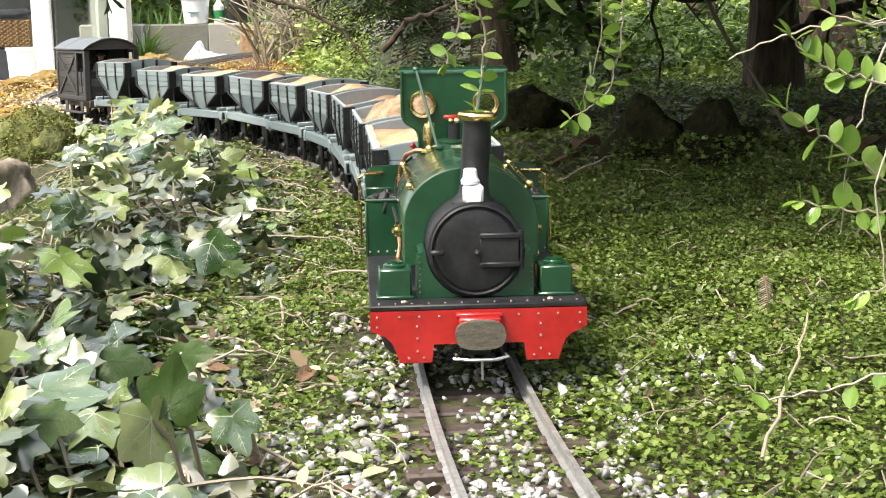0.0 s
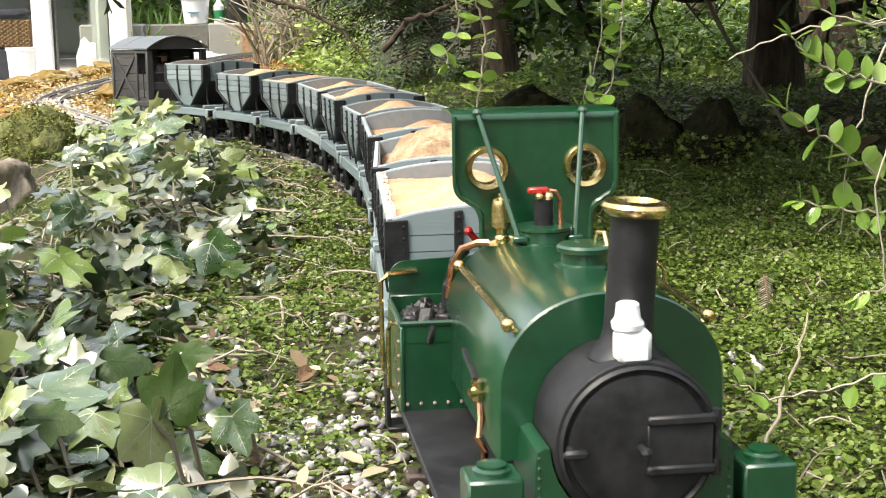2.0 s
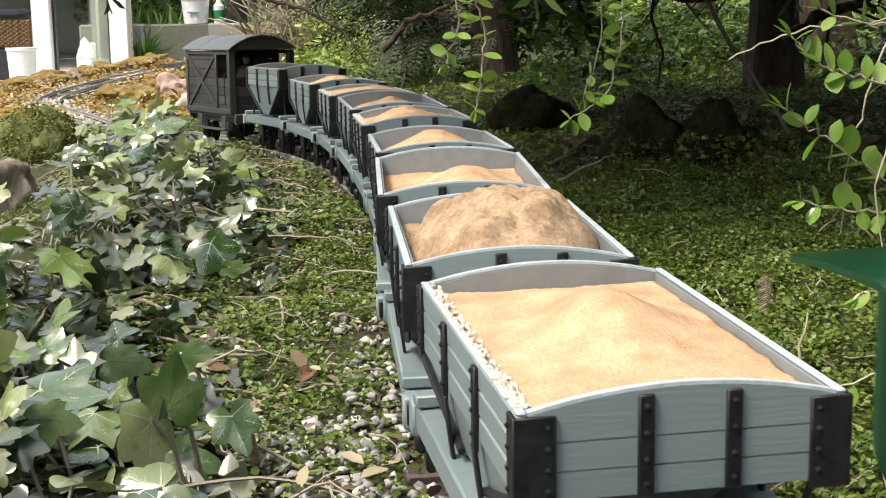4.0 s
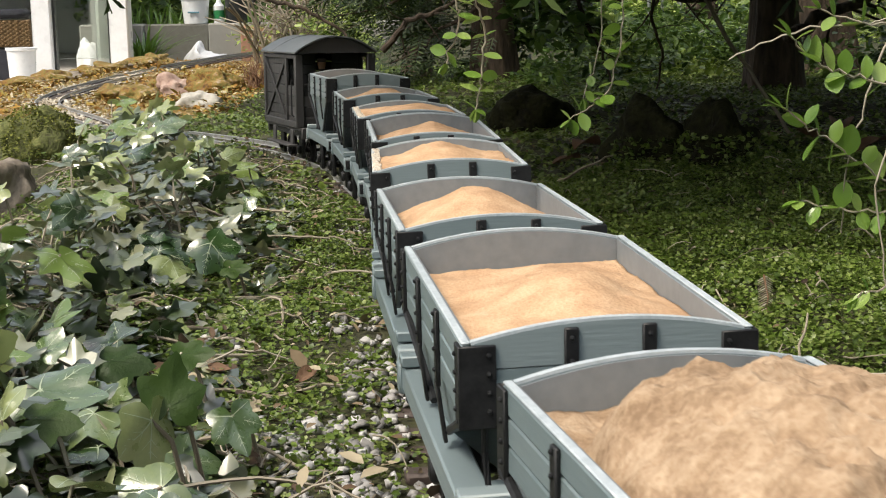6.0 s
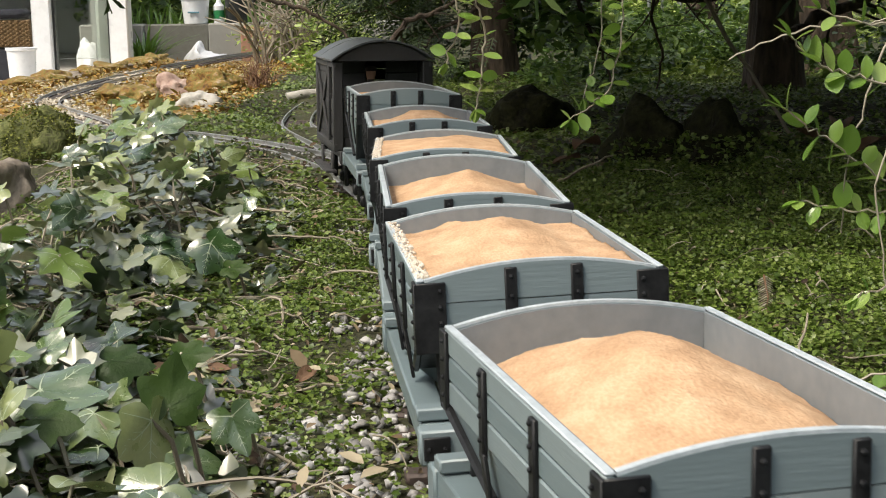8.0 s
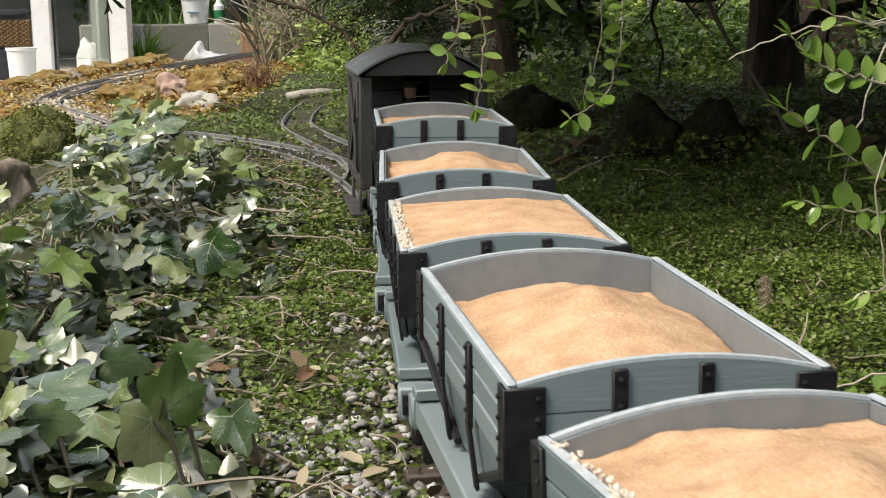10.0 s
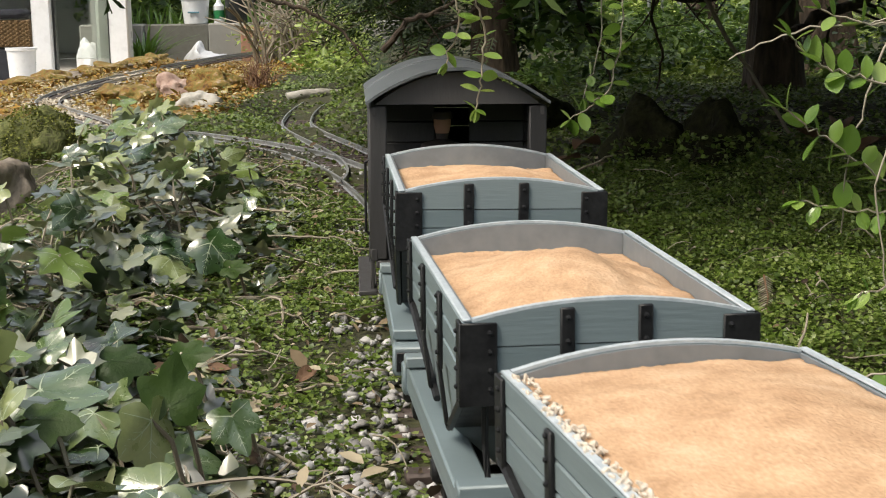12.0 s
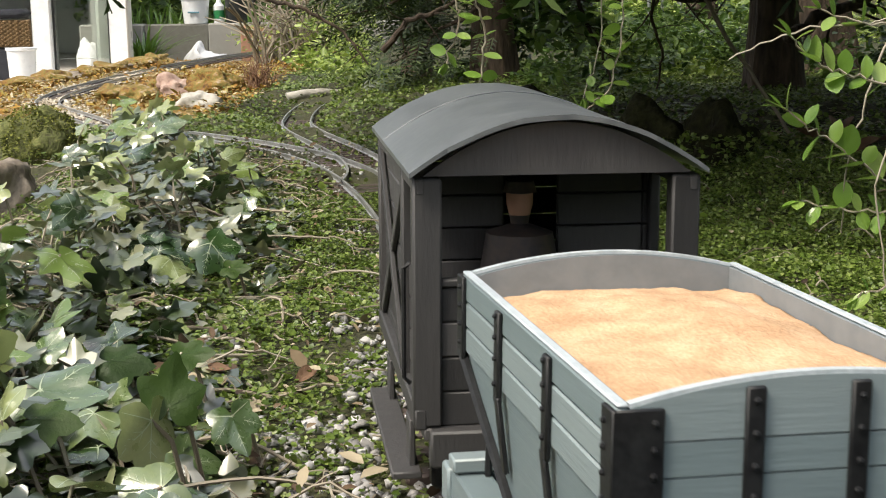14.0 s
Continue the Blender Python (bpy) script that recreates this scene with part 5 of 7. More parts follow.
# ---- ivy ----
def ivy_leaf(seed, material, vein=None):
    """A five-lobed leaf about 1 long, folded on its ribs, with raised pale veins."""
    r = random.Random(seed)
    lobes = [(0, 1.0), (54, 0.80), (-54, 0.80), (112, 0.58), (-112, 0.58)]
    k3 = r.uniform(0.88, 1.1)
    half = [(0, 1.0), (10, 0.86), (27, 0.60), (40, 0.68), (54, 0.80 * k3), (66, 0.66), (84, 0.50), (98, 0.53), (112, 0.58), (130, 0.48), (152, 0.34), (166, 0.16)]
    ctrl = [(-a, q) for a, q in half[:0:-1]] + half
    ca, cr = np.array([c[0] for c in ctrl], float), np.array([c[1] for c in ctrl])
    n = 2 * len(ctrl) - 1
    out = [(radians(a), float(np.interp(a, ca, cr)) * r.uniform(0.97, 1.03)) for a in np.interp(np.linspace(0, 1, n), np.linspace(0, 1, len(ctrl)), ca)]
    fold, curl = r.uniform(0.10, 0.65), r.uniform(-0.60, 0.25)
    wav = r.uniform(0, 6)

    def lift(x, y):
        return -fold * abs(x) * 0.55 + curl * (y * y) * 0.6 + 0.085 * math.sin(5.5 * x + wav) * math.cos(4.5 * y + wav) + 0.10 * x * r_tw
    r_tw = r.uniform(-1, 1)
    vs, fs = [(0, 0.0, lift(0, 0))], []
    for k in (0.45, 0.8, 1.0):
        for a, rad in out:
            x, y = math.sin(a) * rad * k, math.cos(a) * rad * k
            vs.append((x, y, lift(x, y)))
    for i in range(n - 1):
        fs.append((0, 1 + i + 1, 1 + i))
        for q in (0, 1):
            b = 1 + q * n
            fs.append((b + i, b + i + 1, b + n + i + 1, b + n + i))
    nf = len(fs)
    for la, lr in lobes:
        a = radians(la)
        d, p = Vector((math.sin(a), math.cos(a))), Vector((math.cos(a), -math.sin(a)))
        b0 = len(vs)
        m = 6
        for k in range(m + 1):
            u = 0.93 * lr * k / m
            w = 0.012 * (1 - 0.8 * k / m)
            for sgn in (-1, 1):
                x, y = d.x * u + p.x * w * sgn, d.y * u + p.y * w * sgn
                vs.append((x, y, lift(x, y) + 0.006))
        fs += [(b0 + 2 * k, b0 + 2 * k + 1, b0 + 2 * k + 3, b0 + 2 * k + 2) for k in range(m)]
        if lr > 0.7:
            for u0 in (0.28, 0.46, 0.62):
                for sgn in (-1, 1):
                    e = a + sgn * 0.75
                    l = 0.30 * lr * (1 - u0)
                    b0 = len(vs)
                    for u, w in ((0.0, 0.006), (0.5, 0.004), (1.0, 0.001)):
                        for q in (-1, 1):
                            x = d.x * u0 * lr + math.sin(e) * l * u + math.cos(e) * w * q
                            y = d.y * u0 * lr + math.cos(e) * l * u - math.sin(e) * w * q
                            vs.append((x, y, lift(x, y) + 0.005))
                    fs += [(b0 + 2 * k, b0 + 2 * k + 1, b0 + 2 * k + 3, b0 + 2 * k + 2) for k in range(2)]
    me = bpy.data.meshes.new("ivy_leaf")
    me.from_pydata(vs, [], fs)
    me.materials.append(material)
    me.materials.append(vein or M_VEIN)
    me.polygons.foreach_set("material_index", [0] * nf + [1] * (len(fs) - nf))
    me.polygons.foreach_set("use_smooth", [True] * len(fs))
    me.update()
    return me


NLEAF = 45


STANDOUT = [
    (-0.1, 0.5, 0.031, 10, 25, 10, 0.02, 2),
    (-0.144, 0.6, 0.022, 80, 55, 0, 0.019, 2),
    (-0.14, 0.47, 0.036, 85, 60, -10, 0.017, 2),
    (-0.114, 0.6, 0.025, 85, 68, 0, 0.016, 2),
    (-0.128, 0.84, 0.016, 95, 65, 0, 0.014, 2),
    (-0.14, 0.85, 0.029, 140, 35, 20, 0.026, 0),
    (-0.082, 0.53, 0.018, 160, 25, 15, 0.017, 0),
    (-0.105, 0.49, 0.029, 175, 6, 55, 0.0244, 0),
    (-0.152, 0.52, 0.032, 100, 62, -10, 0.028, 0),
    (-0.288, 1.22, 0.046, 200, 38, -15, 0.044, 1),
    (-0.204, 0.82, 0.019, 100, 58, 0, 0.031, 0),
    (-0.175, 0.86, 0.025, 170, 45, 10, 0.03, 0),
]


def build_ivy():
    ivy = thing("ivy_plant", "tangle of dark glossy and young pale ivy over a bank", "ivy")
    dark = [ivy_leaf(i, M_IVY) for i in range(7)]
    young = [ivy_leaf(20 + i, M_IVYLIGHT) for i in range(3)]
    r = random.Random(4)
    made = 0
    stems = Shape()
    tries = 0
    # leaf places: y, sideways share of the bank
    while made < 232 and tries < 6000:
        tries += 1
        y = 0.42 + 1.4 * r.random() ** 0.9
        edge = float(np.interp(y, EDGE_Y, EDGE_X))
        lo = max(-0.335 * y - 0.03, -0.15 - 0.14 * y) if y > 0.7 else -0.335 * y - 0.03
        x = edge - 0.005 - (edge - 0.005 - lo) * r.random()
        if r.random() > 0.35 + sst(0, 0.12, edge - x) or (y > 0.7 and x < -0.125 - 0.14 * y - 0.02 * r.random()):
            continue
        g = float(ground(x, y))
        h = 0.008 + 0.040 * r.random() ** 0.8 * float(sst(-0.01, 0.10, edge - x)) + 0.014 * max(0, math.sin(9 * x + 7 * y))
        if y < 0.62:
            h *= 0.8
        size = (r.uniform(0.010, 0.022) + 0.003 * (y < 0.75)) * (1.4 if r.random() < 0.22 else 1)
        me = r.choice(young) if r.random() < 0.18 + 0.14 * (y > 1.2) + 0.26 * (x < -0.18) else r.choice(dark)
        m = Matrix.Translation((x, y, g + h)) @ pose(0, 0, 0, 12, -12, 0) @ pose(0, 0, 0, 0, 0, r.uniform(0, 360)) @ pose(0, 0, 0, r.gauss(-10, 24), r.gauss(0, 26), 0) @ Matrix.Scale(size, 4)
        part("leaf", me, None, ivy, at=m)
        made += 1
        # leaf stalk down to the bank
        a = r.uniform(0, 6.3)
        d = r.uniform(0.006, 0.03)
        root = (x + d * math.cos(a), y + d * math.sin(a), g + 0.002)
        mid = ((x + root[0]) / 2 + r.uniform(-0.004, 0.004), (y + root[1]) / 2, g + h * 0.72)
        stems.tube([root, mid, (x, y, g + h)], 0.0009, 5, 0.7)
    # large leaves at the near end of the bank
    for i in range(34):
        y = r.uniform(0.40, 0.62)
        x = -0.080 - 0.17 * r.random() * (y / 0.5)
        g = float(ground(x, y))
        h = 0.008 + 0.024 * r.random() * float(sst(-0.075, -0.14, x))
        part("leaf", r.choice(dark if r.random() < 0.85 else young), None, ivy, at=Matrix.Translation((x, y, g + h)) @ pose(0, 0, 0, 0, 0, r.uniform(0, 360)) @ pose(0, 0, 0, r.gauss(-8, 22), r.gauss(0, 22), 0) @ Matrix.Scale(r.uniform(0.012, 0.021), 4))
        stems.tube([(x + 0.012, y + 0.006, g + 0.002), (x + 0.006, y, g + h * 0.7), (x, y, g + h)], 0.0010, 5, 0.7)
    # single leaves that stand out: place, way of the tip, height of the face's look (90 up, 0 level), turn of the face, size, kind
    # kind 2: leaves painted dark as if lit from behind
    under = [ivy_leaf(40 + i, M_IVYBACKLIT, M_IVYBACKLIT) for i in range(2)]
    for x, y, z, tip, up, face, size, kind in STANDOUT:
        n = Vector((math.sin(radians(face)) * math.cos(radians(up)), -math.cos(radians(face)) * math.cos(radians(up)), math.sin(radians(up))))
        t = Vector((math.sin(radians(tip)), -0.15, math.cos(radians(tip))))
        t = (t - n * t.dot(n)).normalized()
        m = Matrix((t.cross(n), t, n)).transposed().to_4x4()
        part("leaf", (dark[int(size * 5000) % 7], young[1], under[int(size * 5000) % 2])[kind], None, ivy, at=Matrix.Translation((x, y, z)) @ m @ Matrix.Scale(size, 4))
        g = float(ground(x, y))
        stems.tube([(x + 0.010, y + 0.012, g), (x + 0.006, y + 0.008, g + 0.7 * max(0.004, z - g)), (x, y + 0.001, z)], 0.0011, 6, 0.7)
    # thick bare stems near the foot of the bank
    for i in range(26):
        y = r.uniform(0.62, 1.6)
        edge = float(np.interp(y, EDGE_Y, EDGE_X))
        x = edge + r.uniform(-0.11, 0.035)
        a, b, l = r.uniform(-0.7, 0.7) + (math.pi if r.random() < 0.4 else 0), r.uniform(-1.4, 1.4), r.uniform(0.03, 0.075)
        up = r.uniform(0.001, 0.008)
        pts = []
        for k in range(10):
            u = k / 9
            x, y = x + l / 9 * math.cos(a + b * u), y + l / 9 * math.sin(a + b * u)
            pts.append((x, y, float(ground(x, y)) + 0.006 + up * math.sin(math.pi * u) + r.uniform(-0.001, 0.001)))
        stems.tube(pts, r.uniform(0.0008, 0.0015), 7, 0.7)
    # runners along the bank
    for i in range(190):
        y = r.uniform(0.45, 1.75)
        edge = float(np.interp(y, EDGE_Y, EDGE_X))
        x = edge + 0.015 - r.random() ** 1.2 * (edge + 0.335 * y + 0.03)
        a, b = r.uniform(-0.9, 0.9) + (math.pi if r.random() < 0.5 else 0), r.uniform(-1.2, 1.2)
        l = r.uniform(0.03, 0.10)
        pts = []
        px, py = x, y
        up = r.uniform(0.001, 0.010)
        for k in range(9):
            u = k / 8
            px, py = px + l / 8 * math.cos(a + b * u), py + l / 8 * math.sin(a + b * u)
            pts.append((px, py, float(ground(px, py)) + 0.003 + up * math.sin(math.pi * u) + r.uniform(-0.001, 0.001)))
        stems.tube(pts, r.uniform(0.0005, 0.0013), 6, 0.6)
    tagged(part("stem_tangle", stems, M_STEM, ivy, "pale woody ivy stems"), kind="stuff")
    # lower layer of smaller leaves
    me0 = ivy_leaf(50, M_IVY)
    tv = np.array([v.co[:] for v in me0.vertices])[:1 + 3 * NLEAF]
    tv = np.concatenate([tv[:1], tv[1 + 2 * NLEAF::2]])
    tf = np.array([(0, i + 1, i) for i in range(1, 23)])
    n = 3400
    y = (0.4 ** 1.4 + rng.random(n) * (1.95 ** 1.4 - 0.4 ** 1.4)) ** (1 / 1.4)
    edge = np.interp(y, EDGE_Y, EDGE_X)
    x = edge + 0.01 - rng.random(n) * (edge + 0.40 * y + 0.05)
    ok = ~((y > 0.7) & (x < -0.13 - 0.14 * y))
    x, y, edge = x[ok], y[ok], edge[ok]
    n = len(x)
    z = ground(x, y) + 0.004 + 0.040 * rng.random(n) ** 1.3 * sst(-0.02, 0.1, edge - x)
    me = scatter("undergrowth", tv, tf, spin(n, 0.5), np.stack([x, y, z], -1), rng.uniform(0.007, 0.018, n), M_IVYSTUFF, True)
    tagged(part("undergrowth", me, None, ivy, "smaller ivy leaves beneath"), kind="stuff")


M_IVYSTUFF = shader("lower_ivy_leaf", [(0.014, 0.030, 0.010), (0.036, 0.062, 0.020), (0.095, 0.125, 0.042), (0.32, 0.32, 0.19)], 0.32, 45, 0.2, by="island", thin=0.15, spec=0.9, coat=1.0, coat_rough=0.3)
for _m in (M_IVY, M_IVYLIGHT, M_IVYSTUFF):
    _m.node_tree.nodes["Principled BSDF"].inputs["Coat IOR"].default_value = 1.70
build_ivy()


# ---- rocks ----
M_PINKROCK = shader("pinkish_rock", [(0.22, 0.14, 0.11), (0.36, 0.25, 0.20), (0.46, 0.36, 0.30)], 0.9, 24, 0.9, depth=0.006)
def rock(name, label, x, y, sx, sy, sz, material, seed, sink=0.25, sub=4, rough=0.40):
    bm = bmesh.new()
    bmesh.ops.create_icosphere(bm, subdivisions=sub, radius=1)
    off = Vector((seed * 3.7, seed * 1.3, seed * 5.1))
    for v in bm.verts:
        n = noise.noise(v.co * 1.3 + off) * rough + abs(noise.noise(v.co * 2.2 + off)) * rough * 0.5 + noise.noise(v.co * 5 + off) * rough * 0.16 + noise.noise(v.co * 15 + off) * rough * 0.06
        v.co *= 1 + n
        v.co = Vector((v.co.x * sx, v.co.y * sy, v.co.z * sz))
    me = bpy.data.meshes.new(name)
    bm.to_mesh(me)
    bm.free()
    me.materials.append(material)
    me.polygons.foreach_set("use_smooth", [True] * len(me.polygons))
    ob = new(name, me)
    ob.matrix_basis = Matrix.Translation((x, y, float(ground(x, y)) + sz * (1 - 2 * sink) * 0.9))
    return tagged(ob, label, "rock", "garden rocks")


rock("mossy_rock", "low rock grown over with bright green moss", -0.462, 1.64, 0.042, 0.05, 0.042, M_GREENMOSS, 1, 0.22)
rock("rock", "brown weathered rock beside the ivy", -0.380, 1.21, 0.034, 0.05, 0.032, M_ROCK, 2, 0.25, rough=0.6)
# these three carry the shade in their own dark colour
rock("mossy_rock", "thinly mossed rock under the trees, shade put into its dark colour", 0.118, 1.88, 0.048, 0.05, 0.038, M_SHADEROCK, 3, 0.40)
rock("rock", "jagged rock with deep shade put into its dark colour", 0.207, 1.40, 0.036, 0.04, 0.046, M_SHADEROCK, 4, 0.40, rough=0.6)
rock("rock", "jagged rock with deep shade put into its dark colour", 0.262, 1.34, 0.032, 0.04, 0.040, M_SHADEROCK, 5, 0.42, rough=0.6)
rock("mossy_rock", "rock capped with orange and olive moss", -0.470, 3.00, 0.050, 0.05, 0.034, M_MOSS, 6, rough=0.6)
rock("rock", "pinkish bare rock beside the track", -0.560, 3.02, 0.036, 0.04, 0.030, M_PINKROCK, 7, rough=0.6)
rock("rock", "pale whitish rock beside the track", -0.435, 2.56, 0.040, 0.04, 0.022, M_PALEROCK, 8, rough=0.5)
rock("mossy_rock", "low cushion of orange moss over stone", -0.600, 2.86, 0.034, 0.05, 0.024, M_MOSS, 9, rough=0.6)
rock("mossy_rock", "low cushion of orange moss over stone", -0.680, 3.02, 0.042, 0.07, 0.018, M_MOSS, 10, rough=0.6)
rock("mossy_rock", "low cushion of orange moss over stone", -0.62, 3.20, 0.040, 0.05, 0.024, M_MOSS, 11, rough=0.6)
for i in range(10):
    rock("mossy_rock" if i % 3 else "rock", "edging stone of the bed, mottled with orange moss", -1.06 + 0.016 * i + 0.012 * (i % 3), 3.42 + 0.15 * i, 0.046 + 0.010 * (i % 2), 0.07, 0.013 + 0.004 * (i % 3), M_MOSS if i % 3 else M_ROCK, 20 + i, rough=0.55)


M_TUFT = shader("moss_tuft", [(0.07, 0.085, 0.014), (0.15, 0.17, 0.028), (0.25, 0.26, 0.06)], 0.9, 60, 0.2, by="island", thin=0.15)


def build_moss_pile():
    """Short olive tufts standing on the mossy rock beside the ivy."""
    n = 4200
    a, b = rng.uniform(0, 2 * np.pi, n), np.arcsin(rng.uniform(-0.3, 1, n))
    q = 1.02 + 0.25 * lumps(a * 0.3, b * 0.3, 0.12) * 0.3
    x, y = -0.462 + 0.047 * q * np.cos(a) * np.cos(b), 1.64 + 0.056 * q * np.sin(a) * np.cos(b)
    z = float(ground(-0.462, 1.64)) + 0.0215 + 0.046 * q * np.sin(b)
    me = scatter("moss_tufts", LEAF_V, LEAF_F, spin(n, 0.9), np.stack([x, y, z], -1), rng.uniform(0.002, 0.005, n), M_TUFT, True)
    tagged(new("moss_tufts", me), "short olive moss tufts covering a rock", "moss", kind="stuff")


build_moss_pile()


def build_rock_cover():
    P = []
    for x, y, rx, rz in ((0.205, 1.40, 0.036, 0.030), (0.258, 1.34, 0.034, 0.028), (0.118, 1.93, 0.05, 0.03)):
        n = 420
        a, b = rng.uniform(0, 2 * np.pi, n), rng.uniform(-0.2, 0.75, n)
        rr = rx * (1.08 + 0.12 * rng.random(n))
        P.append(np.stack([x + rr * np.cos(a) * np.cos(b), y - 0.01 + rr * 1.2 * np.sin(a) * np.cos(b), ground(np.full(n, x), np.full(n, y)) + rz * 1.2 * np.sin(b) + 0.006], -1))
    P = np.concatenate(P)
    me = scatter("rock_creeper", DISC_V, DISC_F, spin(len(P), 0.8), P, rng.uniform(0.003, 0.006, len(P)), M_CREEP, True)
    tagged(new("rock_creeper", me), "creeping leaves climbing over the dark rocks", "ground cover", kind="stuff")


build_rock_cover()


def build_far_litter():
    """Straw-coloured chips and moss tufts on the bed by the far curve."""
    n = 60000
    x, y = rng.uniform(-1.35, -0.35, n), 2.40 + 2.9 * rng.random(n)
    o = np.abs(np.hypot(x[:, None] - LX[None, 520:890:6], y[:, None] - LY[None, 520:890:6])).min(1)
    ok = (x > np.interp(y, [3.1, 4.4, 5.6], [-1.12, -0.98, -0.98])) & (o > 0.055) & (rng.random(n) < 0.35 + 0.5 * sst(0.06, 0.25, o))
    x, y = x[ok], y[ok]
    z = ground(x, y) + 0.003 + np.abs(rng.normal(0, 0.004, len(x)))
    me = scatter("bed_litter", LEAF_V, LEAF_F, spin(len(x), 0.6), np.stack([x, y, z], -1), 0.0075 * np.exp(rng.normal(0, 0.45, len(x))), M_LITTER, False)
    tagged(new("bed_litter", me), "orange moss tufts and straw-coloured chips on the bed", "litter", kind="stuff")


def build_far_ballast():
    n = 5200
    k = rng.integers(530, 890, n)
    o = rng.normal(0, 0.045, n)
    o = np.where(np.abs(np.abs(o) - 0.0232) < 0.006, o * 0.5, o)
    x, y = LX[k] + o * np.cos(LT[k]), LY[k] + o * np.sin(LT[k]) + rng.uniform(-0.005, 0.005, n)
    z = np.minimum(ground(x, y) + 0.001, LZ[k] - 0.005)
    tv, tf = stone_template(9)
    me = scatter("far_ballast", tv, tf, spin(n, 0.6), np.stack([x, y, z], -1), 0.0068 * np.exp(rng.normal(0, 0.3, n)), M_CREAM, False)
    tagged(new("far_ballast", me), "pale cream stone ballast under the far curve", "gravel", kind="stuff")


M_CREAM = shader("cream_ballast", [(0.26, 0.22, 0.155), (0.44, 0.39, 0.30), (0.60, 0.56, 0.47)], 0.9, 200, 0.4, by="island")
build_far_ballast()
M_LITTER = shader("moss_and_straw", [(0.14, 0.070, 0.018), (0.33, 0.170, 0.028), (0.30, 0.245, 0.05), (0.50, 0.43, 0.30)], 0.9, 40, 0.2, by="island")
build_far_litter()


# ---- conservatory door, room behind it, garden wall and what stands there ----
def build_house():
    zb = -0.14
    Y = 5.05
    door = thing("door_1", "white framed glazed patio door, panes reflecting the garden", "door", kind="structure")
    for x0, x1 in ((-1.413, -1.345), (-1.146, -1.078)):
        part("door_frame", Shape().block((x0 + x1) / 2, Y, 1.0, x1 - x0, 0.07, 2.28, 0.006), M_UPVC, door)
        part("bead", Shape().block(x1 + 0.004 if x0 < -1.3 else x0 - 0.004, Y, 1.0, 0.008, 0.03, 2.20, 0.001), M_DARKPLASTIC, door)
    part("threshold", Shape().block(-1.2455, Y, zb + 0.03, 0.190, 0.09, 0.03, 0.004), M_UPVC, door)
    part("top_rail", Shape().block(-1.2455, Y, 2.10, 0.190, 0.07, 0.08, 0.004), M_UPVC, door)
    pane = part("pane", Shape().block(-1.2455, Y, 1.0, 0.19, 0.006, 2.1, 0.001), M_GLASS, door)
    pane.visible_shadow = False
    w = thing("wall_house", "plain house wall beside the patio door", "wall", kind="structure")
    part("wall_panel", Shape().block(-3.9, Y, 1.0, 1.6, 0.12, 2.3, 0.01), M_UPVC, w)
    room = thing("wall_room", "plain walls of the room behind the door", "wall", kind="structure")
    part("wall_panel", Shape().block(-3.4, 7.6, 0.08, 3.2, 0.1, 0.62, 0.01), M_ROOM, room)
    part("wall_panel", Shape().block(-1.48, 6.30, 0.02, 0.08, 2.55, 0.46, 0.01, Euler((0, 0, math.atan(0.26))).to_matrix()), M_ROOM, room)
    tagged(new("floor", Shape().block(-2.80, 6.08, zb - 0.02, 3.52, 3.0, 0.05, 0.004).mesh("floor", M_FLOOR)), "pale paved floor running out of the room to the garden", "floor", kind="structure")
    # low ceiling above the view, added to block skylight from the room
    tagged(new("ceiling", Shape().block(-3.05, 6.70, 0.66, 3.3, 1.9, 0.05, 0.004).mesh("ceiling", M_ROOM)), "low unseen ceiling added to darken the room behind the glass", "ceiling", kind="structure")
    # wicker sofa
    sofa = thing("wicker_sofa", "brown wicker sofa with a dark cushion indoors", "sofa")
    for j in range(13):
        st = Shape().tube([(-2.10 + 0.60 * k / 54, 5.30 + 0.004 * (1 if (k + j) % 2 else -1), -0.010 + 0.0072 * j) for k in range(55)], 0.0042, 6)
        part("wicker_strand", st, M_WICKER, sofa)
    part("back_board", Shape().block(-1.800, 5.318, 0.033, 0.60, 0.02, 0.10, 0.004), M_WICKER, sofa)
    part("cushion", Shape().block(-1.810, 5.36, 0.104, 0.57, 0.14, 0.034, 0.014), M_CUSHION, sofa)
    part("base", Shape().block(-1.800, 5.36, -0.082, 0.57, 0.14, 0.12, 0.01), M_CUSHION, sofa)
    tub = thing("white_planter", "plain white plastic planter by the door", "planter", shape=Shape().lathe([(0.042, 0), (0.049, 0.122), (0.053, 0.124), (0.053, 0.132), (0.048, 0.132), (0.042, 0.02)], 28), material=M_UPVC)
    tub.matrix_basis = Matrix.Translation((-1.420, 4.9, zb + 0.005))
    bag = rock("plastic_bag", "crumpled clear plastic bag standing behind the glass", -1.30, 5.35, 0.042, 0.03, 0.07, M_BAG, 60, sink=0.1, rough=0.45)
    bag.matrix_basis = Matrix.Translation((-1.30, 5.35, zb + 0.07))
    tagged(bag, category="bag", group="bags")
    # retaining wall of rendered blocks
    gw = thing("wall_garden", "low grey rendered block wall, stained", "wall", kind="structure")
    YW = 5.9
    for i in range(6):
        part("block", Shape().block(-1.34 + 0.262 * i + (0.006 if i % 2 else 0), YW + 0.05, -0.042, 0.258, 0.10, 0.178 - 0.004 * (i % 2), 0.006), M_WALL, gw)
    part("backing", Shape().block(-0.68, YW + 0.09, -0.055, 1.55, 0.05, 0.185, 0.004), M_WALL, gw)
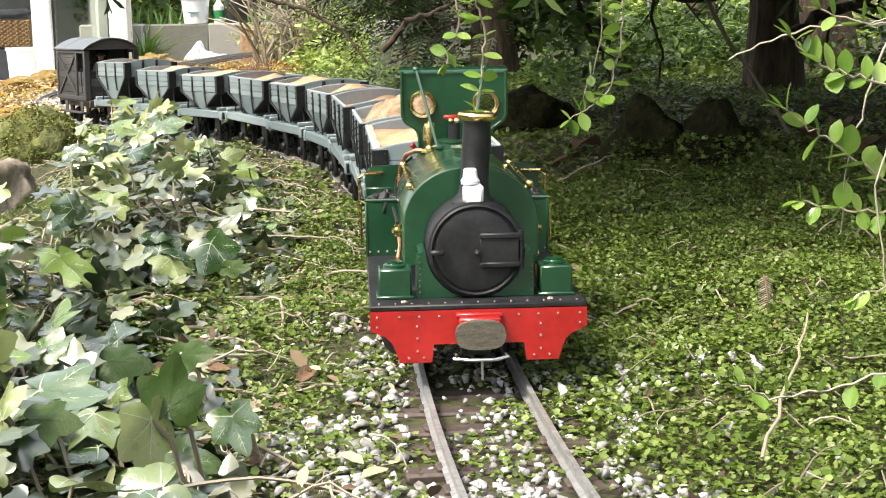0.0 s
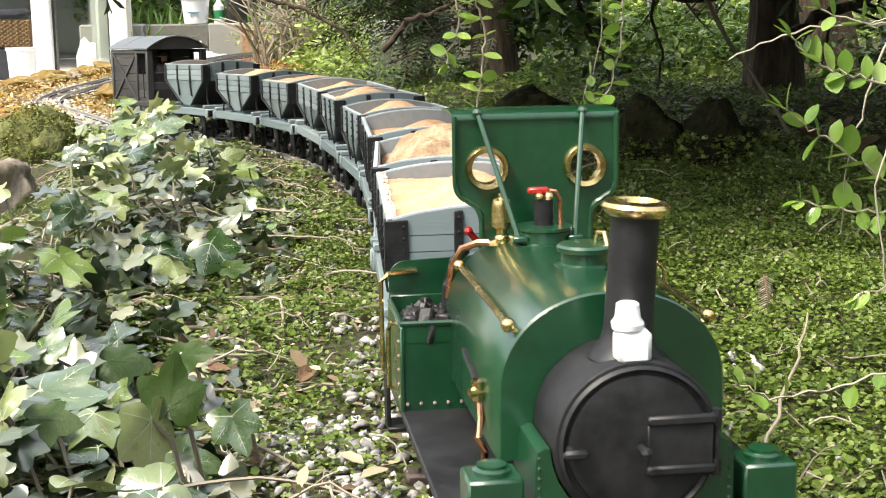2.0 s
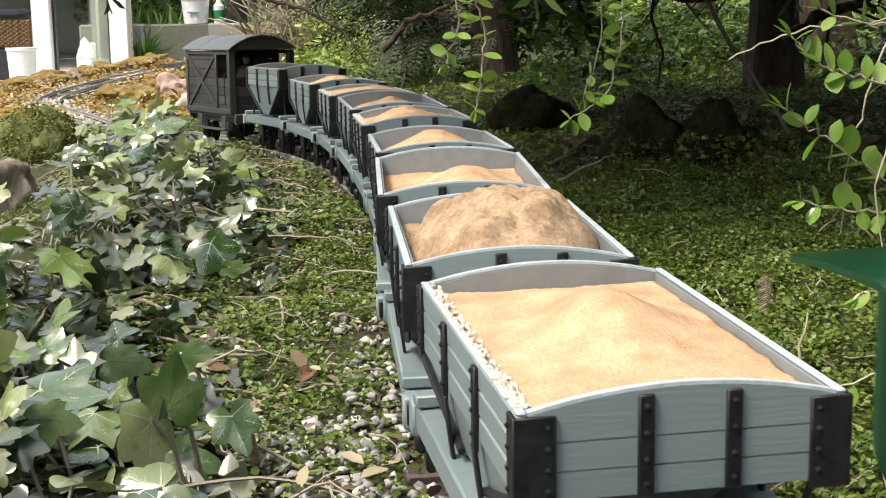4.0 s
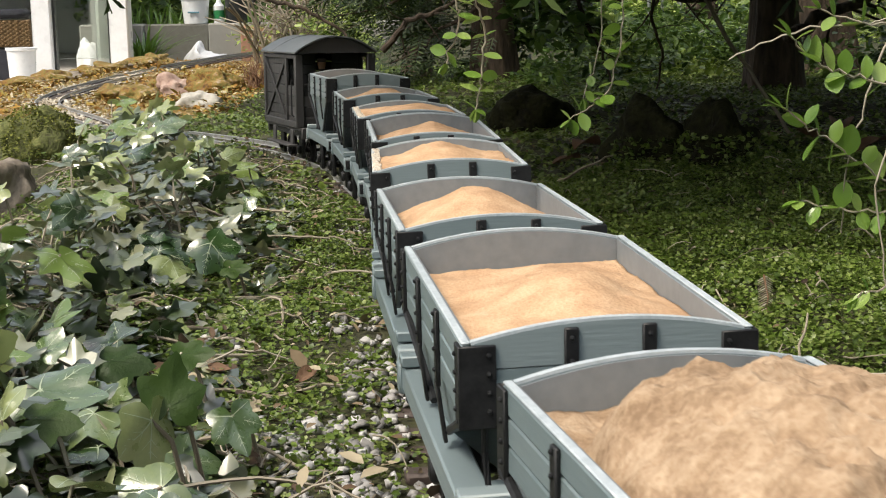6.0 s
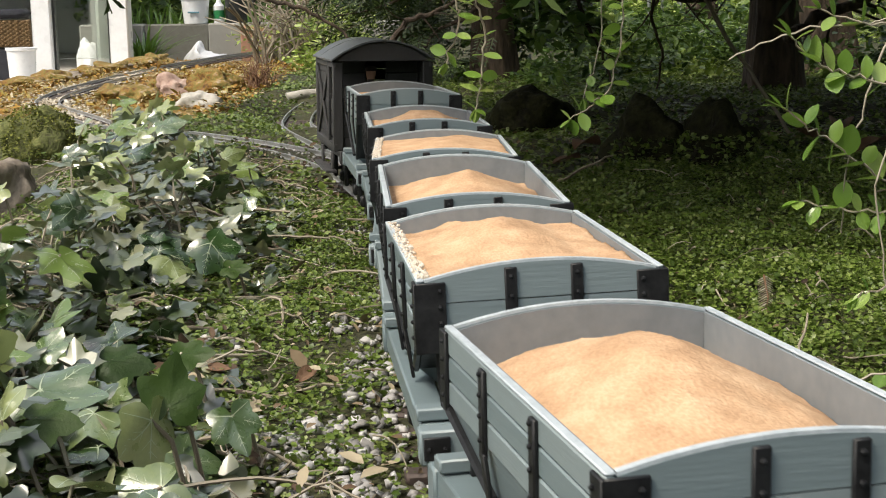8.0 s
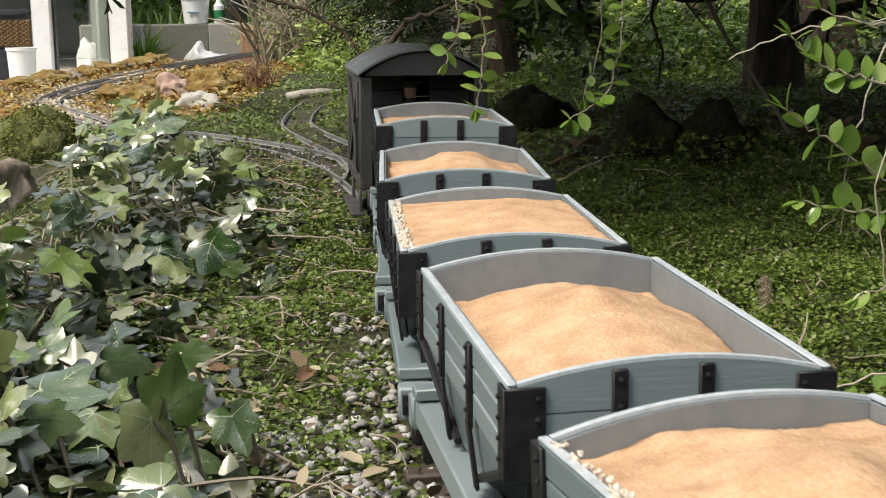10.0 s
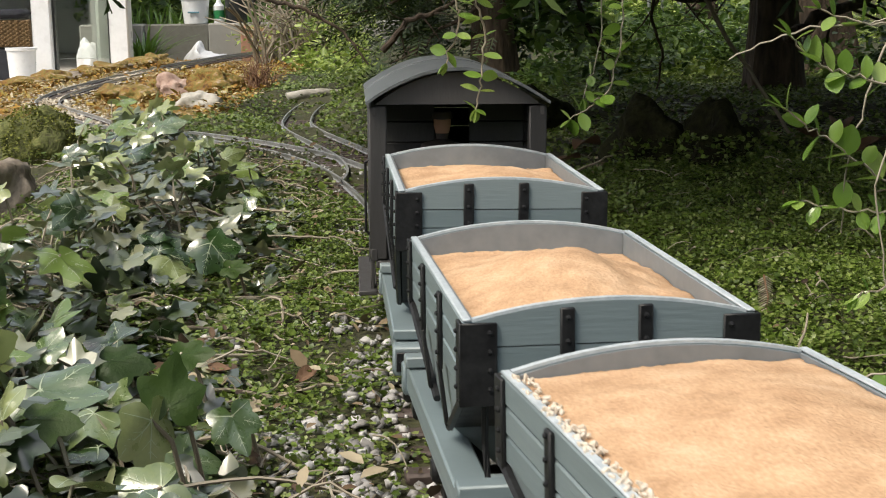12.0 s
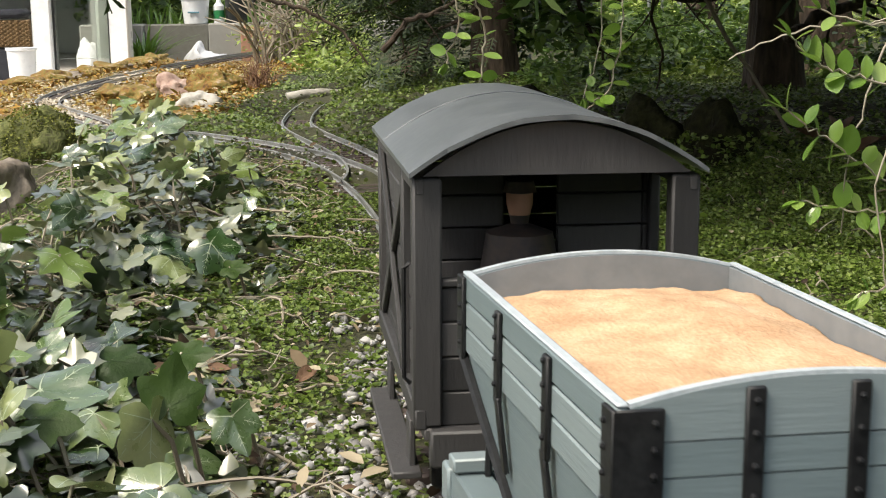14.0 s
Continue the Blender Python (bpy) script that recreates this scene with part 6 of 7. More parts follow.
    part("brick_pier", Shape().block(-0.755, YW - 0.035, -0.040, 0.10, 0.06, 0.15, 0.006), M_POT, gw, "reddish brick pier before the blocks")
    zt = 0.0465
    t2 = thing("paint_tub", "white plastic tub with a faded printed label on the wall", "tub")
    part("body", Shape().lathe([(0.048, 0), (0.057, 0.092), (0.061, 0.095), (0.061, 0.104), (0.054, 0.106), (0.001, 0.106)], 30, Matrix.Translation((-1.000, YW + 0.05, zt))), M_UPVC, t2)
    part("label_bars", Shape().block(-1.000, YW - 0.006, zt + 0.045, 0.046, 0.004, 0.007, 0.001), M_INK, t2)
    b = thing("spray_bottle", "white bottle with a green label on the garden wall", "bottle")
    part("body", Shape().lathe([(0.020, 0), (0.022, 0.004), (0.022, 0.07), (0.010, 0.085), (0.008, 0.10), (0.001, 0.101)], 18, Matrix.Translation((-0.905, YW + 0.05, zt))), M_UPVC, b)
    part("label_band", Shape().lathe([(0.0225, 0.018), (0.0225, 0.052)], 18, Matrix.Translation((-0.905, YW + 0.05, zt)), close=False), M_GREENPLASTIC, b)
    c = thing("watering_can", "dark plastic watering can on the garden wall", "watering can")
    part("body", Shape().lathe([(0.045, 0), (0.045, 0.10), (0.03, 0.115), (0.001, 0.116)], 22, Matrix.Translation((-0.835, YW + 0.06, zt))), M_DARKPLASTIC, c)
    part("spout", Shape().tube([(-0.81, YW + 0.05, zt + 0.02), (-0.77, YW + 0.04, zt + 0.07), (-0.745, YW + 0.03, zt + 0.11)], 0.009, 8), M_DARKPLASTIC, c)
    p = thing("plant_pot", "weathered terracotta plant pot on the bed", "pot", shape=Shape().lathe([(0.045, 0), (0.060, 0.10), (0.066, 0.102), (0.066, 0.125), (0.058, 0.125), (0.05, 0.03)], 24), material=M_POT)
    p.matrix_basis = Matrix.Translation((-0.645, 5.62, float(ground(-0.645, 5.62)) - 0.004))
    # white sack: a slumped bag with a pointed tied neck
    bm = bmesh.new()
    bmesh.ops.create_icosphere(bm, subdivisions=4, radius=1)
    for v in bm.verts:
        c = v.co.copy()
        neck = math.exp(-((c.x + 0.55) / 0.32) ** 2)
        tall = 0.30 + 0.62 * neck + 0.12 * max(0, -c.x)
        fold = 0.16 * abs(noise.noise(c * 2.6 + Vector((4, 1, 7)))) + 0.07 * noise.noise(c * 7)
        v.co = Vector(((c.x * (1 - 0.30 * neck * max(0, c.z)) + fold) * 0.092, (c.y + fold) * 0.045, (max(c.z, -0.25) * (tall + fold) + 0.08) * 0.085))
    me = bpy.data.meshes.new("plastic_bag")
    bm.to_mesh(me)
    bm.free()
    me.materials.append(M_BAG)
    me.polygons.foreach_set("use_smooth", [True] * len(me.polygons))
    bg = tagged(new("plastic_bag", me), "white plastic sack lying crumpled before the wall", "bag", "bags")
    bg.matrix_basis = Matrix.Translation((-0.875, 5.42, float(ground(-0.875, 5.42)) + 0.012))


build_house()


# ---- strappy leaves and shrubs behind ----
def blades(name, label, cx, cy, n, spread, length, material, base=None, category="grass"):
    s = Shape()
    r = random.Random(int(cx * 100) + int(cy * 10))
    for i in range(n):
        x, y = cx + r.uniform(-1, 1) * spread, cy + r.uniform(-1, 1) * spread * 0.3
        z = (float(ground(x, y)) if base is None else base) - 0.002
        a, l, lean = r.uniform(0, 6.3), length * r.uniform(0.6, 1.1), r.uniform(0.2, 0.9)
        w = r.uniform(0.02, 0.045) * length
        d, q = Vector((math.cos(a), math.sin(a), 0)), Vector((-math.sin(a), math.cos(a), 0))
        vs = []
        for k in range(6):
            u = k / 5
            c = Vector((x, y, z)) + d * l * lean * u * u + Vector((0, 0, l * (u - 0.45 * lean * u * u)))
            ww = w * (1 - u ** 2) + 0.0004
            vs += [c - q * ww, c + Vector((0, 0, -ww * 0.3)), c + q * ww]
        s.add(vs, [(3 * k + j, 3 * k + j + 1, 3 * k + j + 4, 3 * k + j + 3) for k in range(5) for j in (0, 1)])
    ob = new(name, s.mesh(name, material))
    return tagged(ob, label, category, kind="stuff" if n > 60 else "")


blades("strappy_plants", "clump of arching strappy green leaves above the wall", -1.05, 6.15, 150, 0.36, 0.17, M_SPRIG, 0.0, "plant")
blades("grass_tuft", "tuft of fine bright green grass by the door", -1.075, 5.25, 60, 0.035, 0.24, M_SPRIG, -0.135, "grass")


def foliage(name, label, boxes, size, material, tilt=0.7, category="shrub"):
    """Leaves in uneven clumps: boxes of (x, y, z, rx, ry, rz, leaves, clumps)."""
    P, S = [], []
    for x, y, z, rx, ry, rz, n, k in boxes:
        c = rng.normal(size=(k, 3))
        c /= np.maximum(1, np.linalg.norm(c, axis=1) / 1.2)[:, None]
        c = c * np.array([rx, ry, rz]) * 0.75 + np.array([x, y, z])
        j = rng.integers(0, k, n)
        q = rng.normal(size=(n, 3))
        q /= np.linalg.norm(q, axis=1)[:, None]
        q *= (rng.random(n) ** 0.45)[:, None]
        P.append(c[j] + q * np.array([rx, ry, rz]) * (1.6 / max(2, k) ** 0.5))
        S.append(size * np.exp(rng.normal(0, 0.25, n)))
    P, S = np.concatenate(P), np.concatenate(S)
    g = ground(P[:, 0], P[:, 1]) + 0.004
    P[:, 2] = np.maximum(P[:, 2], g)
    me = scatter(name, LEAF_V, LEAF_F, spin(len(P), tilt), P, S, material, True)
    return tagged(new(name, me), label, category, kind="stuff")


# lighter copy of the shrub leaf: sunlight on far foliage put into colour
M_SUNLITBUSH = shader("sun_brightened_leaf", [(0.08, 0.14, 0.016), (0.24, 0.33, 0.05), (0.42, 0.50, 0.15)], 0.38, 30, 0.1, by="island", thin=0.3)


# far hedge that closes the garden
def build_hedge():
    s = Shape()
    for x0, y0, x1, y1 in ((-2.5, 9.5, 6.5, 8.5), (6.5, 8.5, 6.5, -3.0), (6.5, -3.0, -6.5, -3.5), (-6.5, -3.5, -6.5, 9.5), (-6.5, 9.5, -2.5, 9.5)):
        n = 24
        vs, fs = [], []
        for k in range(n + 1):
            x, y = x0 + (x1 - x0) * k / n, y0 + (y1 - y0) * k / n
            top = ((2.6 if x > 0 else 1.1) if y > 5 or x > 3 else 0.9) + 0.35 * math.sin(1.7 * k) + 0.2 * math.sin(4.1 * k)
            dx, dy = (y1 - y0), -(x1 - x0)
            l = math.hypot(dx, dy)
            for w, z in ((0.3, -0.8), (0.35, top * 0.6), (0.1, top), (-0.2, top), (-0.4, -0.8)):
                vs.append((x + dx / l * w, y + dy / l * w, z))
        for k in range(n):
            for j in range(4):
                fs.append((5 * k + j, 5 * k + j + 1, 5 * k + 5 + j + 1, 5 * k + 5 + j))
        s.add(vs, fs)
    tagged(new("hedge", s.mesh("hedge", M_HEDGE, 0)), "dense dark green hedge round the garden", "hedge", kind="structure")


M_HEDGE = shader("hedge_mass", [(0.010, 0.022, 0.006), (0.035, 0.070, 0.014), (0.085, 0.13, 0.03)], 0.8, 6, 1.0, fine=7, depth=0.05)
build_hedge()
# hedge face takes the brightened leaf, so its sunlight is painted in
foliage("hedge_leaves", "loose leafy face of the far hedge", [(x, 8.3 - 0.05 * abs(x), 0.7, 0.7, 0.25, 0.9, 2600, 14) for x in np.arange(-2.0, 5.0, 0.9)], 0.07, M_SUNLITBUSH)

# shrubs between the trunks
foliage("shrub", "leafy green undergrowth shrub in dappled light", [(0.70, 3.6, 0.02, 0.30, 0.35, 0.10, 2600, 14), (0.55, 4.4, 0.10, 0.35, 0.3, 0.20, 2400, 14)], 0.024, M_BUSH)
foliage("shrub", "small-leaved shrub behind the trunks, sunlight put into its leaf colour", [(0.95, 5.2, 0.20, 0.6, 0.4, 0.30, 5200, 22)], 0.030, M_SUNLITBUSH)
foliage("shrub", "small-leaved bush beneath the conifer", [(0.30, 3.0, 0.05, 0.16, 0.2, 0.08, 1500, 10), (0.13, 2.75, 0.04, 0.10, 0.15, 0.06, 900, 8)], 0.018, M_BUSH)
foliage("shrub", "tangled pale shrub beyond the far bend", [(-0.42, 4.6, 0.03, 0.16, 0.25, 0.10, 1500, 12), (-0.28, 3.7, -0.01, 0.10, 0.2, 0.07, 900, 9), (-0.36, 4.1, 0.06, 0.20, 0.3, 0.10, 1400, 12)], 0.015, M_SUNLITBUSH)
foliage("shrub", "yellow-green leafy bush over the garden wall", [(-0.45, 6.6, 0.22, 0.35, 0.3, 0.20, 2600, 14), (-1.3, 6.9, 0.2, 0.5, 0.3, 0.25, 2600, 14)], 0.040, M_BUSH)
foliage("shrub", "dark leafy shrub at the edge of the shade", [(0.72, 2.4, 0.06, 0.22, 0.2, 0.10, 1800, 12)], 0.016, M_BUSH)


def twiggy(name, label, cx, cy, n, spread, height, material, r0=0.002, category="plant"):
    s = Shape()
    r = random.Random(int(cy * 77))
    for i in range(n):
        x, y = cx + r.uniform(-1, 1) * spread * 0.4, cy + r.uniform(-1, 1) * spread * 0.4
        z = float(ground(x, y)) - 0.003
        a, lean = r.uniform(0, 6.3), r.uniform(0.1, 0.9)
        h = height * r.uniform(0.5, 1.1)
        pts = [(x + math.cos(a) * spread * lean * u * u + r.uniform(-1, 1) * 0.006, y + math.sin(a) * spread * lean * u * u, z + h * u * (1 - 0.3 * lean * u)) for u in np.linspace(0, 1, 6)]
        s.tube(pts, r0 * r.uniform(0.6, 1.2), 5, 0.4)
    return tagged(new(name, s.mesh(name, material)), label, category)


M_DEADSTEM = shader("reddish_dead_stem", [(0.11, 0.050, 0.028), (0.22, 0.12, 0.07), (0.32, 0.21, 0.13)], 0.8, 60, 0.3, by="island")
twiggy("dead_bush", "dried reddish-brown stems of a dead plant", -0.375, 2.98, 80, 0.06, 0.085, M_DEADSTEM, 0.0014)
twiggy("bare_shrub", "pale bare woody stems of a climbing shrub", -0.42, 4.1, 90, 0.26, 0.26, M_STEM, 0.0045)
log = Shape().tube([(-0.30, 2.80, -0.030), (-0.27, 2.81, -0.024), (-0.235, 2.83, -0.022), (-0.205, 2.86, -0.026)], 0.011, 12, 0.7)
thing("driftwood", "short pale bleached log lying on the ground", "log", shape=log, material=M_PALEROCK)


# ---- trees ----
def trunk_mesh(pts, r0, r1, seed, seg=20):
    r = random.Random(seed)
    s = Shape()
    pts = [Vector(p) for p in pts]
    n = len(pts)
    vs, fs = [], []
    for i, p in enumerate(pts):
        u = i / (n - 1)
        rad = r0 + (r1 - r0) * u + (r0 * 0.5 * max(0, 1 - u * 9))
        for j in range(seg):
            a = 2 * math.pi * j / seg
            k = rad * (1 + 0.16 * noise.noise(Vector((math.cos(a) * 2, math.sin(a) * 2, u * 9 + seed))) + 0.08 * math.sin(5 * a + seed))
            vs.append((p.x + k * math.cos(a), p.y + k * math.sin(a), p.z))
    for i in range(n - 1):
        for j in range(seg):
            j2 = (j + 1) % seg
            fs.append((i * seg + j, i * seg + j2, (i + 1) * seg + j2, (i + 1) * seg + j))
    return s.add(vs, fs)


# a drooping conifer spray: twig with two rows of needles
def spray():
    vs, fs = [], []
    n = 8
    for i in range(n):
        u = i / n
        for sgn in (-1, 1):
            b = len(vs)
            l = 0.21 * (1 - 0.55 * u)
            y = u
            vs += [(0, y, -0.22 * u * u), (sgn * l * 0.55, y + 0.075, -0.22 * u * u + 0.01), (sgn * l, y + 0.13, -0.22 * u * u - 0.02), (sgn * l * 0.45, y + 0.115, -0.22 * u * u - 0.005)]
            fs.append((b, b + 1, b + 2, b + 3) if sgn > 0 else (b + 3, b + 2, b + 1, b))
    b = len(vs)
    vs += [(-0.012, 0, 0), (0.012, 0, 0), (0.006, 1, -0.22), (-0.006, 1, -0.22)]
    fs.append((b, b + 1, b + 2, b + 3))
    return vs, fs


SPRAY_V, SPRAY_F = spray()


def conifer(label, base, lean, height, r0, boughs, seed, sprays, size):
    """Trunk, boughs with drooping sprays of needles."""
    x, y = base
    z = float(ground(x, y)) - 0.02
    r = random.Random(seed)
    t = thing("conifer_tree", label, "tree", "trees over the railway")
    pts = [(x + lean[0] * u * height + 0.02 * math.sin(5 * u + seed), y + lean[1] * u * height, z + height * u) for u in np.linspace(0, 1, 14)]
    part("trunk", trunk_mesh(pts, r0, r0 * 0.45, seed), M_BARK, t, "dark ridged bark trunk")
    P, T, S = [], [], []
    for bx, by, bz, ex, ey, ez in boughs:
        a, e = Vector((bx, by, bz)), Vector((ex, ey, ez))
        pp = [a.lerp(e, u) + Vector((r.uniform(-1, 1) * 0.015, r.uniform(-1, 1) * 0.015, -0.10 * math.sin(u * 2.2) * (e - a).length * 0.5)) for u in np.linspace(0, 1, 8)]
        part("bough", Shape().tube(pp, r0 * 0.16, 7, 0.25), M_BARK, t)
        for k in range(sprays):
            u = r.random() ** 0.8
            i = min(6, int(u * 7))
            p = pp[i].lerp(pp[i + 1], u * 7 - i)
            P.append(p + Vector((r.gauss(0, 0.035), r.gauss(0, 0.035), r.gauss(-0.02, 0.03))))
            d = (e - a).normalized()
            yaw = math.atan2(-d.x, d.y) + r.gauss(0, 0.8)
            T.append(np.array((pose(0, 0, 0, 0, 0, math.degrees(yaw)) @ pose(0, 0, 0, r.gauss(-25, 22), r.gauss(0, 25), 0)).to_3x3()))
            S.append(size * r.uniform(0.6, 1.3))
    me = scatter("crown", SPRAY_V, SPRAY_F, np.array(T), np.array([p[:] for p in P]), S, M_YEW, False)
    part("crown", me, None, t, "dark drooping needle sprays")
    return t


r_ = random.Random(9)
bA = [(0.10, 2.7, 0.16 + 0.07 * i, 0.10 - r_.uniform(0.08, 0.33), 2.7 - r_.uniform(-0.2, 0.55), 0.10 + 0.05 * i + r_.uniform(-0.06, 0.04)) for i in range(10)]
bA += [(0.10, 2.7, 0.25 + 0.05 * i, 0.10 + r_.uniform(0.0, 0.35), 2.7 - r_.uniform(-0.3, 0.5), 0.17 + 0.06 * i) for i in range(5)]
conifer("dark yew with low drooping branches behind the track", (0.10, 2.72), (0.01, 0.0), 1.7, 0.034, bA, 3, 75, 0.085)
bB = [(-0.02, 2.95, 0.20 + 0.06 * i, -0.03 - r_.uniform(0.0, 0.17), 2.95 - r_.uniform(-0.2, 0.4), 0.12 + 0.05 * i) for i in range(9)]
conifer("dark yew with a slender trunk in deep shade", (-0.03, 3.05), (0.0, 0.02), 1.6, 0.024, bB, 5, 65, 0.085)
bC = [(0.62, 2.25, 0.35 + 0.09 * i, 0.62 + r_.uniform(-0.55, 0.45), 2.2 - r_.uniform(-0.4, 0.7), 0.34 + 0.10 * i) for i in range(18)]
conifer("broad dark tree leaning over the shaded bank", (0.510, 2.25), (-0.04, 0.05), 1.8, 0.034, bC, 7, 70, 0.10)
bD = [(0.48, 3.3, 0.3 + 0.09 * i, 0.48 + r_.uniform(-0.5, 0.6), 3.3 - r_.uniform(-0.4, 0.6), 0.3 + 0.10 * i) for i in range(5)]
conifer("tall dark tree standing in the shade", (0.66, 3.55), (0.0, 0.0), 2.0, 0.034, bD, 11, 60, 0.11)
bE = [(1.2, 2.6, 0.5 + 0.09 * i, 1.2 + r_.uniform(-0.8, 0.5), 2.6 - r_.uniform(-0.5, 1.2), 0.5 + 0.10 * i) for i in range(14)]
conifer("dark tree at the side of the bank", (1.22, 2.7), (0.0, 0.0), 2.0, 0.05, bE, 13, 70, 0.13)


# unseen boughs, added above the view to keep light off the bank
bF = []
for i in range(76):
    ex, ey = r_.uniform(-0.05, 1.0), r_.uniform(0.75, 2.25)
    ex -= 0.26 * float(sst(1.15, 1.5, ey))
    bF.append((0.66 - 0.10, 2.25, 0.55 + 0.01 * i, ex, ey, 0.40 + 0.16 * r_.random() + 0.05 * max(0, ey - 1.6)))
conifer("spreading yew with unseen boughs added to shade the bank", (0.80, 2.95), (-0.09, -0.10), 1.9, 0.055, bF, 17, 80, 0.13)
# more boughs out of view, added to shade the rocks and far wagons
bG = [(0.62, 2.1, 0.60, r_.uniform(-0.14, 0.34), r_.uniform(0.92, 1.55), 0.38 + 0.10 * r_.random()) for i in range(34)]
bG += [(0.62, 2.1, 0.62, r_.uniform(-0.32, 0.12), r_.uniform(1.40, 2.1), 0.40 + 0.16 * r_.random()) for i in range(24)]
conifer("yew added out of view, its low boughs shading the rocks", (0.95, 2.25), (-0.18, -0.06), 1.7, 0.050, bG, 19, 85, 0.13)
# high canopy out of view, added only to block sun and sky
bH = [(0.95, 1.9, 0.75, r_.uniform(-0.16, 1.25), r_.uniform(0.68, 2.3), 0.58 + 0.30 * r_.random()) for i in range(96)]
conifer("yew added out of view, its high boughs shading the bank", (1.30, 1.75), (-0.20, 0.06), 1.9, 0.060, bH, 23, 60, 0.22)
foliage("undergrowth", "mixed small-leaved evergreen undergrowth in the shade", [(0.30 + 0.22 * i, 2.5 + 0.35 * (i % 3), 0.03 + 0.02 * (i % 2), 0.15, 0.22, 0.05, 1500, 12) for i in range(5)], 0.014, M_BUSH, category="undergrowth")
# sunlight on the slope is painted through the brightened leaf colour
foliage("undergrowth", "speckled ground leaves, the slope's sunlight put into their pale colour", [(0.46, 3.2, 0.01, 0.16, 0.4, 0.06, 5200, 30), (0.62, 3.6, 0.03, 0.22, 0.5, 0.06, 5200, 24), (0.75, 4.6, 0.10, 0.30, 0.5, 0.12, 4200, 20), (1.15, 4.4, 0.10, 0.3, 0.5, 0.14, 3600, 20)], 0.017, M_SUNLITBUSH, category="undergrowth")
foliage("undergrowth", "curtain of trailing evergreen leaves below the boughs", [(0.13 + 0.07 * i, 1.95 + 0.1 * (i % 2), 0.165 - 0.012 * (i % 3), 0.035, 0.06, 0.055, 170, 6) for i in range(2)], 0.020, M_BUSH, 1.1, category="undergrowth")
n_ = 60000
x_, y_ = rng.uniform(-2.0, 2.4, n_), rng.uniform(-1.2, 4.5, n_)
ok_ = (np.abs(x_) > 0.38 * y_ + 0.04) & (np.abs(off_track(x_, y_)) > 0.04) & ~((x_ < -0.9) & (y_ > 2.4)) & (rng.random(n_) < 0.45 + 0.4 * lumps(x_, y_, 0.2)) & (np.hypot(x_, y_) > 0.3)
x_, y_ = x_[ok_], y_[ok_]
tagged(new("outer_ground_cover", scatter("outer_ground_cover", LEAF_V, LEAF_F, spin(len(x_), 0.5), np.stack([x_, y_, ground(x_, y_) + 0.004], -1), rng.uniform(0.012, 0.024, len(x_)), M_CREEP, True)), "low green ground cover beside the railway", "ground cover", kind="stuff")


# ---- hanging and leaning sprigs with paired oval leaves ----
def oval_leaf(seed):
    r = random.Random(seed)
    s = Shape()
    n = 7
    vs, fs = [], []
    fold, curl = r.uniform(0.10, 0.30), r.uniform(-0.3, 0.2)
    for k in range(n):
        u = k / (n - 1)
        w = 0.37 * math.sin(math.pi * min(1, u * 0.96 + 0.03)) ** 0.7
        for x in (-1, -0.5, 0, 0.5, 1):
            vs.append((w * x, u, fold * abs(w * x) + curl * u * u * 0.5))
    for k in range(n - 1):
        fs += [(5 * k + j, 5 * k + j + 1, 5 * k + 6 + j, 5 * k + 5 + j) for j in range(4)]
    me = bpy.data.meshes.new("sprig_leaf")
    me.from_pydata(vs, [], fs)
    me.materials.append(M_SPRIG)
    me.polygons.foreach_set("use_smooth", [True] * len(fs))
    return me


OVALS = [oval_leaf(i) for i in range(5)]


def at_view(px, py, d):
    """A point d metres ahead of the eye along +y, by its bearing: across and down, in thousandths."""
    return Vector((px * d / 1000, d, 0.179 - py * d / 1000))


def sprig(label, pts, size, step, seed, r0=0.0006, every=1.0):
    """Stem through points (x, y, z) with pairs of leaves along it."""
    r = random.Random(seed)
    t = thing("sprig", label, "twig", "leafy sprigs")
    P = []
    pts = [Vector(p) for p in pts]
    for a, b in zip(pts[:-1], pts[1:]):
        for k in range(6):
            P.append(a.lerp(b, k / 6) + Vector((r.gauss(0, 0.0006), 0, r.gauss(0, 0.0006))))
    P.append(pts[-1])
    part("stem", Shape().tube(P, r0, 6, 0.6), M_STEM, t)
    run = 0.0
    for a, b in zip(P[:-1], P[1:]):
        run += (b - a).length
        if run < step:
            continue
        run = 0
        d = (b - a).normalized()
        for sgn in (-1, 1):
            if r.random() > every:
                continue
            side = d.cross(Vector((0, -1, 0.35))).normalized() * sgn
            way = (side * r.uniform(0.7, 1.1) + d * r.uniform(0.15, 0.6) + Vector((0, r.uniform(-0.35, 0.2), r.uniform(-0.1, 0.25)))).normalized()
            q = way.to_track_quat("Y", "Z").to_matrix().to_4x4()
            m = Matrix.Translation(b) @ q @ pose(0, 0, 0, r.gauss(15, 15), r.gauss(0, 30), 0) @ Matrix.Scale(size * r.uniform(0.7, 1.25), 4)
            part("leaf", r.choice(OVALS), None, t, at=m)
    # leaves at the tip
    d = (P[-1] - P[-2]).normalized()
    for k in range(3):
        way = (d + Vector((r.uniform(-0.5, 0.5), r.uniform(-0.2, 0.2), r.uniform(-0.5, 0.5)))).normalized()
        part("leaf", r.choice(OVALS), None, t, at=Matrix.Translation(P[-1]) @ way.to_track_quat("Y", "Z").to_matrix().to_4x4() @ Matrix.Scale(size * 0.8, 4))
    return t


def chain(d, *bear):
    """Points at d metres ahead from bearings (across, down) in thousandths of the distance."""
    return [at_view(a, b, d + (e[0] if e else 0)) for a, b, *e in bear]


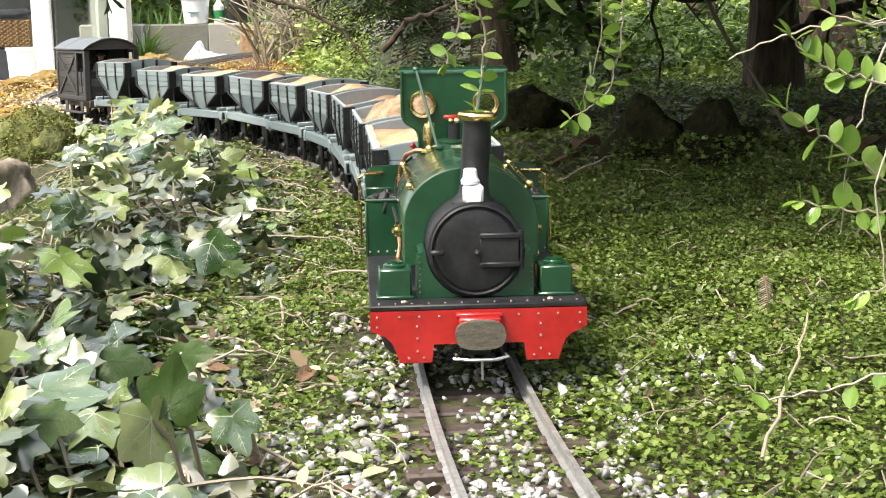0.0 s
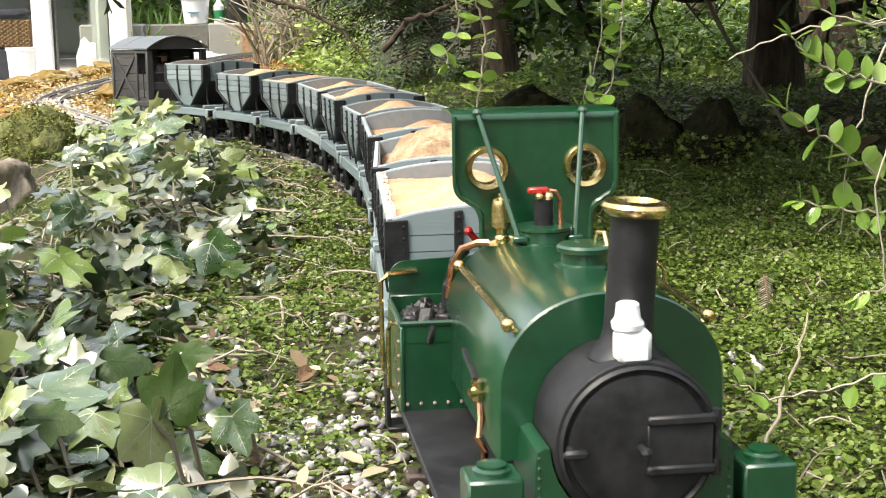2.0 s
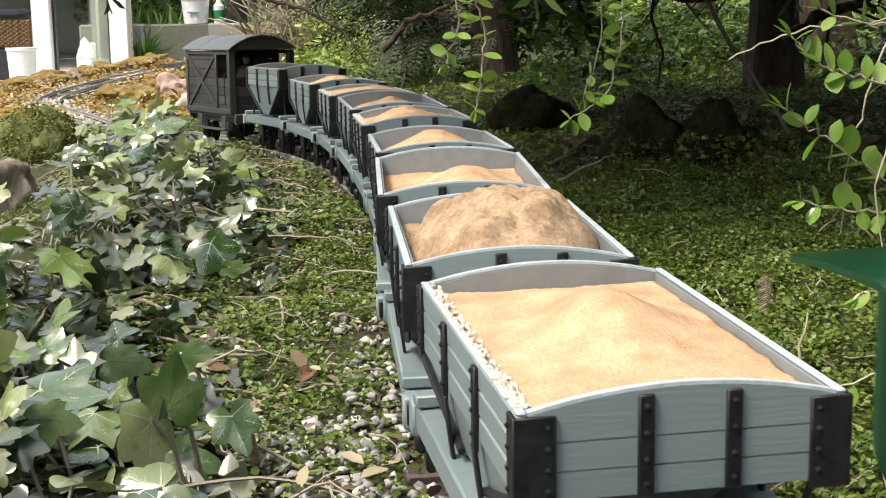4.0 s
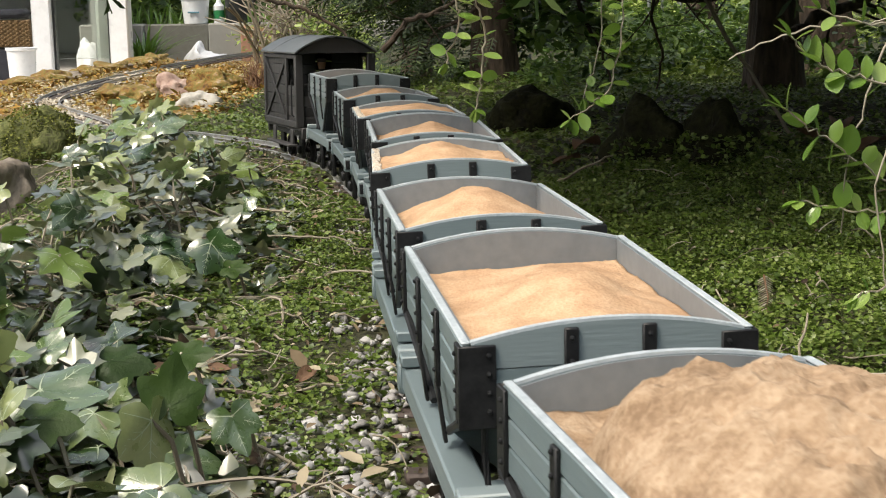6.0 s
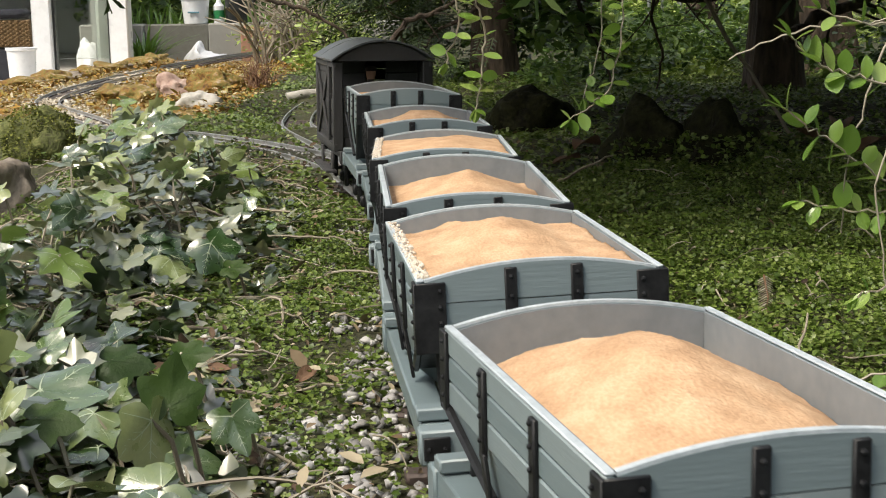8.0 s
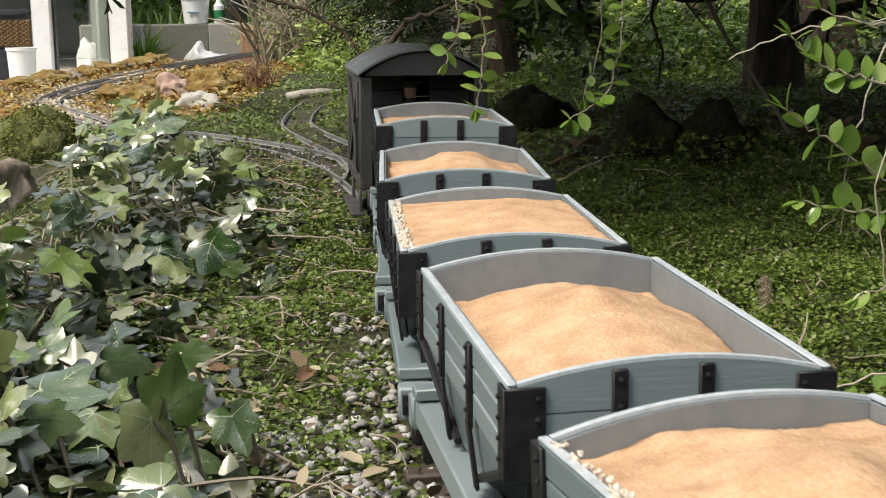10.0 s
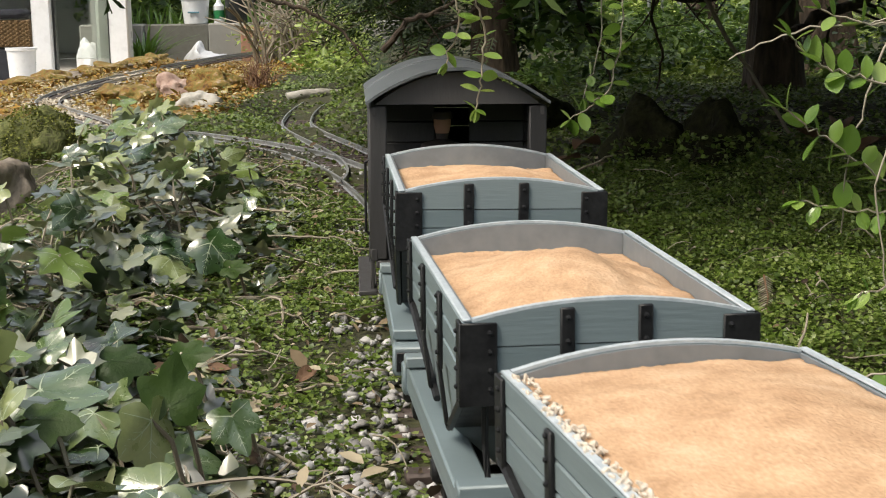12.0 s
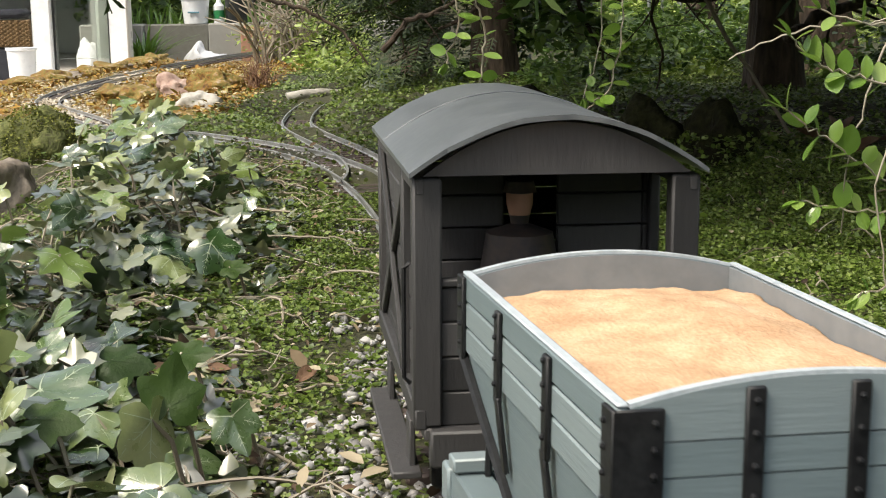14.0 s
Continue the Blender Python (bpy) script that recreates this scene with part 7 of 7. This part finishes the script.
GREEN_SPRIG = "slender stem with fresh light green paired oval leaves"
sprig(GREEN_SPRIG, chain(0.66, (25, -30), (25, 9), (31, 34), (28, 60), (24, 84)), 0.0078, 0.0066, 1)
sprig(GREEN_SPRIG, chain(0.66, (12, -30), (12, 9), (14, 28), (4, 52)), 0.0078, 0.0062, 2)
sprig(GREEN_SPRIG, chain(0.85, (127, 0), (124, 45), (118, 70), (106, 82), (90, 92)), 0.0100, 0.0075, 3)
sprig(GREEN_SPRIG, chain(0.95, (110, -30), (112, 30), (105, 60), (99, 78)), 0.0100, 0.0110, 13)
sprig(GREEN_SPRIG, chain(0.58, (330, 74), (295, 67), (268, 58), (252, 48), (242, 36)), 0.0104, 0.0060, 4, 0.0006)
sprig(GREEN_SPRIG, chain(0.60, (335, 150), (310, 137), (284, 119), (262, 103), (238, 86)), 0.0112, 0.0070, 5, 0.0006)
sprig(GREEN_SPRIG, chain(0.60, (345, 165), (310, 160), (280, 158), (252, 152)), 0.0098, 0.0085, 6, 0.0006)
sprig(GREEN_SPRIG, chain(0.48, (345, 275), (310, 280), (270, 292), (235, 296), (212, 284)), 0.0075, 0.0110, 7, 0.0006, 0.8)
sprig(GREEN_SPRIG, chain(0.50, (340, 210), (315, 216), (296, 222)), 0.0080, 0.0080, 8, 0.0006)
sprig(GREEN_SPRIG, chain(0.62, (326, -10), (320, 20), (296, 30), (262, 18)), 0.0090, 0.0080, 14, 0.0006)


def bare_twig(label, pts, r0, seed):
    r = random.Random(seed)
    P = []
    for a, b in zip(pts[:-1], pts[1:]):
        for k in range(5):
            P.append(a.lerp(b, k / 5) + Vector((r.gauss(0, 0.0008), 0, r.gauss(0, 0.0008))))
    P.append(pts[-1])
    return thing("bare_twig", label, "twig", "bare twigs", shape=Shape().tube(P, r0, 7, 0.55), material=M_STEM)


bare_twig("thin pale bare twig", chain(0.62, (320, 28), (285, 28), (235, 36), (200, 52)), 0.0006, 1)
bare_twig("thin pale hanging stem", chain(0.60, (318, 10), (300, 70), (288, 110), (282, 175)), 0.0006, 2)
bare_twig("thin pale hanging stem", chain(0.58, (330, 40), (312, 110), (306, 150), (316, 215)), 0.0006, 3)
bare_twig("grey bare branch slanting through the shade", chain(1.5, (165, -20), (200, 40), (235, 90), (268, 140)), 0.0028, 4)
bare_twig("thin brown twig over the bank", chain(1.3, (60, 150), (95, 128), (120, 118)), 0.0016, 5)
bare_twig("thin straight dry twig", [Vector((0.115, 0.50, 0.01)), Vector((0.135, 0.53, 0.035)), Vector((0.142, 0.545, 0.052))], 0.0008, 6)


def old_branch(label, d, bear, r0, seed):
    """A crooked dark limb through bearings, with short side twigs."""
    r = random.Random(seed)
    pts = chain(d, *bear)
    P = []
    for a, b in zip(pts[:-1], pts[1:]):
        for k in range(6):
            P.append(a.lerp(b, k / 6) + Vector((r.gauss(0, r0 * 0.3), r.gauss(0, r0 * 0.3), r.gauss(0, r0 * 0.3))))
    P.append(pts[-1])
    limb = thing("dead_branch", label, "branch", "dark branches")
    part("limb", Shape().tube(P, r0, 9, 0.45), M_BARK, limb)
    for p in P[2:-1:2]:
        way = Vector((r.uniform(-1, 1), r.uniform(-0.6, 0.3), r.uniform(-1.0, 0.5))) * r0 * r.uniform(7, 13)
        part("twig", Shape().tube([p, p + way * 0.5 + Vector((0, 0, r.uniform(-1, 1) * r0)), p + way], r0 * 0.28, 6, 0.4), M_BARK, limb)


old_branch("thick dark crooked limb over the shaded bank", 2.1, [(240, 38), (262, 24), (290, 14), (330, -6)], 0.011, 1)
old_branch("dark bare branch crossing under the trees", 2.3, [(60, -8), (95, 10), (140, 4), (185, 12), (215, -4)], 0.007, 2)
old_branch("dark bare branch slanting up from the shade", 2.4, [(-40, 42), (-22, 22), (4, 14), (30, -6)], 0.006, 3)
old_branch("thin dark branch hanging under the trees", 2.0, [(92, 2), (100, 24), (112, 46), (118, 66)], 0.0032, 4)
old_branch("thin dark branch hanging under the trees", 2.2, [(150, -6), (146, 22), (154, 50), (150, 72)], 0.0032, 5)
old_branch("thin dark branch at the edge of the conifer", 2.6, [(-120, 6), (-92, 14), (-66, 30), (-50, 52)], 0.0042, 6)


for i, (a_, b_) in enumerate(((0.60, 0.57), (0.62, 0.66), (0.67, 0.72), (0.69, 0.64))):
    c_ = Shape().rod((a_, 4.1, float(ground(a_, 4.1)) - 0.02), (b_, 4.15, 0.55), 0.005, 8)
    thing("garden_cane", "pale metal garden cane leaning among the shrubs", "cane", "garden canes", shape=c_, material=M_STEEL)


# ---- fallen leaves and a dry conifer twig ----
def fallen(x, y, size, seed, label):
    r = random.Random(seed)
    vs, fs = [], []
    n = 9
    for k in range(n):
        u = k / (n - 1)
        w = 0.26 * math.sin(math.pi * min(1, u * 0.95 + 0.04)) ** 0.8
        for x_ in (-1, -0.5, 0, 0.5, 1):
            vs.append((w * x_, u - 0.5, 0.55 * abs(w * x_) + 0.12 * math.sin(3 * u + seed) + r.uniform(-0.012, 0.012)))
    for k in range(n - 1):
        fs += [(5 * k + j, 5 * k + j + 1, 5 * k + 6 + j, 5 * k + 5 + j) for j in range(4)]
    m = bpy.data.meshes.new("fallen_leaf")
    m.from_pydata(vs, [], fs)
    m.materials.append(M_DEADLEAF)
    m.polygons.foreach_set("use_smooth", [True] * len(fs))
    ob = new("fallen_leaf", m)
    ob.matrix_basis = Matrix.Translation((x, y, float(ground(x, y)) + 0.008)) @ pose(0, 0, 0, r.gauss(0, 14), r.gauss(0, 14), r.uniform(0, 360)) @ Matrix.Scale(size, 4)
    return tagged(ob, label, "leaf", "fallen leaves")


fallen(-0.066, 0.655, 0.014, 1, "curled dry brown leaf lying in the green")
fallen(-0.108, 0.66, 0.013, 2, "curled dry brown leaf lying in the green")
for i in range(15):
    fallen(0.13 + 0.022 * i + 0.01 * math.sin(7 * i), 1.48 + 0.10 * math.sin(2.3 * i), 0.040 + 0.012 * math.sin(i), 30 + i, "large dry brown leaf lying by the rocks")

dry = thing("dry_conifer_twig", "dead brown conifer twig with bristling needles", "twig")
part("stem", Shape().tube([(0, 0, 0), (0.001, 0.002, 0.008), (-0.001, 0.004, 0.020)], 0.0006, 6), M_DEADSTEM, dry)
s_ = Shape()
for k in range(16):
    for sgn in (-1, 1):
        z = 0.001 + 0.0012 * k
        s_.tube([(0, z * 0.2, z), (sgn * 0.004, z * 0.2 + 0.001, z - 0.0025)], 0.0005, 4, 0.3)
part("needles", s_, M_STEM, dry)
dry.matrix_basis = Matrix.Translation((0.172, 0.745, float(ground(0.172, 0.745)) + 0.003))


motions()
